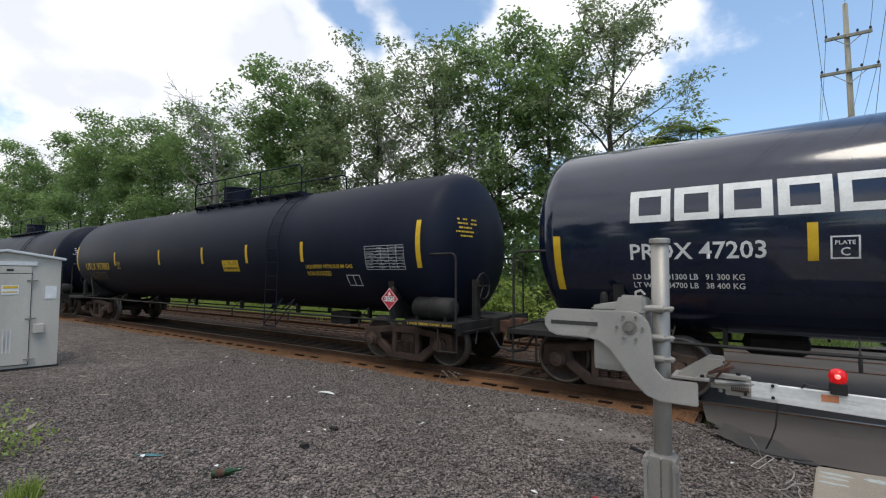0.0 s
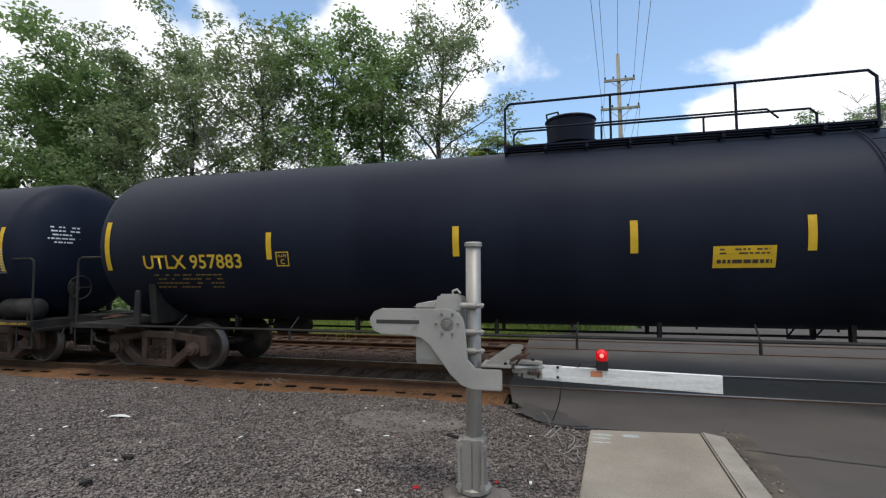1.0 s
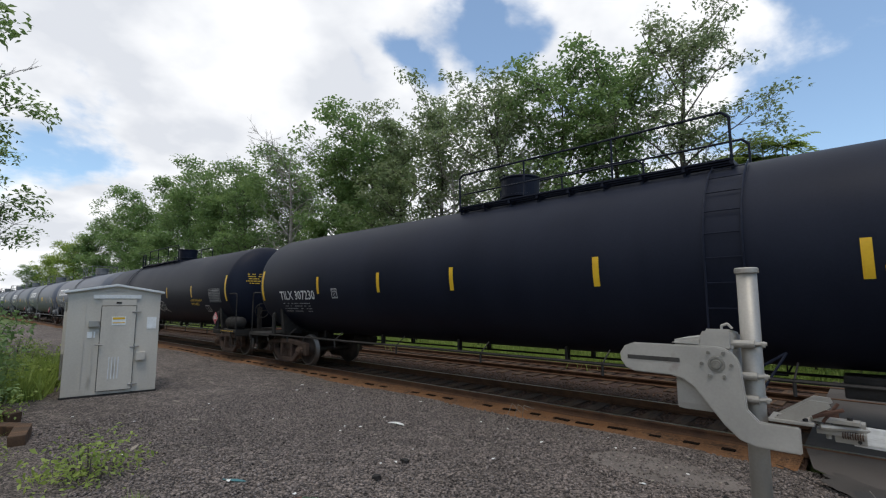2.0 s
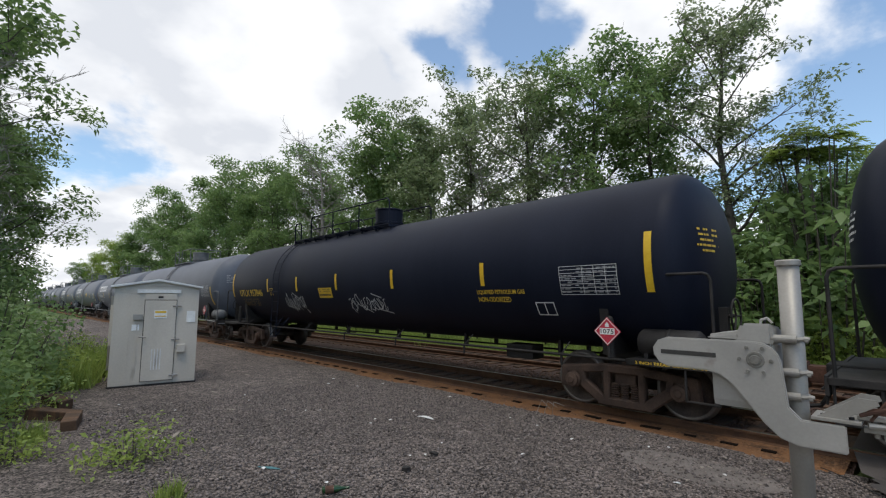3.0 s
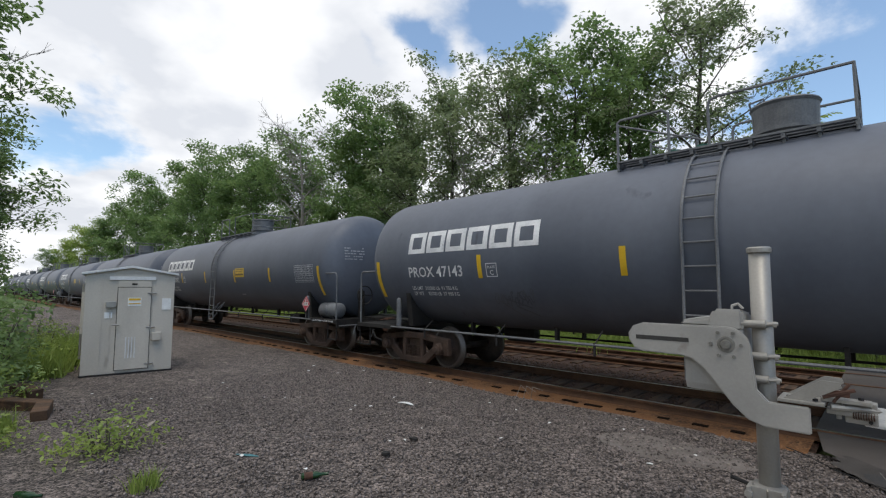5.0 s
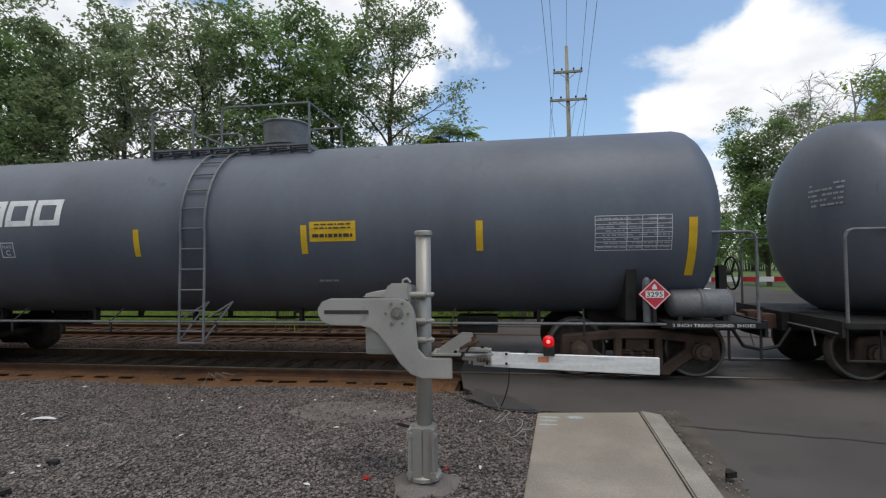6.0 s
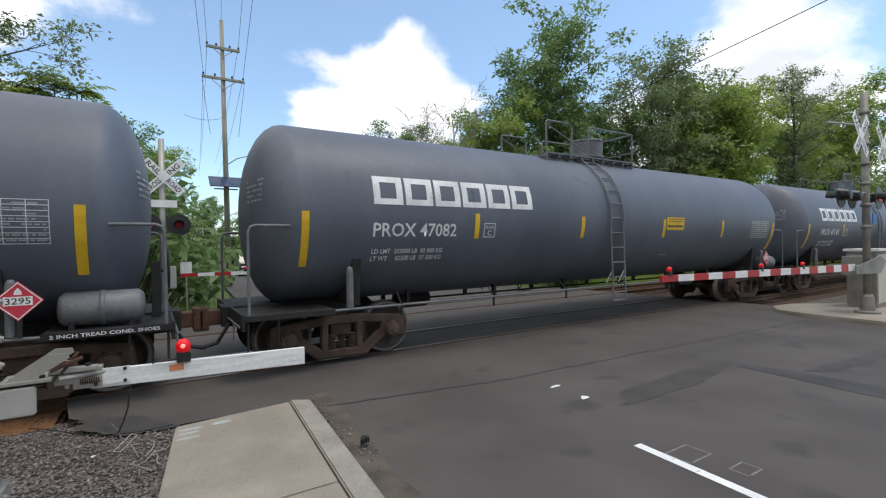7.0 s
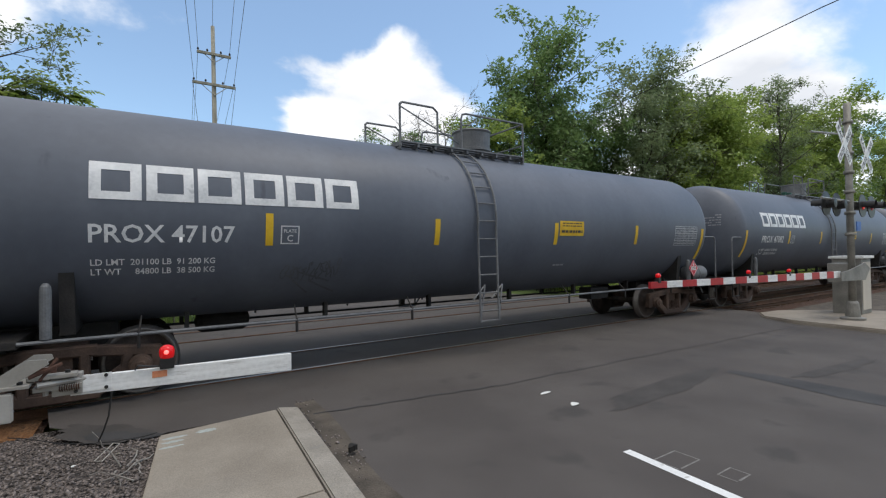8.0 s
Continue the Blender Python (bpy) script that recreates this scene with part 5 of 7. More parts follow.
def near_gate():
    X, Y = -0.775, 3.97
    gate = thing("crossing_gate", "galvanised crossing gate with a broken white arm and lit red lamp", "crossing gate")
    bm = bmesh.new()
    rod(bm, (X, Y, 0.0), (X + 0.012, Y, 2.11), 0.066, 28)
    part("mast", bm, M_STEEL, gate, "round galvanised mast", True)
    bm = bmesh.new()
    lathe(bm, [(2.095, 0.070), (2.10, 0.078), (2.13, 0.078), (2.138, 0.070), (2.14, 0.02)], 28, 'Z', (X + 0.012, Y, 0))
    part("mast_cap", bm, M_STEEL, gate)
    # split base casting
    bm = bmesh.new()
    lathe(bm, [(0.0, 0.15), (0.03, 0.15), (0.05, 0.118), (0.20, 0.116), (0.205, 0.122), (0.215, 0.122), (0.22, 0.116), (0.43, 0.114), (0.445, 0.10), (0.45, 0.067)], 12, 'Z', (X, Y, 0.02))
    for s in (-1, 1):
        box(bm, X + s * 0.10 - 0.012, X + s * 0.10 + 0.012, Y - 0.16, Y - 0.02, 0.05, 0.47, 0.006)
        box(bm, X + s * 0.05 - 0.04, X + s * 0.05 + 0.05, Y - 0.128, Y - 0.10, 0.05, 0.47, 0.006)
    base = part("base_casting", bm, M_STEEL, gate, "split cast base with bolted flanges")
    for p in ((X - 0.10, Y - 0.13, 0.10), (X + 0.10, Y - 0.13, 0.10), (X + 0.11, Y - 0.13, 0.42), (X - 0.10, Y - 0.13, 0.42)):
        bm = bmesh.new()
        bolt(bm, p, 0.026, 'Y', 0.035)
        part("flange_bolt", bm, M_STEEL, base)
    bm = bmesh.new()
    lathe(bm, [(-0.16, 0.30), (-0.04, 0.28), (0.0, 0.22), (0.02, 0.05)], 16, 'Z', (X, Y, 0.0))
    for v in bm.verts:
        v.co += Vector((noise.noise(v.co * 5), noise.noise(v.co * 5 + Vector((9, 0, 0))), 0.3 * noise.noise(v.co * 7))) * 0.09
    part("concrete_footing", bm, M_PALE, gate, "rough concrete footing")
    # counterweight plate
    zz = lambda py: 1.888 + (0.235 - (py - 430) * 0.00482) * 0.965
    xx = lambda px: (-1.74 + (px - 650) * 0.00511) * 0.965 + 0.016
    outline = [(672, 549), (792, 549), (803, 551), (812, 557), (819, 566), (822, 577), (823, 590), (827, 640), (840, 655), (885, 655), (885, 692), (834, 692), (815, 685), (797, 667), (778, 640), (760, 615), (745, 603), (728, 599), (672, 598), (658, 592), (650, 580), (649, 568), (657, 555)]
    bm = bmesh.new()
    extrude_outline(bm, [(xx(a), zz(b)) for a, b in outline], Y - 0.175, Y - 0.135, 0.008)
    plate = part("counterweight_plate", bm, M_CAST, gate, "large cut aluminium counterweight arm plate")
    # no cut here: a dark bar carries the slot's shade in its colour
    bm = bmesh.new()
    box(bm, xx(662), xx(742), Y - 0.178, Y - 0.174, zz(577), zz(570))
    part("slot", bm, M_DARKINK_SHADE, plate, "long dark bar coloured as the shaded slot in the plate")
    cx, cz = xx(792), zz(576)
    bm = bmesh.new()
    lathe(bm, [(Y - 0.172, 0.058), (Y - 0.180, 0.056), (Y - 0.182, 0.044), (Y - 0.179, 0.043), (Y - 0.179, 0.034), (Y - 0.192, 0.030), (Y - 0.193, 0.004)], 24, 'Y', (cx, 0, cz))
    part("pivot_hub", bm, M_AGED, plate, "round steel pivot hub")
    for k in range(6):
        a = math.radians(60 * k)
        bm = bmesh.new()
        bolt(bm, (cx + 0.095 * math.cos(a), Y - 0.175, cz + 0.095 * math.sin(a)), 0.013)
        part("plate_bolt", bm, M_AGED, plate)
    # motor housing behind the plate
    bm = bmesh.new()
    box(bm, -1.27, -0.86, Y - 0.11, Y + 0.30, 1.07, 1.58, 0.055)
    house = part("motor_housing", bm, M_CAST, gate, "cast mechanism housing with a lid")
    bm = bmesh.new()
    for v in box(bm, -1.28, -1.06, Y - 0.12, Y + 0.31, 1.55, 1.63, 0.0):
        if v.co.z > 1.6 and v.co.x < -1.2:
            v.co.z -= 0.035
    for v in box(bm, -1.12, -0.86, Y - 0.13, Y + 0.22, 1.53, 1.67, 0.0):
        if v.co.z > 1.6:
            v.co.x = -1.05 if v.co.x < -1.0 else v.co.x
            v.co.z += 0.02 if v.co.y < Y else -0.02
    bmesh.ops.bevel(bm, geom=bm.edges[:], offset=0.020, segments=2, affect='EDGES')
    pipe(bm, [(-0.94, Y - 0.05, 1.66), (-0.94, Y - 0.05, 1.71), (-0.90, Y - 0.05, 1.725), (-0.87, Y - 0.05, 1.69)], 0.009, 6)
    part("housing_lid", bm, M_CAST, house)
    # clamps round the mast
    for z in (1.585, 1.36, 1.20):
        bm = bmesh.new()
        lathe(bm, [(z - 0.016, 0.067), (z - 0.013, 0.073), (z + 0.013, 0.073), (z + 0.016, 0.067)], 20, 'Z', (X + 0.008, Y, 0))
        rod(bm, (X - 0.10, Y - 0.085, z), (X + 0.045, Y - 0.085, z), 0.028, 14)
        rod(bm, (X + 0.04, Y - 0.085, z), (X + 0.115, Y - 0.075, z + 0.006), 0.013, 8)
        rod(bm, (X + 0.085, Y - 0.08, z), (X + 0.105, Y - 0.078, z), 0.022, 6)
        part("mast_clamp", bm, M_STEEL, gate)
    # arm bracket
    bm = bmesh.new()
    for y in (-0.15, 0.05):
        extrude_outline(bm, [(xx(854), 1.10), (xx(880), 1.10), (xx(918), 1.215), (xx(916), 1.245), (xx(898), 1.25)], Y + y, Y + y + 0.012)
    box(bm, xx(850), xx(900), Y - 0.17, Y + 0.08, 1.085, 1.105, 0.004)
    box(bm, xx(895), xx(945), Y - 0.10, Y - 0.02, 1.11, 1.135, 0.004)
    box(bm, xx(900), xx(950), Y - 0.07, Y + 0.02, 1.03, 1.06, 0.004)
    rod(bm, (xx(905), Y - 0.10, 1.08), (xx(955), Y - 0.02, 1.08), 0.02, 8)
    rod(bm, (xx(912), Y - 0.04, 1.18), (xx(912), Y - 0.04, 1.0), 0.015, 8)
    box(bm, xx(918), xx(950), Y - 0.05, Y + 0.04, 0.985, 1.12, 0.01)
    br = part("arm_bracket", bm, M_STEEL, gate, "bent, rusting break-away arm bracket")
    bm = bmesh.new()
    rod(bm, (xx(898), Y - 0.13, 1.14), (xx(930), Y - 0.09, 1.20), 0.012, 6)
    rod(bm, (xx(925), Y - 0.08, 1.235), (xx(908), Y - 0.10, 1.11), 0.010, 6)
    box(bm, xx(905), xx(925), Y - 0.11, Y - 0.095, 1.15, 1.19, 0.004)
    part("rusted_link", bm, M_COUPLER, br, "rusty broken link")
    for a, z in ((862, 1.107), (890, 1.107), (905, 1.137), (935, 1.137)):
        bm = bmesh.new()
        bolt(bm, (xx(a), Y - 0.12 if a < 900 else Y - 0.06, z), 0.016, 'Z', 0.016)
        part("bracket_bolt", bm, M_UNDER, br)
    bm = bmesh.new()
    for k in range(9):
        lathe(bm, [(xx(926) + 0.012 * k, 0.018), (xx(926) + 0.012 * k + 0.006, 0.026)], 8, 'X', (0, Y - 0.06, 1.04))
    part("shear_spring", bm, M_COUPLER, br)
    # the stub of arm
    bm = bmesh.new()
    vs = box(bm, -0.25, 1.16, Y - 0.035, Y - 0.005, 0.0, 1.0, 0.0)
    for v in vs:
        f = (v.co.x + 0.25) / 1.41
        lo, hi = 0.975 + f * (0.930 - 0.975), 1.094 + f * (1.068 - 1.094)
        v.co.z = lo if v.co.z < 0.5 else hi
    bmesh.ops.bevel(bm, geom=bm.edges[:], offset=0.004, segments=1, affect='EDGES')
    arm = part("gate_arm", bm, M_ARM, gate, "scuffed white stub of a broken gate arm")
    bm = bmesh.new()
    box(bm, -0.245, -0.03, Y - 0.042, Y - 0.034, 0.99, 1.10, 0.002)
    part("splice_plate", bm, M_ARM, arm)
    for x in (-0.22, -0.06):
        for z in (1.005, 1.085):
            bm = bmesh.new()
            bolt(bm, (x, Y - 0.040, z), 0.012)
            part("arm_bolt", bm, M_UNDER, arm)
    bm = bmesh.new()
    box(bm, 0.20, 0.29, Y - 0.0385, Y - 0.0345, 1.02, 1.065)
    part("orange_patch", bm, M_RUSTPAINT, arm, "orange sticker patch")
    bm = bmesh.new()
    box(bm, 0.245, 0.335, Y - 0.06, Y + 0.01, 1.075, 1.15, 0.008)
    lamp = part("arm_lamp", bm, M_BLACK, gate, "black lamp body on the gate arm")
    bm = bmesh.new()
    lathe(bm, [(1.148, 0.040), (1.165, 0.047), (1.20, 0.049), (1.225, 0.040), (1.238, 0.02), (1.241, 0.003)], 20, 'Z', (0.29, Y - 0.025, 0))
    part("lens", bm, M_LAMPRED, lamp, "lit red lens", True)
    bm = bmesh.new()
    bmesh.ops.create_icosphere(bm, subdivisions=2, radius=0.016, matrix=Matrix.Translation((0.285, Y - 0.071, 1.195)))
    part("lit_core", bm, M_LAMPHOT, lamp)
    bm = bmesh.new()
    pipe(bm, [(0.25, Y - 0.04, 1.10), (0.19, Y - 0.05, 1.105), (0.12, Y - 0.045, 1.12), (0.10, Y - 0.03, 1.09)], 0.006, 6)
    part("lamp_lead", bm, M_BLACK, lamp)
    bm = bmesh.new()
    pipe(bm, [(-0.03, Y - 0.02, 0.97), (-0.05, Y, 0.80), (-0.08, Y + 0.02, 0.70), (-0.11, Y + 0.06, 0.62)], 0.006, 6)
    part("torn_lead", bm, M_BLACK, gate, "torn black cable hanging from the arm")
    bm = bmesh.new()
    rod(bm, (X - 0.02, Y - 0.02, 0.42), (X - 0.24, Y + 0.02, 0.45), 0.014, 8)
    part("conduit_stub", bm, M_UNDER, gate)


near_gate()


# ================= equipment cabinet =================
def cabinet():
    w, d, h = 1.66, 1.35, 2.24
    m = pose(-12.42, 1.78, -0.07, 0, 0, 79.5)
    c = thing("equipment_cabinet", "grey sheet-metal signal cabinet with a closed door on the gravel", "cabinet", m=m)
    bm = bmesh.new()
    box(bm, 0, w, 0, d, 0.05, h, 0.012)
    body = part("body", bm, M_BOX, c)
    for x in (0.30, 0.46):
        bm = bmesh.new()
        box(bm, x - 0.012, x + 0.012, -0.012, 0.0, 0.08, h - 0.05)
        part("seam_rib", bm, M_BOX, body)
    bm = bmesh.new()
    box(bm, -0.02, w + 0.02, -0.02, d + 0.02, 0.0, 0.05)
    part("skid", bm, M_UNDER, c)
    bm = bmesh.new()
    vs = [(-0.07, h - 0.01), (w / 2, h + 0.15), (w + 0.07, h - 0.01), (w + 0.07, h - 0.06), (w / 2, h + 0.10), (-0.07, h - 0.06)]
    extrude_outline(bm, vs, -0.07, d + 0.07, 0.008)
    part("roof", bm, M_BOXROOF, c, "shallow gabled white roof")
    bm = bmesh.new()
    box(bm, 0.42, 1.28, -0.035, 0.0, h - 0.17, h - 0.09, 0.006)
    part("drip_hood", bm, M_BOXROOF, c)
    bm = bmesh.new()
    box(bm, 0.585, 1.20, -0.035, 0.0, 1.92, 2.05, 0.004)
    part("header", bm, M_BOX, c)
    bm = bmesh.new()
    box(bm, 0.83, 0.93, -0.042, -0.035, 1.96, 2.0)
    part("maker_plate", bm, M_UNDER, c)
    bm = bmesh.new()
    extrude_outline(bm, [(0.0, h - 0.02), (w, h - 0.02), (w / 2, h + 0.12)], 0.0, d)
    part("gable", bm, M_BOX, c)
    # flat dark sheet behind the door edge, coloured as the gap's shade
    bm = bmesh.new()
    box(bm, 0.572, 1.213, -0.006, -0.001, 0.105, 1.92)
    part("door_gap", bm, M_DARKINK_SHADE, c, "dark sheet with the shade of the door gap in its colour")
    bm = bmesh.new()
    box(bm, 0.585, 1.20, -0.045, -0.004, 0.12, 1.905, 0.006)
    door = part("door", bm, M_BOX, c, "closed flush metal door")
    for z in (0.22, 1.02, 1.78):
        bm = bmesh.new()
        rod(bm, (1.13, -0.055, z), (1.30, -0.03, z), 0.018, 8)
        rod(bm, (1.205, -0.05, z - 0.05), (1.205, -0.05, z + 0.05), 0.016, 8)
        part("hinge", bm, M_STEEL, door)
    for k in range(4):
        bm = bmesh.new()
        box(bm, 0.76 + 0.055 * k, 0.78 + 0.055 * k, -0.056, -0.044, 0.36, 0.82, 0.003)
        part("louvre", bm, M_BOXROOF, door)
    bm = bmesh.new()
    rod(bm, (0.57, -0.05, 1.10), (0.57, -0.10, 1.10), 0.016, 8)
    rod(bm, (0.50, -0.10, 1.10), (0.64, -0.10, 1.09), 0.014, 8)
    part("handle", bm, M_STEEL, door, "steel lever handle")
    bm = bmesh.new()
    box(bm, 0.77, 1.02, -0.052, -0.045, 1.50, 1.68)
    sg = part("warning_sign", bm, M_WHITE, door, "small cream and orange warning sign")
    bm = bmesh.new()
    box(bm, 0.785, 1.005, -0.055, -0.052, 1.62, 1.665); box(bm, 0.785, 1.005, -0.055, -0.052, 1.54, 1.56)
    part("sign_bars", bm, M_YELLOW, sg)
    bm = bmesh.new()
    box(bm, 0.375, 0.56, -0.07, 0.0, 1.47, 1.60, 0.012)
    part("lock_box", bm, M_STEEL, c, "small metal lock box")
    bm = bmesh.new()
    box(bm, 0.36, 0.50, -0.012, 0.0, 1.24, 1.37)
    part("notice", bm, M_WHITE, c, "small white notice")
    bm = bmesh.new()
    box(bm, 1.42, 1.60, -0.012, 0.0, 1.40, 1.66)
    part("paper_notice", bm, M_WHITE, c, "white paper notice")
    bm = bmesh.new()
    box(bm, 1.25, 1.42, -0.09, 0.0, 0.72, 0.90, 0.012)
    part("junction_box", bm, M_BOX, c)
    bm = bmesh.new()
    box(bm, -0.06, 0.0, 0.35, 0.62, 0.9, 1.8, 0.01)
    part("side_duct", bm, M_BOX, c)
    # loose conduit and vent on the side wall
    bm = bmesh.new()
    rod(bm, (-0.05, 0.9, 0.3), (-0.05, 0.9, 2.0), 0.03, 8)
    part("conduit", bm, M_STEEL, c)


cabinet()


# ================= signals across the road and beyond the track =================
def flasher(parent, p, facing, lit):
    """Round black background, hood and lens; facing: direction along y, -1 towards the near side."""
    x, y, z = p
    bm = bmesh.new()
    lathe(bm, [(y + facing * 0.02, 0.30), (y, 0.30), (y - facing * 0.02, 0.12), (y - facing * 0.18, 0.11), (y - facing * 0.19, 0.02)], 24, 'Y', (x, 0, z))
    f = part("flasher", bm, M_BLACK, parent, "round black flasher background")
    bm = bmesh.new()
    r0 = 0.12
    n = 14
    ring = [[bm.verts.new((x + rr * math.cos(math.radians(-20 + 220 * k / n)), y + facing * yy, z + rr * math.sin(math.radians(-20 + 220 * k / n)))) for k in range(n + 1)] for yy, rr in ((0.0, r0), (0.28, r0 * 1.05))]
    for k in range(n):
        bm.faces.new((ring[0][k], ring[0][k + 1], ring[1][k + 1], ring[1][k]))
    part("hood", bm, M_BLACK, f)
    bm = bmesh.new()
    lathe(bm, [(y + facing * 0.021, 0.105), (y + facing * 0.04, 0.09), (y + facing * 0.05, 0.01)], 18, 'Y', (x, 0, z))
    part("lens", bm, M_LAMPRED if lit else M_PLACARD, f, "lit red lens" if lit else "unlit red lens")


def crossbuck(parent, x, y, z, facing):
    for a in (45, -45):
        bm = bmesh.new()
        r = bmesh.ops.create_cube(bm, size=1.0, matrix=Matrix.Translation((x, y + (0.01 if a > 0 else -0.01), z)) @ Matrix.Rotation(math.radians(a), 4, 'Y') @ Matrix.Diagonal((1.22, 0.012, 0.22, 1)))
        b = part("crossbuck_blade", bm, M_WHITE, parent, "white crossbuck blade")
        rot = Matrix.Rotation(math.radians(a), 3, 'Y')
        yy = y + (0.01 if a > 0 else -0.01) + facing * 0.009
        words = (("RAIL", -0.54, -0.12), ("ROAD", 0.12, 0.54)) if a > 0 else (("CROSS", -0.56, -0.12), ("ING", 0.14, 0.50))
        for w, u0, u1 in words:
            if facing < 0:
                writing("crossbuck_word", w, u0, u1, -0.07, 0.07, lambda u, v: rot @ Vector((u, 0, v)) + Vector((x, yy, z)), M_DARKINK_SHADE, b)


def striped_arm(parent, x0, x1, y, z0, z1, h):
    n = int((x1 - x0) / 0.42)
    for k in range(n):
        a, b = x0 + (x1 - x0) * k / n, x0 + (x1 - x0) * (k + 1) / n
        bm = bmesh.new()
        vs = box(bm, a, b, y - 0.02, y + 0.02, 0, 1)
        for v in vs:
            f = (v.co.x - x0) / (x1 - x0)
            c = z0 + (z1 - z0) * f
            v.co.z = c + (h / 2 if v.co.z > 0.5 else -h / 2) * (0.75 + 0.5 * f)
        part("arm_stripe", bm, M_RED if k % 2 == 0 else M_ARM, parent, "red stripe" if k % 2 == 0 else "")


def arm_light(parent, x, y, z):
    bm = bmesh.new()
    box(bm, x - 0.035, x + 0.035, y - 0.03, y + 0.03, z, z + 0.08, 0.006)
    b = part("arm_lamp", bm, M_BLACK, parent)
    bm = bmesh.new()
    bmesh.ops.create_icosphere(bm, subdivisions=2, radius=0.042, matrix=Matrix.Translation((x, y, z + 0.11)))
    part("lens", bm, M_LAMPRED, b, "lit red lens", True)


def east_signal():
    X, Y = 15.5, 4.31
    s = thing("crossing_signal", "tall galvanised crossing signal with flashers and a lowered striped arm", "crossing signal")
    bm = bmesh.new()
    rod(bm, (X, Y, 0), (X, Y, 5.60), 0.08, 18)
    for z in (2.2, 2.75, 3.3, 3.8, 4.3, 4.75, 5.1):
        lathe(bm, [(z - 0.04, 0.08), (z - 0.04, 0.115), (z + 0.04, 0.115), (z + 0.04, 0.08)], 14, 'Z', (X, Y, 0))
    part("mast", bm, M_AGED, s, "", True)
    bm = bmesh.new()
    lathe(bm, [(0.0, 0.26), (0.05, 0.26), (0.08, 0.16), (0.42, 0.13), (0.48, 0.10)], 16, 'Z', (X, Y, 0))
    part("base_casting", bm, M_AGED, s)
    bm = bmesh.new()
    rod(bm, (X - 2.4, Y, 4.55), (X, Y, 4.78), 0.025, 8); rod(bm, (X - 0.55, Y, 5.15), (X - 0.5, Y, 4.80), 0.02, 8)
    part("bracket", bm, M_STEEL, s)
    crossbuck(s, X - 1.15, Y - 0.25, 4.35, -1)
    crossbuck(s, X + 0.95, Y - 0.12, 4.35, -1)
    bm = bmesh.new()
    rod(bm, (X - 1.9, Y, 3.05), (X + 1.2, Y, 3.05), 0.03, 8)
    part("flasher_bar", bm, M_STEEL, s)
    flasher(s, (X - 1.25, Y + 0.1, 2.95), 1, False); flasher(s, (X - 0.55, Y + 0.1, 2.95), 1, False)
    flasher(s, (X + 0.55, Y - 0.1, 2.95), -1, True); flasher(s, (X + 1.25, Y - 0.1, 2.95), -1, False)
    bm = bmesh.new()
    box(bm, X - 0.02, X + 0.28, Y - 0.14, Y - 0.12, 2.28, 2.52)
    part("blue_notice", bm, M_BLUE, s, "small blue emergency notice")
    bm = bmesh.new()
    box(bm, X - 0.05, X + 0.55, Y + 0.05, Y + 0.5, 0.95, 1.45, 0.03)
    part("motor_housing", bm, M_AGED, s)
    bm = bmesh.new()
    extrude_outline(bm, [(X - 1.2, 1.05), (X + 0.5, 1.0), (X + 0.9, 1.3), (X + 0.5, 1.45), (X - 0.6, 1.3), (X - 1.2, 1.25)], Y - 0.14, Y - 0.11)
    part("counterweight_plate", bm, M_AGED, s)
    striped_arm(s, 6.62, 14.5, Y - 0.04, 1.33, 1.20, 0.13)
    for x in (6.85, 9.8, 11.6):
        arm_light(s, x, Y - 0.04, 1.36 - (x - 6.6) * 0.016)
    # equipment case beside it
    c = thing("equipment_case", "grey metal equipment case beside the signal", "cabinet")
    bm = bmesh.new()
    box(bm, 16.75, 17.55, 4.45, 5.1, 0.0, 1.55, 0.02)
    part("body", bm, M_AGED, c)
    bm = bmesh.new()
    box(bm, 16.70, 17.60, 4.38, 5.16, 1.55, 1.62, 0.01)
    part("lid", bm, M_BOXROOF, c)
    bm = bmesh.new()
    box(bm, 16.82, 17.48, 4.435, 4.452, 0.12, 1.45, 0.004)
    part("door", bm, M_BOX, c)


east_signal()


def north_signal():
    X, Y = 0.36, 14.9
    s = thing("crossing_signal", "crossing signal beyond the track with a white crossbuck and red flashers", "crossing signal")
    bm = bmesh.new()
    rod(bm, (X, Y, -0.1), (X, Y, 5.0), 0.075, 14)
    part("mast", bm, M_STEEL, s, "", True)
    crossbuck(s, X + 0.05, Y - 0.12, 3.95, -1)
    bm = bmesh.new()
    box(bm, X - 0.35, X + 0.35, Y - 0.10, Y - 0.085, 3.12, 3.32)
    part("track_count_sign", bm, M_WHITE, s)
    bm = bmesh.new()
    rod(bm, (X - 0.45, Y, 2.62), (X + 0.5, Y, 2.62), 0.03, 8)
    part("flasher_bar", bm, M_STEEL, s)
    flasher(s, (X - 0.32, Y - 0.12, 2.64), -1, True); flasher(s, (X + 0.38, Y - 0.12, 2.64), -1, False)
    bm = bmesh.new()
    box(bm, X - 0.25, X + 0.30, Y - 0.2, Y + 0.25, 0.9, 1.5, 0.03)
    part("motor_housing", bm, M_CAST, s)
    striped_arm(s, X + 0.4, X + 7.8, Y + 0.1, 1.24, 1.22, 0.12)
    arm_light(s, X + 2.1, Y + 0.1, 1.28)
    # small notice stakes on the verge
    n = thing("verge_notice", "small white notice on a stake in the grass", "sign")
    bm = bmesh.new()
    rod(bm, (0.95, 15.8, -0.2), (0.95, 15.8, 1.35), 0.025, 8)
    part("stake", bm, M_POLE, n)
    bm = bmesh.new()
    box(bm, 0.80, 1.10, 15.765, 15.775, 1.25, 1.60)
    part("board", bm, M_WHITE, n)


north_signal()


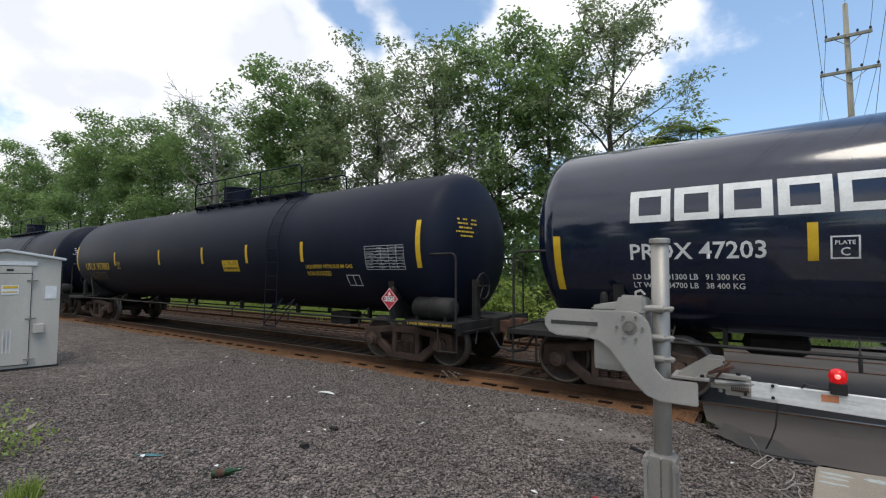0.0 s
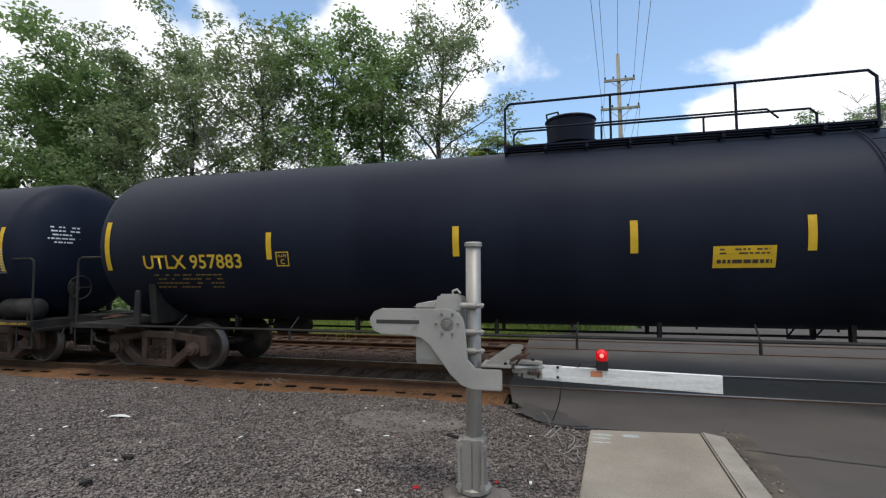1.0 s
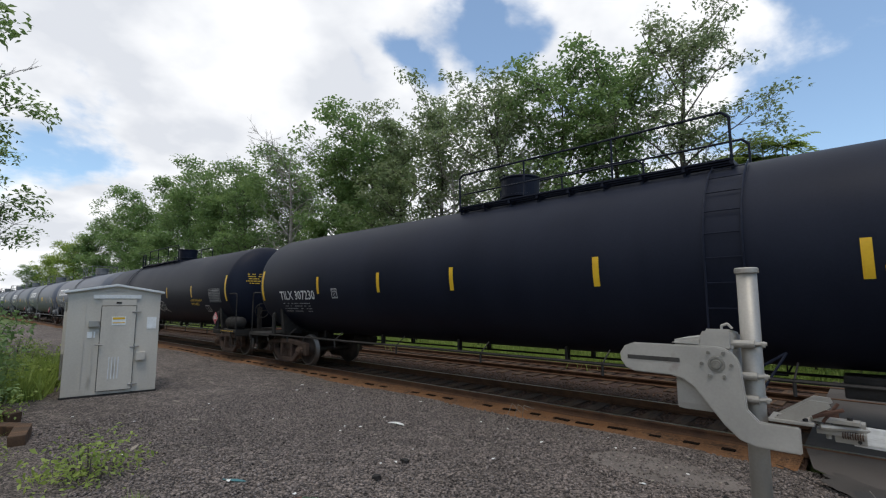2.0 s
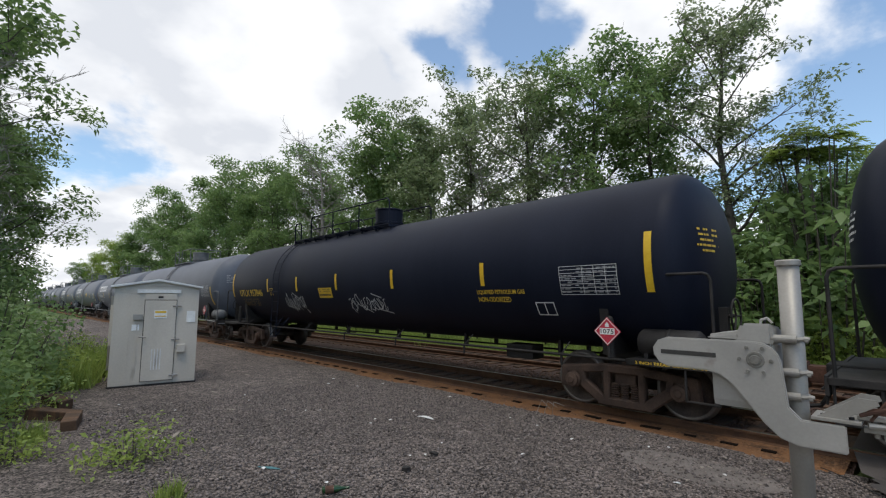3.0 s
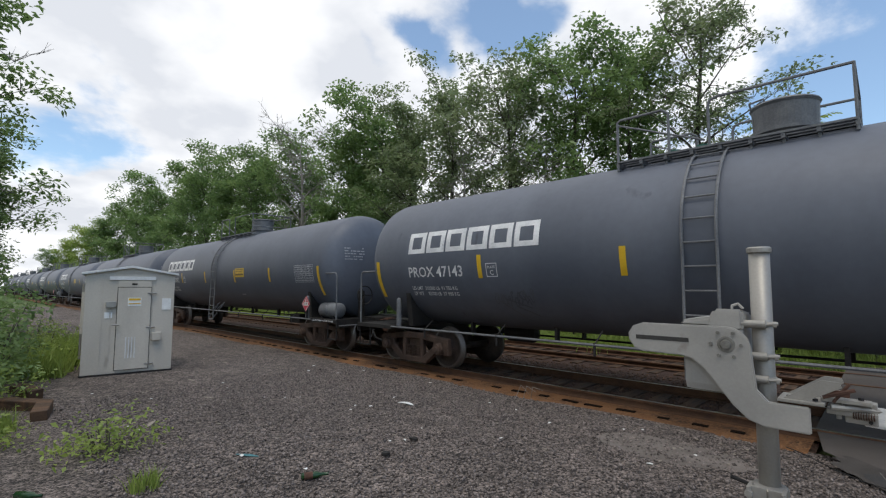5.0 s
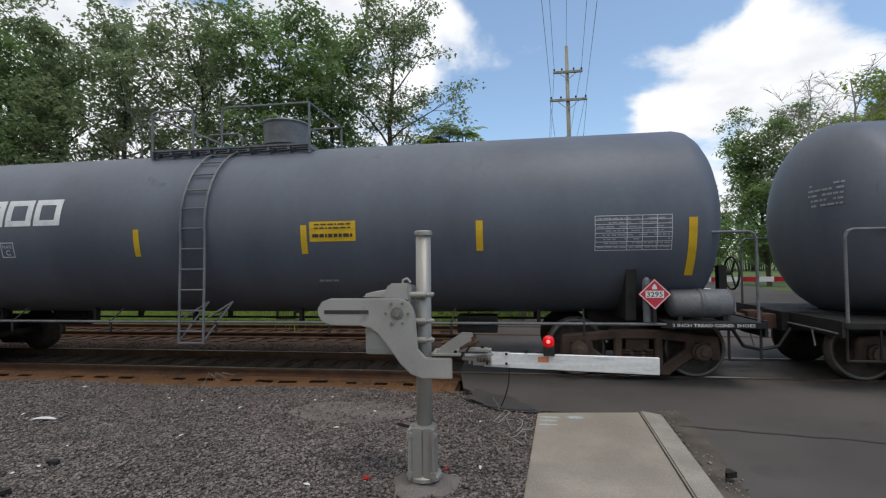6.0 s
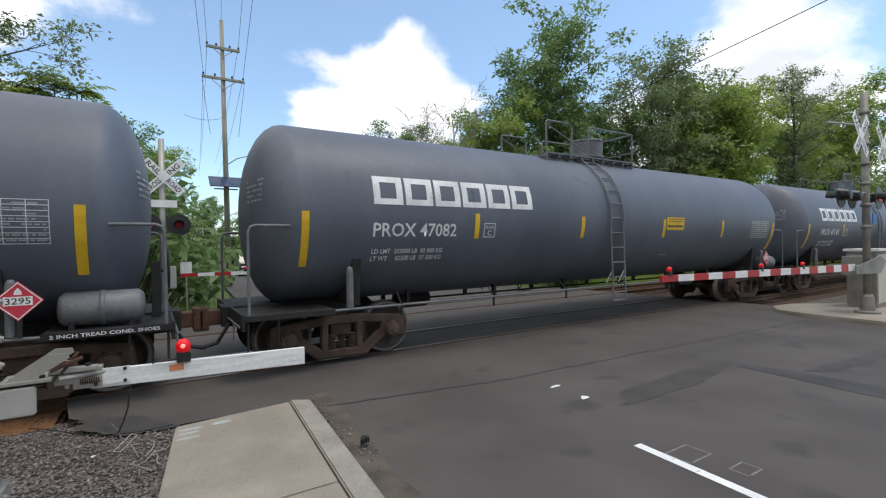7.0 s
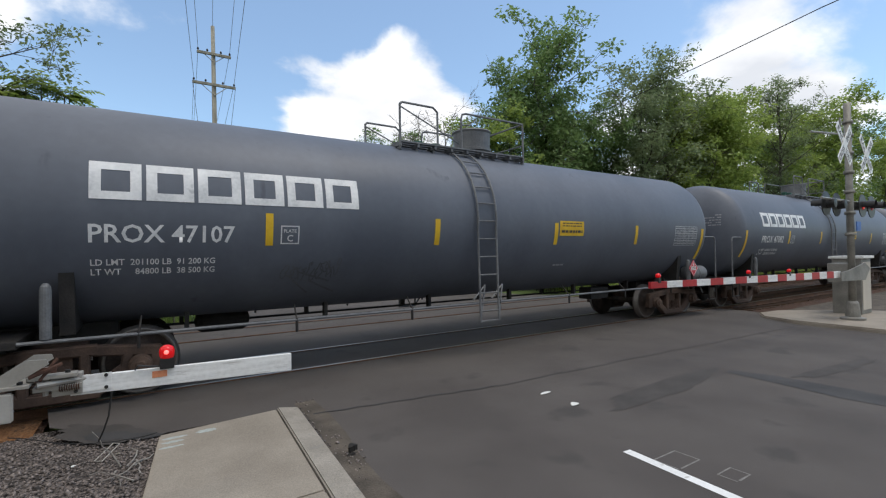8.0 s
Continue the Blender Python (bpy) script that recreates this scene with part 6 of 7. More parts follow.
# ================= poles and wires =================
def wire(parent, a, b, sag, r=0.012, n=18):
    bm = bmesh.new()
    pts = []
    for k in range(n + 1):
        f = k / n
        p = Vector(a).lerp(Vector(b), f)
        p.z -= sag * 4 * f * (1 - f)
        pts.append(p)
    limb(bm, pts, r, r, 5)
    return part("wire", bm, M_BLACK, parent)


def utility_pole():
    X, Y = 3.65, 28.6
    p = thing("utility_pole", "tall weathered wooden utility pole with crossarms, street light and solar panel", "utility pole")
    bm = bmesh.new()
    rod(bm, (X + 0.10, Y, -0.3), (X - 0.04, Y, 14.9), 0.17, 14, 0.10)
    part("pole", bm, M_POLE, p, "", True)
    for z, w in ((11.56, 1.09), (13.27, 0.86)):
        bm = bmesh.new()
        box(bm, X - w, X + w, Y - 0.20, Y - 0.08, z - 0.07, z + 0.07, 0.01)
        part("crossarm", bm, M_POLE, p)
        for s in (-1, 1):
            bm = bmesh.new()
            rod(bm, (X + s * w * 0.6, Y - 0.14, z - 0.05), (X, Y - 0.14, z - 0.75 * (w / 1.38)), 0.02, 6)
            part("arm_brace", bm, M_STEEL, p)
        for dx in (-w * 0.93, -w * 0.4, w * 0.4, w * 0.93):
            bm = bmesh.new()
            lathe(bm, [(z + 0.07, 0.02), (z + 0.12, 0.02), (z + 0.13, 0.055), (z + 0.18, 0.055), (z + 0.24, 0.03), (z + 0.25, 0.01)], 10, 'Z', (X + dx, Y - 0.14, 0))
            part("insulator", bm, M_UNDER, p)
            if abs(dx) > w * 0.5:
                wire(p, (X + dx, Y - 0.14, z + 0.22), (X + dx - 5.9 + dx * 0.2, -22, z + 2.6), 0.4, 0.011, 24)
                wire(p, (X + dx, Y - 0.14, z + 0.22), (X + dx + 2.6, 66, z), 0.8, 0.011, 14)
    wire(p, (X - 0.04, Y, 14.9), (X - 5.9, -22, 17.2), 0.4, 0.011, 24)
    for dx in (-1.2, 1.2):
        wire(p, (X + dx * 0.9, Y - 0.14, 11.5), (X + dx * 0.6, Y - 0.14, 8.4), 0.05, 0.012, 6)
    wire(p, (X, Y - 0.2, 9.4), (X - 2.2, Y - 4.0, 8.3), 0.2, 0.010, 6)
    bm = bmesh.new()
    pipe(bm, [(X, Y - 0.1, 6.7), (X + 0.6, Y - 0.2, 7.15), (X + 1.4, Y - 0.3, 7.40), (X + 1.9, Y - 0.35, 7.42)], 0.03, 8)
    part("lamp_bracket", bm, M_STEEL, p)
    bm = bmesh.new()
    lathe(bm, [(X + 1.85, 0.03), (X + 1.95, 0.10), (X + 2.30, 0.13), (X + 2.50, 0.08), (X + 2.55, 0.01)], 12, 'X', (0, Y - 0.35, 7.42))
    part("lamp_head", bm, M_STEEL, p, "street light head", True)
    bm = bmesh.new()
    r = bmesh.ops.create_cube(bm, size=1.0, matrix=Matrix.Translation((X, Y - 0.55, 5.75)) @ Matrix.Rotation(radians(38), 4, 'X') @ Matrix.Diagonal((1.75, 1.0, 0.05, 1)))
    sp = part("solar_panel", bm, M_SOLAR, p, "tilted solar panel")
    bm = bmesh.new()
    rod(bm, (X, Y - 0.1, 5.4), (X, Y - 0.55, 5.72), 0.03, 8)
    box(bm, X - 0.6, X + 0.6, Y - 0.30, Y - 0.26, 5.35, 5.42)
    part("panel_bracket", bm, M_STEEL, sp)
    bm = bmesh.new()
    pipe(bm, [(X + 0.1, Y - 0.1, 3.9), (X + 0.9, Y - 0.2, 4.25), (X + 1.3, Y - 0.2, 4.3)], 0.02, 6)
    part("low_bracket", bm, M_STEEL, p)
    q = thing("utility_pole", "plain wooden pole among the trees with one slung cable", "utility pole")
    bm = bmesh.new()
    rod(bm, (20.62, 22.9, -0.3), (20.62, 22.9, 13.0), 0.17, 12, 0.12)
    part("pole", bm, M_POLE, q, "", True)
    w = wire(q, (27.2, 21.0, 11.7), (22.9, 7.0, 11.45), 0.05, 0.022, 14)
    wire(q, (22.9, 7.0, 11.45), (17.5, -12.0, 11.2), 0.15, 0.022, 14)
    wire(q, (20.62, 22.9, 11.5), (27.2, 21.0, 11.7), 0.1, 0.022, 8)


utility_pole()


# ================= waiting traffic beyond the crossing =================
def wheel_part(parent, x, y, r, w):
    bm = bmesh.new()
    lathe(bm, [(x - w / 2, r * 0.6), (x - w / 2, r * 0.95), (x - w / 2 + 0.03, r), (x + w / 2 - 0.03, r), (x + w / 2, r * 0.95), (x + w / 2, r * 0.6)], 20, 'X', (0, y, r))
    t = part("wheel", bm, M_BLACK, parent)
    bm = bmesh.new()
    lathe(bm, [(x - w / 2 - 0.004, 0.03), (x - w / 2 - 0.004, r * 0.6), (x + w / 2 + 0.004, r * 0.6), (x + w / 2 + 0.004, 0.03)], 16, 'X', (0, y, r))
    part("rim", bm, M_STEEL, t)


def box_truck(X, Y):
    t = thing("box_truck", "white box truck with red panels waiting at the crossing", "truck", m=pose(X, Y, -0.10))
    bm = bmesh.new()
    box(bm, -1.25, 1.25, 2.2, 8.2, 0.85, 3.55, 0.03)
    body = part("cargo_box", bm, M_WHITE, t, "white cargo box with a red panel")
    bm = bmesh.new()
    bm.faces.new([bm.verts.new(v) for v in ((-1.2, 2.196, 2.85), (1.2, 2.196, 3.1), (1.2, 2.196, 3.4), (-0.75, 2.196, 3.4), (-1.2, 2.196, 3.25))])
    part("red_panel", bm, M_RED, body)
    bm = bmesh.new()
    box(bm, -1.05, 1.05, 1.0, 2.2, 0.8, 2.65, 0.10)
    cab = part("cab", bm, M_WHITE, t)
    bm = bmesh.new()
    vs = box(bm, -1.0, 1.0, 0.0, 1.15, 0.65, 1.65, 0.0)
    for v in vs:
        if v.co.z > 1 and v.co.y < 0.5:
            v.co.z -= 0.22
    bmesh.ops.bevel(bm, geom=bm.edges[:], offset=0.08, segments=2, affect='EDGES')
    part("hood", bm, M_WHITE, t)
    bm = bmesh.new()
    bm.faces.new([bm.verts.new(v) for v in ((-0.94, 0.988, 1.62), (0.94, 0.988, 1.62), (0.90, 0.988, 2.46), (-0.90, 0.988, 2.46))])
    part("windscreen", bm, M_GLASS, cab, "dark windscreen")
    bm = bmesh.new()
    for k in range(4):
        box(bm, -0.5, 0.5, -0.02, 0.02, 0.86 + 0.11 * k, 0.92 + 0.11 * k)
    part("grille", bm, M_UNDER, t)
    bm = bmesh.new()
    box(bm, -1.15, 1.15, -0.15, 0.05, 0.40, 0.68, 0.03)
    part("bumper", bm, M_WHITE, t)
    for s in (-1, 1):
        bm = bmesh.new()
        box(bm, s * 0.78 - 0.16, s * 0.78 + 0.16, -0.03, 0.03, 0.80, 1.02, 0.02)
        part("headlight", bm, M_STEEL, t)
        bm = bmesh.new()
        box(bm, s * 1.30 - 0.09, s * 1.30 + 0.09, 0.92, 1.0, 1.55, 2.15, 0.03)
        rod(bm, (s * 1.02, 1.0, 1.9), (s * 1.3, 0.96, 1.9), 0.02, 6)
        part("mirror", bm, M_BLACK, t)
        wheel_part(t, s * 0.98, 0.85, 0.45, 0.28); wheel_part(t, s * 0.98, 6.6, 0.45, 0.40)


def car(X, Y, paint, label, h=1.5, w=1.8, ln=4.4):
    c = thing("car", label, "car", m=pose(X, Y, -0.10))
    bm = bmesh.new()
    vs = box(bm, -w / 2, w / 2, 0, ln, 0.25, h * 0.58, 0.0)
    bmesh.ops.bevel(bm, geom=bm.edges[:], offset=0.12, segments=2, affect='EDGES')
    part("body", bm, paint, c)
    bm = bmesh.new()
    vs = box(bm, -w / 2 + 0.08, w / 2 - 0.08, ln * 0.28, ln * 0.92, h * 0.56, h, 0.0)
    for v in vs:
        if v.co.z > h * 0.8:
            v.co.x *= 0.82; v.co.y = ln * 0.42 if v.co.y < ln * 0.5 else ln * 0.84
    bmesh.ops.bevel(bm, geom=bm.edges[:], offset=0.05, segments=2, affect='EDGES')
    cab = part("cabin", bm, paint, c)
    bm = bmesh.new()
    a, b = Vector((0, ln * 0.295, h * 0.62)), Vector((0, ln * 0.405, h * 0.94))
    bm.faces.new([bm.verts.new(v) for v in ((-w * 0.42, a.y - 0.03, a.z), (w * 0.42, a.y - 0.03, a.z), (w * 0.36, b.y - 0.03, b.z), (-w * 0.36, b.y - 0.03, b.z))])
    part("windscreen", bm, M_GLASS, cab)
    for s in (-1, 1):
        bm = bmesh.new()
        box(bm, s * w * 0.36 - 0.16, s * w * 0.36 + 0.16, -0.01, 0.06, h * 0.40, h * 0.48, 0.01)
        part("headlight", bm, M_WHITE, c)
        wheel_part(c, s * (w / 2 - 0.12), 0.8, 0.32, 0.22); wheel_part(c, s * (w / 2 - 0.12), ln - 0.8, 0.32, 0.22)


box_truck(7.3, 21.3)
car(6.9, 40.0, M_CAR1, "dark sport utility car waiting in line", 1.75)
car(8.9, 39.0, M_CAR2, "silver car waiting in line")


# ================= loose things on the lot =================
def stones(name, n, region, smin, smax, seed, zf, material, label, keep=lambda x, y: True):
    rng = np.random.default_rng(seed)
    x0, x1, y0, y1 = region
    oct_v = np.array([(1, 0, 0), (-1, 0, 0), (0, 1, 0), (0, -1, 0), (0, 0, 1), (0, 0, -1)], float)
    oct_f = np.array([(0, 2, 4), (2, 1, 4), (1, 3, 4), (3, 0, 4), (2, 0, 5), (1, 2, 5), (3, 1, 5), (0, 3, 5)])
    vs, fs = [], []
    k = 0
    while k < n:
        x, y = rng.uniform(x0, x1), rng.uniform(y0, y1)
        if not keep(x, y):
            n -= 1
            continue
        s = rng.uniform(smin, smax) * (1.6 if rng.random() < 0.06 else 1)
        v = oct_v * rng.uniform(0.55, 1.2, (6, 1)) * s * np.array((1, 1, 0.75))
        a = rng.uniform(0, 6.28); ca, sa = math.cos(a), math.sin(a)
        tl = rng.uniform(-0.6, 0.6)
        v = v @ np.array(((ca, sa, 0), (-sa, ca, 0), (0, 0, 1))) @ np.array(((math.cos(tl), 0, math.sin(tl)), (0, 1, 0), (-math.sin(tl), 0, math.cos(tl))))
        vs.append(v + (x, y, zf(x, y) + s * 0.25))
        fs.append(oct_f + 6 * k)
        k += 1
    me = mesh_from_arrays(name, np.concatenate(vs), np.concatenate(fs), material)
    return tagged(new(name, me), label, "gravel", kind="stuff")


def litter():
    b = thing("bottle", "dark green glass bottle with a red label lying on the gravel", "bottle", m=pose(-4.30, 2.49, -0.01, 0, 0, 62))
    bm = bmesh.new()
    lathe(bm, [(-0.13, 0.02), (-0.125, 0.034), (0.02, 0.034), (0.06, 0.018), (0.12, 0.014), (0.125, 0.016), (0.135, 0.016), (0.136, 0.004)], 16, 'X')
    part("glass", bm, M_GREENGLASS, b, "", True)
    bm = bmesh.new()
    lathe(bm, [(-0.10, 0.0345), (-0.099, 0.0355), (-0.02, 0.0355), (-0.019, 0.0345)], 16, 'X')
    part("paper_label", bm, M_COUPLER, b)
    b2 = thing("bottle", "green glass bottle half hidden in the weeds", "bottle", m=pose(-5.77, 0.48, -0.02, 0, 0, 40))
    bm = bmesh.new()
    lathe(bm, [(-0.12, 0.02), (-0.115, 0.033), (0.03, 0.033), (0.07, 0.016), (0.13, 0.014), (0.131, 0.004)], 16, 'X')
    part("glass", bm, M_GREENGLASS, b2, "", True)

    def scrap(name, x, y, sx, sy, sz, turn, material, label, cat, curl=0.0, seed=0):
        bm = bmesh.new()
        n = 8
        rnd = random.Random(seed)
        top, bot = [], []
        for k in range(n + 1):
            f = k / n * 2 - 1
            wy = sy * (1 - 0.75 * f * f) * rnd.uniform(0.8, 1.1)
            zc = sz * 0.3 + curl * (1 - f * f)
            top.append([bm.verts.new((f * sx, s * wy, zc + sz * (0.5 if s else 0.5))) for s in (-1, 1)])
            bot.append([bm.verts.new((f * sx, s * wy, zc)) for s in (-1, 1)])
        for k in range(n):
            bm.faces.new((top[k][0], top[k + 1][0], top[k + 1][1], top[k][1]))
            bm.faces.new((bot[k][0], bot[k][1], bot[k + 1][1], bot[k + 1][0]))
            bm.faces.new((top[k][0], bot[k][0], bot[k + 1][0], top[k + 1][0]))
            bm.faces.new((top[k][1], top[k + 1][1], bot[k + 1][1], bot[k][1]))
        ob = tagged(new(name, mesh_of(bm, name, material)), label, cat)
        ob.matrix_basis = pose(x, y, (lot_z(x, y) if x < 1.2 else road_z(y)) + 0.004, 0, 0, turn)
        return ob

    scrap("plastic_scrap", -5.88, 5.09, 0.16, 0.045, 0.012, 10, M_WHITE, "curved white plastic scrap on the gravel", "litter", 0.02, 1)
    scrap("teal_scrap", -5.41, 2.30, 0.15, 0.03, 0.006, 30, M_TARP, "faded teal plastic scrap on the gravel", "litter", 0.004, 2)
    scrap("dark_lump", -4.25, 3.35, 0.050, 0.045, 0.06, 60, M_UNDER, "dark lump of asphalt on the gravel", "rubble", 0.01, 3)
    scrap("dark_lump", -4.45, 3.95, 0.06, 0.04, 0.04, 10, M_UNDER, "dark lump of asphalt on the gravel", "rubble", 0.01, 4)
    scrap("red_scrap", -1.30, 3.98, 0.035, 0.03, 0.02, 20, M_RED, "small red plastic scrap by the footing", "litter", 0.01, 5)
    scrap("red_scrap", -0.62, 4.25, 0.025, 0.02, 0.02, 70, M_RED, "small red plastic scrap by the mast", "litter", 0.01, 6)
    scrap("paper_scrap", 4.78, 4.16, 0.07, 0.055, 0.006, 15, M_WHITE, "flattened white cup on the asphalt", "litter", 0.012, 7)
    scrap("paper_scrap", 4.83, 4.72, 0.10, 0.035, 0.006, 5, M_WHITE, "flattened paper on the asphalt", "litter", 0.006, 8)
    scrap("road_rock", along_road(1.95, 4.42, 4.4) - 0.08, 4.42, 0.05, 0.045, 0.10, 20, M_UNDER, "dark stone against the kerb", "stone", 0.02, 9)
    rnd = random.Random(77)
    for k in range(120):
        x, y = rnd.uniform(-11, 0.1), rnd.uniform(1.6, 6.9)
        scrap("pale_chip", x, y, rnd.uniform(0.012, 0.04), rnd.uniform(0.010, 0.022), rnd.uniform(0.006, 0.016), rnd.uniform(0, 180), rnd.choice((M_WHITE, M_CONC, M_CONC)), "pale chip of litter among the stones", "litter", 0.004, 100 + k)
    for k, (x, y, ln, turn) in enumerate(((-10.4, 3.3, 0.12, 5), (-12.3, 4.7, 0.10, 0), (-7.6, 1.9, 0.16, -30), (-8.6, 3.0, 0.10, 20))):
        scrap("wood_chip", x, y, ln, 0.03, 0.015, turn, M_CONC, "weathered sliver of wood on the gravel", "litter", 0.003, 200 + k)
    # dry roots beside the pavement
    r = thing("dry_branch", "tangle of dry grey roots beside the pavement", "branch")
    rnd = random.Random(5)
    for k in range(7):
        bm = bmesh.new()
        p = Vector((rnd.uniform(-0.06, 0.16), rnd.uniform(4.75, 5.3), -0.01))
        d = Vector((rnd.uniform(-0.5, 0.4), rnd.uniform(-1, 1), 0.15)).normalized()
        pts = [p]
        for j in range(5):
            d = (d + Vector((rnd.uniform(-0.5, 0.5), rnd.uniform(-0.4, 0.4), rnd.uniform(-0.35, 0.15)))).normalized()
            q = pts[-1] + d * rnd.uniform(0.05, 0.11)
            q.z = max(q.z, -0.03)
            pts.append(q)
        limb(bm, pts, 0.009, 0.003, 5)
        part("root", bm, M_GREYWOOD, r)
    r2 = thing("dry_stalks", "dry pale stalks beside the rail", "branch")
    for k in range(3):
        bm = bmesh.new()
        limb(bm, [(-5.0 + 0.1 * k, 6.9 + 0.1 * k, -0.14), (-4.9 + 0.12 * k, 6.95, 0.12), (-4.7 + 0.14 * k, 6.9, 0.0 + 0.05 * k)], 0.006, 0.003, 5)
        part("stalk", bm, M_GREYWOOD, r2)
    # loop of cable and bent bracket on the ground
    cb = thing("bent_bracket", "bent bare metal bracket lying by the asphalt edge", "litter")
    bm = bmesh.new()
    pipe(bm, [(-0.24, 5.55, -0.03), (-0.10, 5.72, 0.05), (-0.05, 5.66, 0.05), (-0.18, 5.50, -0.03), (-0.24, 5.55, -0.03)], 0.005, 6)
    part("bar", bm, M_STEEL, cb)
    c2 = thing("loose_cable", "black cable lying along the asphalt edge", "cable")
    bm = bmesh.new()
    pipe(bm, [(-1.10, 7.0, -0.08), (-0.98, 6.84, -0.06), (-0.80, 6.56, -0.03), (-0.60, 6.28, -0.02), (-0.38, 6.10, -0.02), (-0.10, 5.98, -0.02), (0.16, 5.97, -0.02), (0.27, 5.98, -0.01)], 0.006, 6)
    part("cable_run", bm, M_BLACK, c2)


def grass_tuft(seed, r, h, n, leaf, label, name="grass_tuft"):
    rng = np.random.default_rng(seed)
    vs, fs = [], []
    for k in range(n):
        a, d = rng.uniform(0, 6.28), r * rng.random() ** 0.7
        x, y = d * math.cos(a), d * math.sin(a)
        hh, w = h * rng.uniform(0.5, 1.1), 0.006 + 0.006 * rng.random()
        lean = rng.normal(0, 0.35, 2) * hh
        t = rng.uniform(0, 6.28); u = np.array((math.cos(t), math.sin(t), 0)) * w
        p0 = np.array((x, y, -0.02)); p1 = p0 + (lean[0] * 0.4, lean[1] * 0.4, hh * 0.6); p2 = p0 + (lean[0], lean[1], hh)
        b = 6 * k
        vs += [p0 - u, p0 + u, p1 + u * 0.8, p1 - u * 0.8, p2 + u * 0.1, p2 - u * 0.1]
        fs += [(b, b + 1, b + 2, b + 3), (b + 3, b + 2, b + 4, b + 5)]
    ob = new(name, mesh_from_arrays(name, np.array(vs), np.array(fs), leaf))
    return tagged(ob, label, "grass")


# ================= trees =================
def tree(seed, h, spread, bare_below, per, size, leaf, bark=None, clump=0.75, label="tall leafy deciduous tree", name="tree", twigs=4, fine=False):
    """Tapered trunk, bending limbs, and a crown of leaf clumps at the ends of its twigs."""
    rng = np.random.default_rng(seed)
    rnd = random.Random(seed)
    t = thing(name, label, "tree")
    bm = bmesh.new()
    trunk = []
    x = y = 0.0
    for k in range(9):
        trunk.append((x, y, h * 0.92 * k / 8 - (0.3 if k == 0 else 0)))
        x += rnd.uniform(-0.05, 0.05) * h * 0.25; y += rnd.uniform(-0.05, 0.05) * h * 0.25
    limb(bm, trunk, h * 0.014 + 0.03, 0.02, 8)
    cs, rs = [], []
    nl = int(12 + h * 0.7)
    for k in range(nl):
        f = bare_below + (0.97 - bare_below) * (k + 0.5) / nl
        i = min(7, int(f * 8)); g = f * 8 - i
        p = Vector(trunk[i]).lerp(Vector(trunk[i + 1]), min(1, g))
        a = k * 2.4 + rnd.uniform(-0.5, 0.5)
        ln = spread * (0.30 + 0.85 * math.sin(math.pi * min(1, (1 - f) * 0.75 + 0.2)) ** 1.0) * rnd.uniform(0.6, 1.12)
        rise = rnd.uniform(0.25, 0.8) + 0.5 * f
        pts = [p]
        d = Vector((math.cos(a), math.sin(a), rise)).normalized()
        for j in range(4):
            d = (d + Vector((rnd.uniform(-0.25, 0.25), rnd.uniform(-0.25, 0.25), rnd.uniform(-0.10, 0.16)))).normalized()
            pts.append(pts[-1] + d * ln / 4)
        limb(bm, pts, max(0.02, h * 0.006 * (1.2 - f)), 0.010, 5)
        for j in range(1, 5):
            for q in range(twigs):
                e = Vector((rnd.uniform(-1, 1), rnd.uniform(-1, 1), rnd.uniform(-0.3, 0.8))).normalized() * ln * rnd.uniform(0.14, 0.38)
                end = pts[j] + e
                limb(bm, [pts[j], pts[j] + e * 0.5 + Vector((0, 0, 0.06)), end], 0.014, 0.005, 4)
                if not per or fine:
                    for w in range(4):
                        g = (e.normalized() + Vector((rnd.uniform(-1, 1), rnd.uniform(-1, 1), rnd.uniform(-0.4, 0.9))) * 0.7) * ln * rnd.uniform(0.07, 0.17)
                        base = pts[j].lerp(end, rnd.uniform(0.4, 1.0))
                        limb(bm, [base, base + g], 0.009, 0.004, 3)
                        if fine and rnd.random() < 0.7:
                            cs.append(np.array(base + g)); rs.append(clump * rnd.uniform(0.5, 1.1))
                if per and rnd.random() < 0.92:
                    cs.append(np.array(end)); rs.append(clump * rnd.uniform(0.55, 1.15))
    v, f = leaf_cloud(rng, cs, rs, per, size) if per else (None, None)
    # bring the whole tree to its stated height
    k = h / (v[:, 2].max() if per else max(q.co.z for q in bm.verts))
    for q in bm.verts:
        q.co *= k
    part("trunk", bm, bark or M_BARK, t, "", True)
    if per:
        v *= k
        child("crown", mesh_from_arrays("crown", v, f, leaf), t)
    return t


def put(src, x, y, turn, s=1.0, z=-0.2, sz=None):
    return copy_thing(src, pose(x, y, z, 0, 0, turn) @ Matrix.Diagonal((s, s, sz or s, 1)))


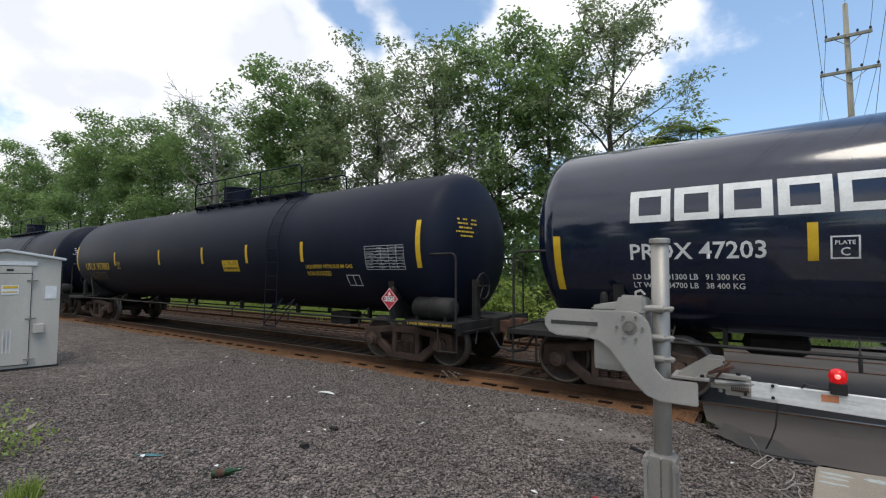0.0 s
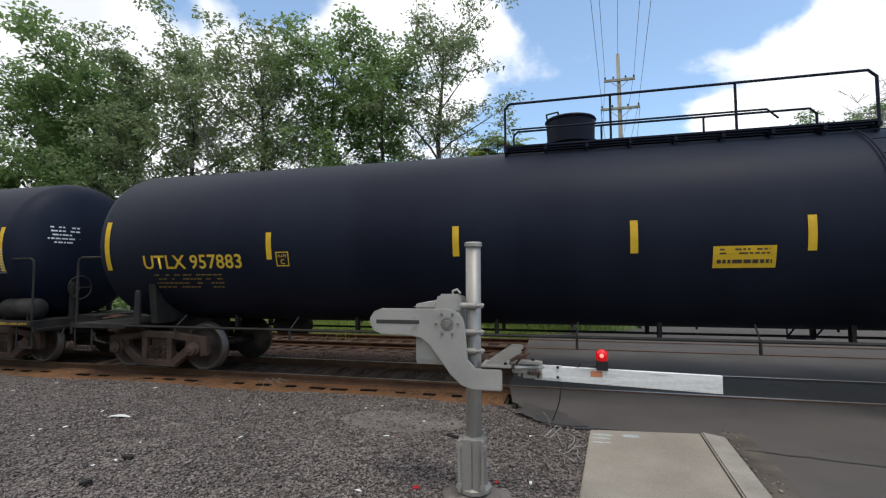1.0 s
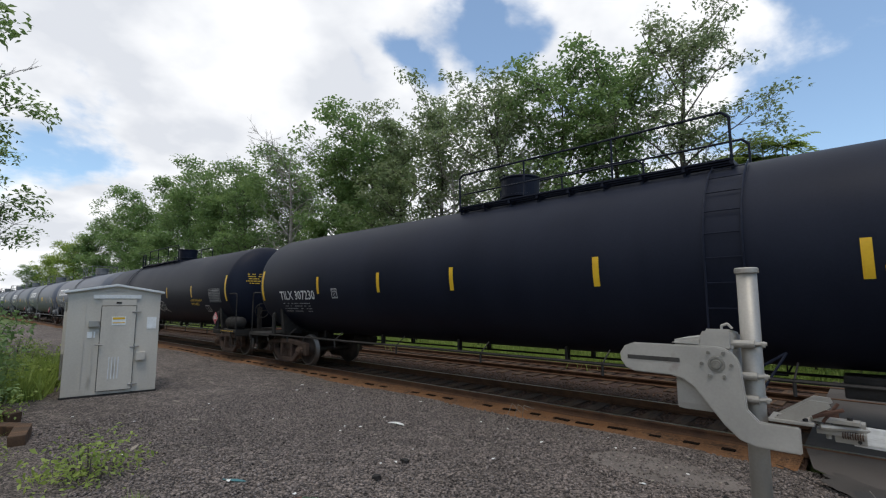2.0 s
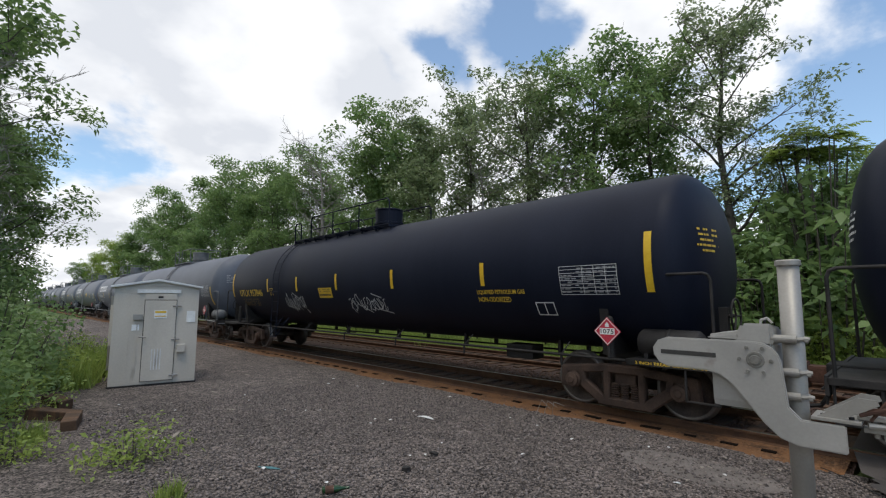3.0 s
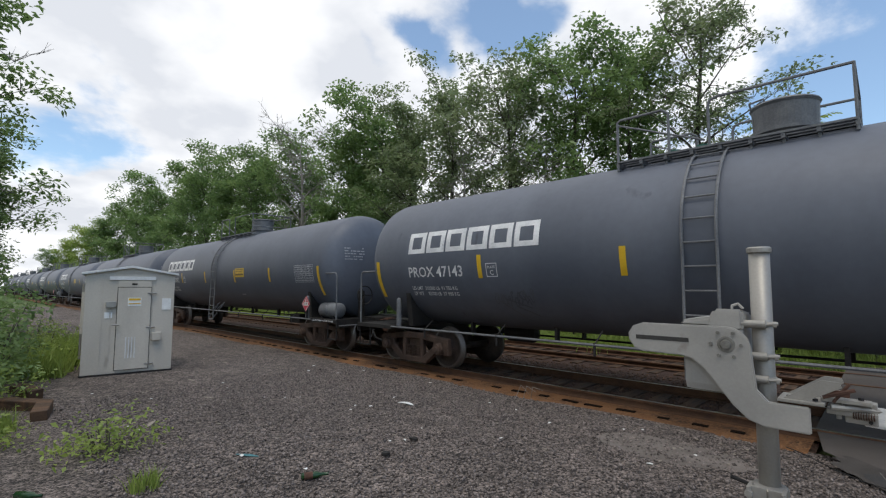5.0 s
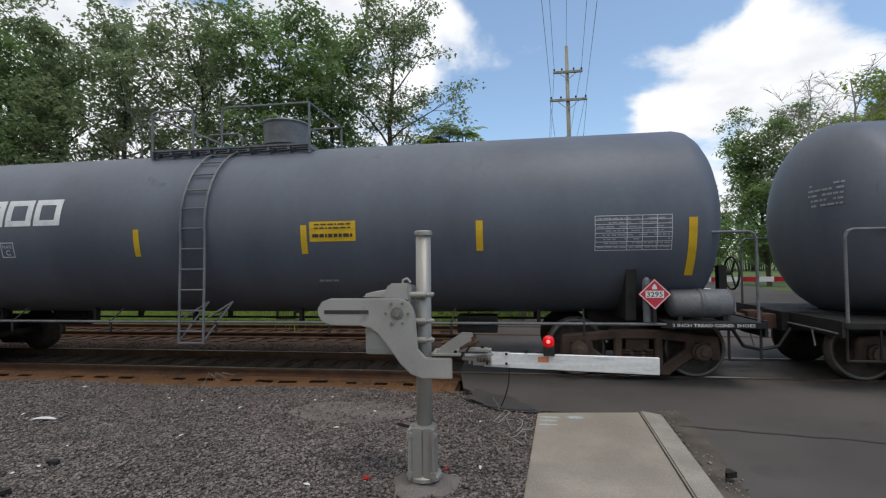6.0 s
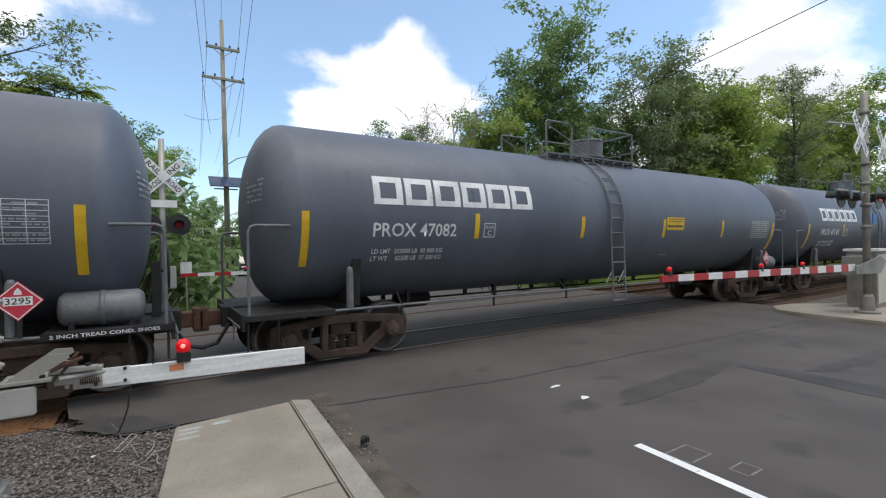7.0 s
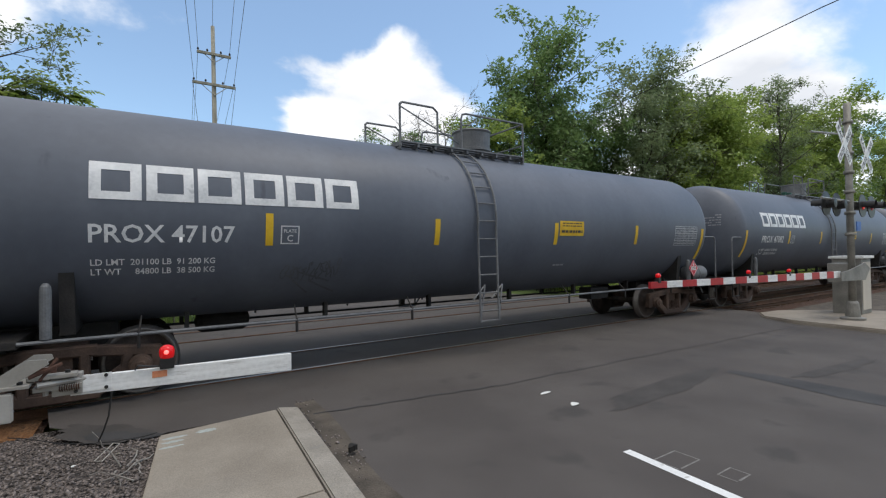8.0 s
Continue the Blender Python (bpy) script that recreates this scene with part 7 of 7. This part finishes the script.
def shrub(seed, w, d, h, per, size, leaf, label, name="bush"):
    """Low growth: leaf clumps on thin stems that rise from the ground."""
    rng = np.random.default_rng(seed)
    rnd = random.Random(seed)
    t = thing(name, label, "bush")
    bm = bmesh.new()
    cs, rs = [], []
    for k in range(int(10 + w * d * 5)):
        x, y = rnd.uniform(-w / 2, w / 2), rnd.uniform(-d / 2, d / 2)
        e = 1 - 0.55 * ((2 * x / w) ** 2 + (2 * y / d) ** 2) / 2
        z = h * rnd.uniform(0.25, 1.0) * e
        limb(bm, [(x * 0.7, y * 0.7, -0.1), (x * 0.85, y * 0.85, z * 0.5), (x, y, z)], 0.018, 0.006, 4)
        for q in range(2):
            cs.append(np.array((x + rnd.uniform(-0.2, 0.2), y + rnd.uniform(-0.2, 0.2), z * (1 - 0.4 * q)))); rs.append(rnd.uniform(0.25, 0.5))
    part("stems", bm, M_BARK, t)
    v, f = leaf_cloud(rng, cs, rs, per, size)
    child("foliage", mesh_from_arrays("foliage", v, f, leaf), t)
    return t


def frond_sapling(seed):
    """Several thin stems, each topped by a rosette of long fronds with paired leaflets."""
    rng = np.random.default_rng(seed)
    t = thing("sapling", "young leafy sapling with long drooping fronds", "tree")
    bm = bmesh.new()
    vs, fs = [], []
    for k in range(15):
        x, y, z = rng.uniform(-1.1, 0.8), rng.uniform(-0.8, 0.8), rng.uniform(6.9, 7.9)
        limb(bm, [(x * 0.3, y * 0.3, -0.3), (x * 0.6, y * 0.6, z * 0.5), (x, y, z)], 0.05, 0.02, 5)
        for j in range(13):
            az, rise, ln = rng.uniform(0, 6.28), rng.uniform(0.1, 1.1), rng.uniform(0.55, 0.9)
            d = np.array((math.cos(az), math.sin(az), 0.0)); side = np.array((-d[1], d[0], 0.0))
            stem = [np.array((x, y, z)) + d * ln * f + np.array((0, 0, ln * (rise * f - 0.75 * f * f))) for f in np.linspace(0, 1, 10)]
            limb(bm, [tuple(p) for p in stem[::3]], 0.010, 0.004, 3)
            for i in range(2, 10):
                for q in (-1, 1):
                    p = stem[i]
                    u = side * q * 0.85 + d * 0.45 + np.array((0, 0, -0.25 + rng.normal(0, 0.12)))
                    h = 0.26 * (1.1 - 0.05 * i)
                    m = d * 0.045
                    base = len(vs)
                    vs += [p, p + u * h * 0.45 + m, p + u * h, p + u * h * 0.45 - m]
                    fs.append((base, base + 1, base + 2, base + 3))
    part("trunk", bm, M_BARK, t)
    child("crown", mesh_from_arrays("crown", np.array(vs), np.array(fs), M_LEAF3), t)
    return t


def tree_line():
    a = tree(1, 15.0, 3.6, 0.32, 31, 0.23, M_LEAF, clump=0.72, label="tall leafy tree with sky between its limbs"); a.matrix_basis = pose(-10.7, 20.3, -0.2, 0, 0, 20)
    b = tree(2, 15.6, 3.4, 0.30, 30, 0.22, M_LEAF2, clump=0.72, label="tall thin-leaved tree with an open crown"); b.matrix_basis = pose(-14.6, 20.0, -0.2)
    c = tree(3, 15.0, 3.0, 0.32, 20, 0.15, M_LEAF2, clump=0.55, twigs=3, fine=True, label="sparse half-bare tree with dark twigs"); c.matrix_basis = pose(-4.9, 20.0, -0.2)
    d = tree(4, 13.0, 3.0, 0.25, 0, 0.3, M_LEAF, M_GREYWOOD, label="bare grey dead tree", name="dead_tree"); d.matrix_basis = pose(-35.6, 20.0, -0.2) @ Matrix.Scale(1.36, 4)
    e = tree(5, 13.0, 3.9, 0.12, 38, 0.24, M_LEAF, clump=0.9, label="dense broad-crowned leafy tree"); e.matrix_basis = pose(-27.2, 21.0, -0.2) @ Matrix.Scale(1.30, 4)
    g = tree(6, 11.0, 3.6, 0.10, 38, 0.22, M_LEAF3, clump=0.9, label="leafy tree with sunlight put into its bright leaf colour"); g.matrix_basis = pose(37.0, 21.0, -0.2) @ Matrix.Scale(1.34, 4)

    def to(src, h0, x, y, turn, h):
        put(src, x, y, turn, h / h0)

    A, B, C, E, G, D = (a, 15.0), (b, 15.6), (c, 15.0), (e, 16.9), (g, 14.74), (d, 17.68)
    for src, x, y, turn, h in (
            (A, -8.3, 20.6, 140, 14.3), (B, -19.2, 20.4, 70, 16.0), (B, -22.5, 20.5, 200, 16.0),
            (E, -31.0, 22.5, 130, 16.0), (E, -41.0, 22.0, 40, 17.0), (A, -47.4, 21.0, 300, 17.5), (E, -53.0, 22.0, 210, 17.8),
            (E, -61.5, 21.0, 80, 20.0), (A, -71.0, 22.0, 180, 19.5), (E, -83.0, 21.0, 10, 20.5), (E, -98.0, 22.0, 100, 19.5), (E, -116.0, 21.5, 250, 19.5), (G, -137.0, 21.0, 30, 18.5), (G, -165.0, 21.0, 130, 17.0), (E, -200.0, 20.0, 50, 15.0),
            (D, -17.0, 19.0, 90, 11.0), (D, -11.8, 19.0, 200, 10.4), (D, 13.4, 20.5, 40, 10.8), (D, 11.8, 20.0, 170, 10.0),
            (A, 23.4, 22.5, 60, 18.6), (A, 20.0, 22.0, 200, 14.5), (G, 17.4, 22.0, 330, 11.0), (E, 24.5, 22.5, 120, 12.5), (B, 31.0, 20.5, 250, 17.2), (B, 35.2, 21.0, 0, 17.6), (E, 31.5, 23.5, 60, 12.5),
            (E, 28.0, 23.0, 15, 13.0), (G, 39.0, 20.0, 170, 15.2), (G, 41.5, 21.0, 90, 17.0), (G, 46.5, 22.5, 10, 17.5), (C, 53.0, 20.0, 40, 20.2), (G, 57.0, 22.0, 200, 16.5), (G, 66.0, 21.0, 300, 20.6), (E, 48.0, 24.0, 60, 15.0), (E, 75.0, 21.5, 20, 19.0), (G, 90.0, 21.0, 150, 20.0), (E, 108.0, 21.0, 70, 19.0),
            (E, -2.0, 42.0, 30, 12.2), (A, -5.5, 35.0, 120, 9.5), (G, 0.5, 50.0, 60, 12.5), (E, 18.8, 37.0, 90, 13.4), (G, 25.5, 39.0, 20, 13.8), (E, 30.5, 40.0, 150, 13.0), (E, 9.0, 95.0, 200, 12.5), (G, 16.0, 92.0, 20, 11.5), (E, 23.0, 96.0, 80, 12.5), (E, 30.0, 90.0, 180, 12.5), (E, 38.0, 92.0, 280, 13.0), (A, 3.0, 75.0, 10, 11.0), (G, -3.0, 62.0, 10, 12.0)):
        to(*src, x, y, turn, h)
    # unseen trees added behind the lot; they cut low sky from the tank flanks
    far = tree(51, 13.0, 4.6, 0.08, 13, 0.55, M_LEAF, clump=1.2, label="unseen leafy tree added behind the lot to block low sky"); far.matrix_basis = pose(-34.0, -24.0, -0.2)
    for i, (x, y) in enumerate(((-26, -27), (-18, -23), (-11, -26), (-4, -29), (13, -40), (22, -30), (30, -26), (38, -28), (47, -25), (-43, -20), (3, -42))):
        put(far, x, y, 47 * i, 0.9 + 0.09 * (i % 4))
    # understorey
    s1 = shrub(21, 5.0, 2.4, 3.6, 50, 0.21, M_LEAF, "dense green undergrowth below the trees"); s1.matrix_basis = pose(-4.4, 18.8, -0.2)
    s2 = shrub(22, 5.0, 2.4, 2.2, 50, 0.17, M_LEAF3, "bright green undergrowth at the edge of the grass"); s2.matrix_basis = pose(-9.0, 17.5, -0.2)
    rnd = random.Random(8)
    x = -13.0
    while x > -120:
        put(rnd.choice((s1, s1, s2)), x, rnd.uniform(17.6, 19.5), rnd.uniform(0, 360), rnd.uniform(0.8, 1.3))
        x -= rnd.uniform(2.6, 4.2) * (1 if x > -50 else 2)
    x = 19.0
    while x < 110:
        put(rnd.choice((s1, s2)), x, rnd.uniform(17.0, 19.5), rnd.uniform(0, 360), rnd.uniform(1.0, 1.7))
        x += rnd.uniform(2.6, 4.2) * (1 if x < 50 else 2)
    put(s1, -7.5, 21.5, 40, 1.4); put(s1, -10.5, 25.5, 10, 2.0); put(s1, -4.5, 25.5, 70, 1.9); put(s1, -15.5, 25.0, 170, 2.0); put(s1, -21.0, 24.5, 250, 2.0); put(s1, 0.0, 30.0, 250, 1.6);
    for xx, yy, ss in ((2, 85, 2.6), (9, 88, 2.8), (16, 86, 2.8), (23, 88, 2.9), (31, 86, 3.0), (40, 84, 3.2), (-4, 70, 2.6), (-2, 58, 2.0), (50, 82, 3.2)):
        put(s1, xx, yy, xx * 37, ss)
    put(s1, -2.5, 18.9, 140, 1.75); put(s1, -1.6, 20.6, 20, 1.7); put(e, -2.6, 22.0, 65, 7.6 / 16.9); put(e, -2.4, 24.5, 200, 7.2 / 16.9); put(s1, -3.2, 19.0, 60, 1.25); put(s1, -1.8, 22.5, 100, 1.0); put(s2, -1.6, 18.0, 80, 0.8)
    # leafy sapling that tops the train beside the road
    k = frond_sapling(9); k.matrix_basis = pose(-2.35, 20.0, -0.2)
    # west side of the lot
    w = tree(31, 12.5, 3.3, 0.04, 62, 0.18, M_LEAF, clump=0.85, label="leafy tree overhanging the gravel lot"); w.matrix_basis = pose(-15.8, -3.3, -0.2)
    put(w, -20.0, -1.2, 110, 0.9); put(d, -14.6, -0.8, 30, 0.50); put(w, -26.0, -0.6, 200, 0.8)
    s3 = shrub(41, 3.0, 2.2, 2.3, 210, 0.085, M_LEAF, "dense green bush at the edge of the lot"); s3.matrix_basis = pose(-9.4, -1.15, -0.12)
    put(s3, -12.0, -0.75, 70, 1.15, -0.12); put(s3, -7.2, -1.6, 160, 0.85, -0.12); put(s3, -15.5, -0.5, 220, 1.3, -0.12)
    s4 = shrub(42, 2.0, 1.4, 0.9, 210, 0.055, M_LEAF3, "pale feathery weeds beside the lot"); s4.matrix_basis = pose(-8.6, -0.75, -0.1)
    put(s4, -10.6, -0.15, 50, 0.9, -0.1); put(s4, -14.6, 1.0, 130, 1.0, -0.1); put(s4, -17.5, 1.4, 130, 1.2, -0.1)
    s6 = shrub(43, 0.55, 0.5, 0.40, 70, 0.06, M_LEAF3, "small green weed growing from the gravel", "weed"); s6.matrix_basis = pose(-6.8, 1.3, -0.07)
    put(s6, -7.9, 0.15, 80, 0.9, -0.07)


tree_line()


def small_ground_cover():
    litter()
    stones("loose_stones", 34000, (-10.0, 0.6, 1.0, 7.05), 0.010, 0.027, 3, lot_z, M_STONE, "loose grey crushed stones", lambda x, y: x < along_road(0.27, y, 5.9))
    stones("ballast_stones", 9000, (-16.0, -0.9, 7.0, 11.2), 0.018, 0.040, 4, bed_z, M_BEDSTONE, "rust-brown ballast stones")
    stones("kerb_grit", 1100, (1.72, 2.3, 0.0, 6.3), 0.006, 0.022, 5, lambda x, y: road_z(y), M_STONE, "grit and small stones along the kerb", lambda x, y: along_road(1.80, y, 5.94) < x < along_road(1.80, y, 5.94) + 0.30 * abs(math.sin(3.1 * y) * 0.4 + 0.6))
    for k, (x, y, ln, turn) in enumerate(((-11.15, 0.86, 1.0, 12), (-10.0, 0.72, 0.8, 40), (-9.3, 0.90, 0.7, -10))):
        bm = bmesh.new()
        box(bm, -ln / 2, ln / 2, -0.10, 0.10, -0.05, 0.13, 0.02)
        for v in bm.verts:
            v.co += Vector((0, 0.03 * noise.noise(v.co * 3), 0.03 * noise.noise(v.co * 4)))
        ob = tagged(new("old_tie_piece", mesh_of(bm, "old_tie_piece", M_TIE)), "rotting dark piece of a wooden tie among weeds", "timber")
        ob.matrix_basis = pose(x, y, -0.04, 0, 0, turn)
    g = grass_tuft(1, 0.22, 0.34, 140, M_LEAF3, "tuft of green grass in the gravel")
    g.matrix_basis = pose(-5.25, 1.25, -0.06) @ Matrix.Scale(0.6, 4)
    rnd = random.Random(3)
    for x, y, s in ((-8.6, 0.4, 0.9), (-12.9, 1.3, 1.6), (-13.6, 1.5, 1.8), (-14.6, 1.9, 1.9), (-15.8, 2.0, 2.0), (-13.3, 0.9, 1.8), (-17.0, 2.2, 2.0)):
        copy_thing(g, pose(x, y, -0.06, 0, 0, rnd.uniform(0, 360)) @ Matrix.Scale(s / 0.6, 4))
    # long grass between the far track and the trees
    h = grass_tuft(2, 1.6, 0.55, 700, M_LEAF3, "tall bright grass beyond the far track", "grass_patch")
    h.matrix_basis = pose(-6.0, 15.6, -0.22)
    x = -40.0
    while x < 60:
        if not (-1.5 < x < 18):
            for y in (15.2, 16.6):
                copy_thing(h, pose(x + rnd.uniform(-0.5, 0.5), y + rnd.uniform(-0.4, 0.4), -0.22, 0, 0, rnd.uniform(0, 360)))
        elif x < 1.6:
            copy_thing(h, pose(x, 17.2, -0.22, 0, 0, rnd.uniform(0, 360)))
        x += 2.4


small_ground_cover()


# ================= ties =================
def lay_ties():
    bm = bmesh.new()
    box(bm, -0.115, 0.115, -1.30, 1.30, -0.30, -0.142, 0.012)
    tie = mesh_of(bm, "tie", M_TIE)
    rnd = random.Random(12)
    far = []
    for tr, yc in zip(tracks, (Y_TRACK, Y_TRACK2)):
        x = -90.0
        while x < 60.0:
            if not -1.0 < x < 15.7:
                if -38 < x < 34:
                    ob = child("tie", tie, tr, (x + rnd.uniform(-0.03, 0.03), yc + rnd.uniform(-0.05, 0.05), rnd.uniform(-0.006, 0.003)))
                    ob.rotation_euler = (0, 0, rnd.uniform(-0.03, 0.03))
                else:
                    far.append((x, yc))
            x += 0.52
    # dark blocks along the shoulder; the shade in the tie gaps is their colour
    bm = bmesh.new()
    box(bm, -0.135, 0.135, -0.045, 0.045, -0.16, -0.110, 0.008)
    end = mesh_of(bm, "tie_end", M_GAPSHADE)
    x = -24.0
    while x < -1.2:
        if rnd.random() < 0.88:
            ob = child("tie_end", end, tracks[0], (x + rnd.uniform(-0.05, 0.05), 7.42 + rnd.uniform(-0.03, 0.03), rnd.uniform(-0.008, 0.004)))
            ob.rotation_euler = (0, 0, rnd.uniform(-0.12, 0.12))
            ob.scale = (rnd.uniform(0.6, 1.15), 1, 1)
        x += 0.52
    bm = bmesh.new()
    for x, yc in far:
        box(bm, x - 0.115, x + 0.115, yc - 1.3, yc + 1.3, -0.30, -0.142)
    t = part("far_ties", bm, M_TIE, tracks[0])
    tagged(t, "rows of wooden ties", kind="stuff")


lay_ties()


# ================= motion of the train =================
def motions():
    for car, x0 in train:
        walk(car, [(t, pose(x0 + s, Y_TRACK, 0)) for t, s in TRAIN_ROWS])
    step = 1 / 30
    for w, a in wheelsets:
        walk(w, [(k * step, pose(a, 0, WHEEL_R, 0, math.degrees(TRAIN_SPEED * k * step / WHEEL_R), 0)) for k in range(241)])


motions()
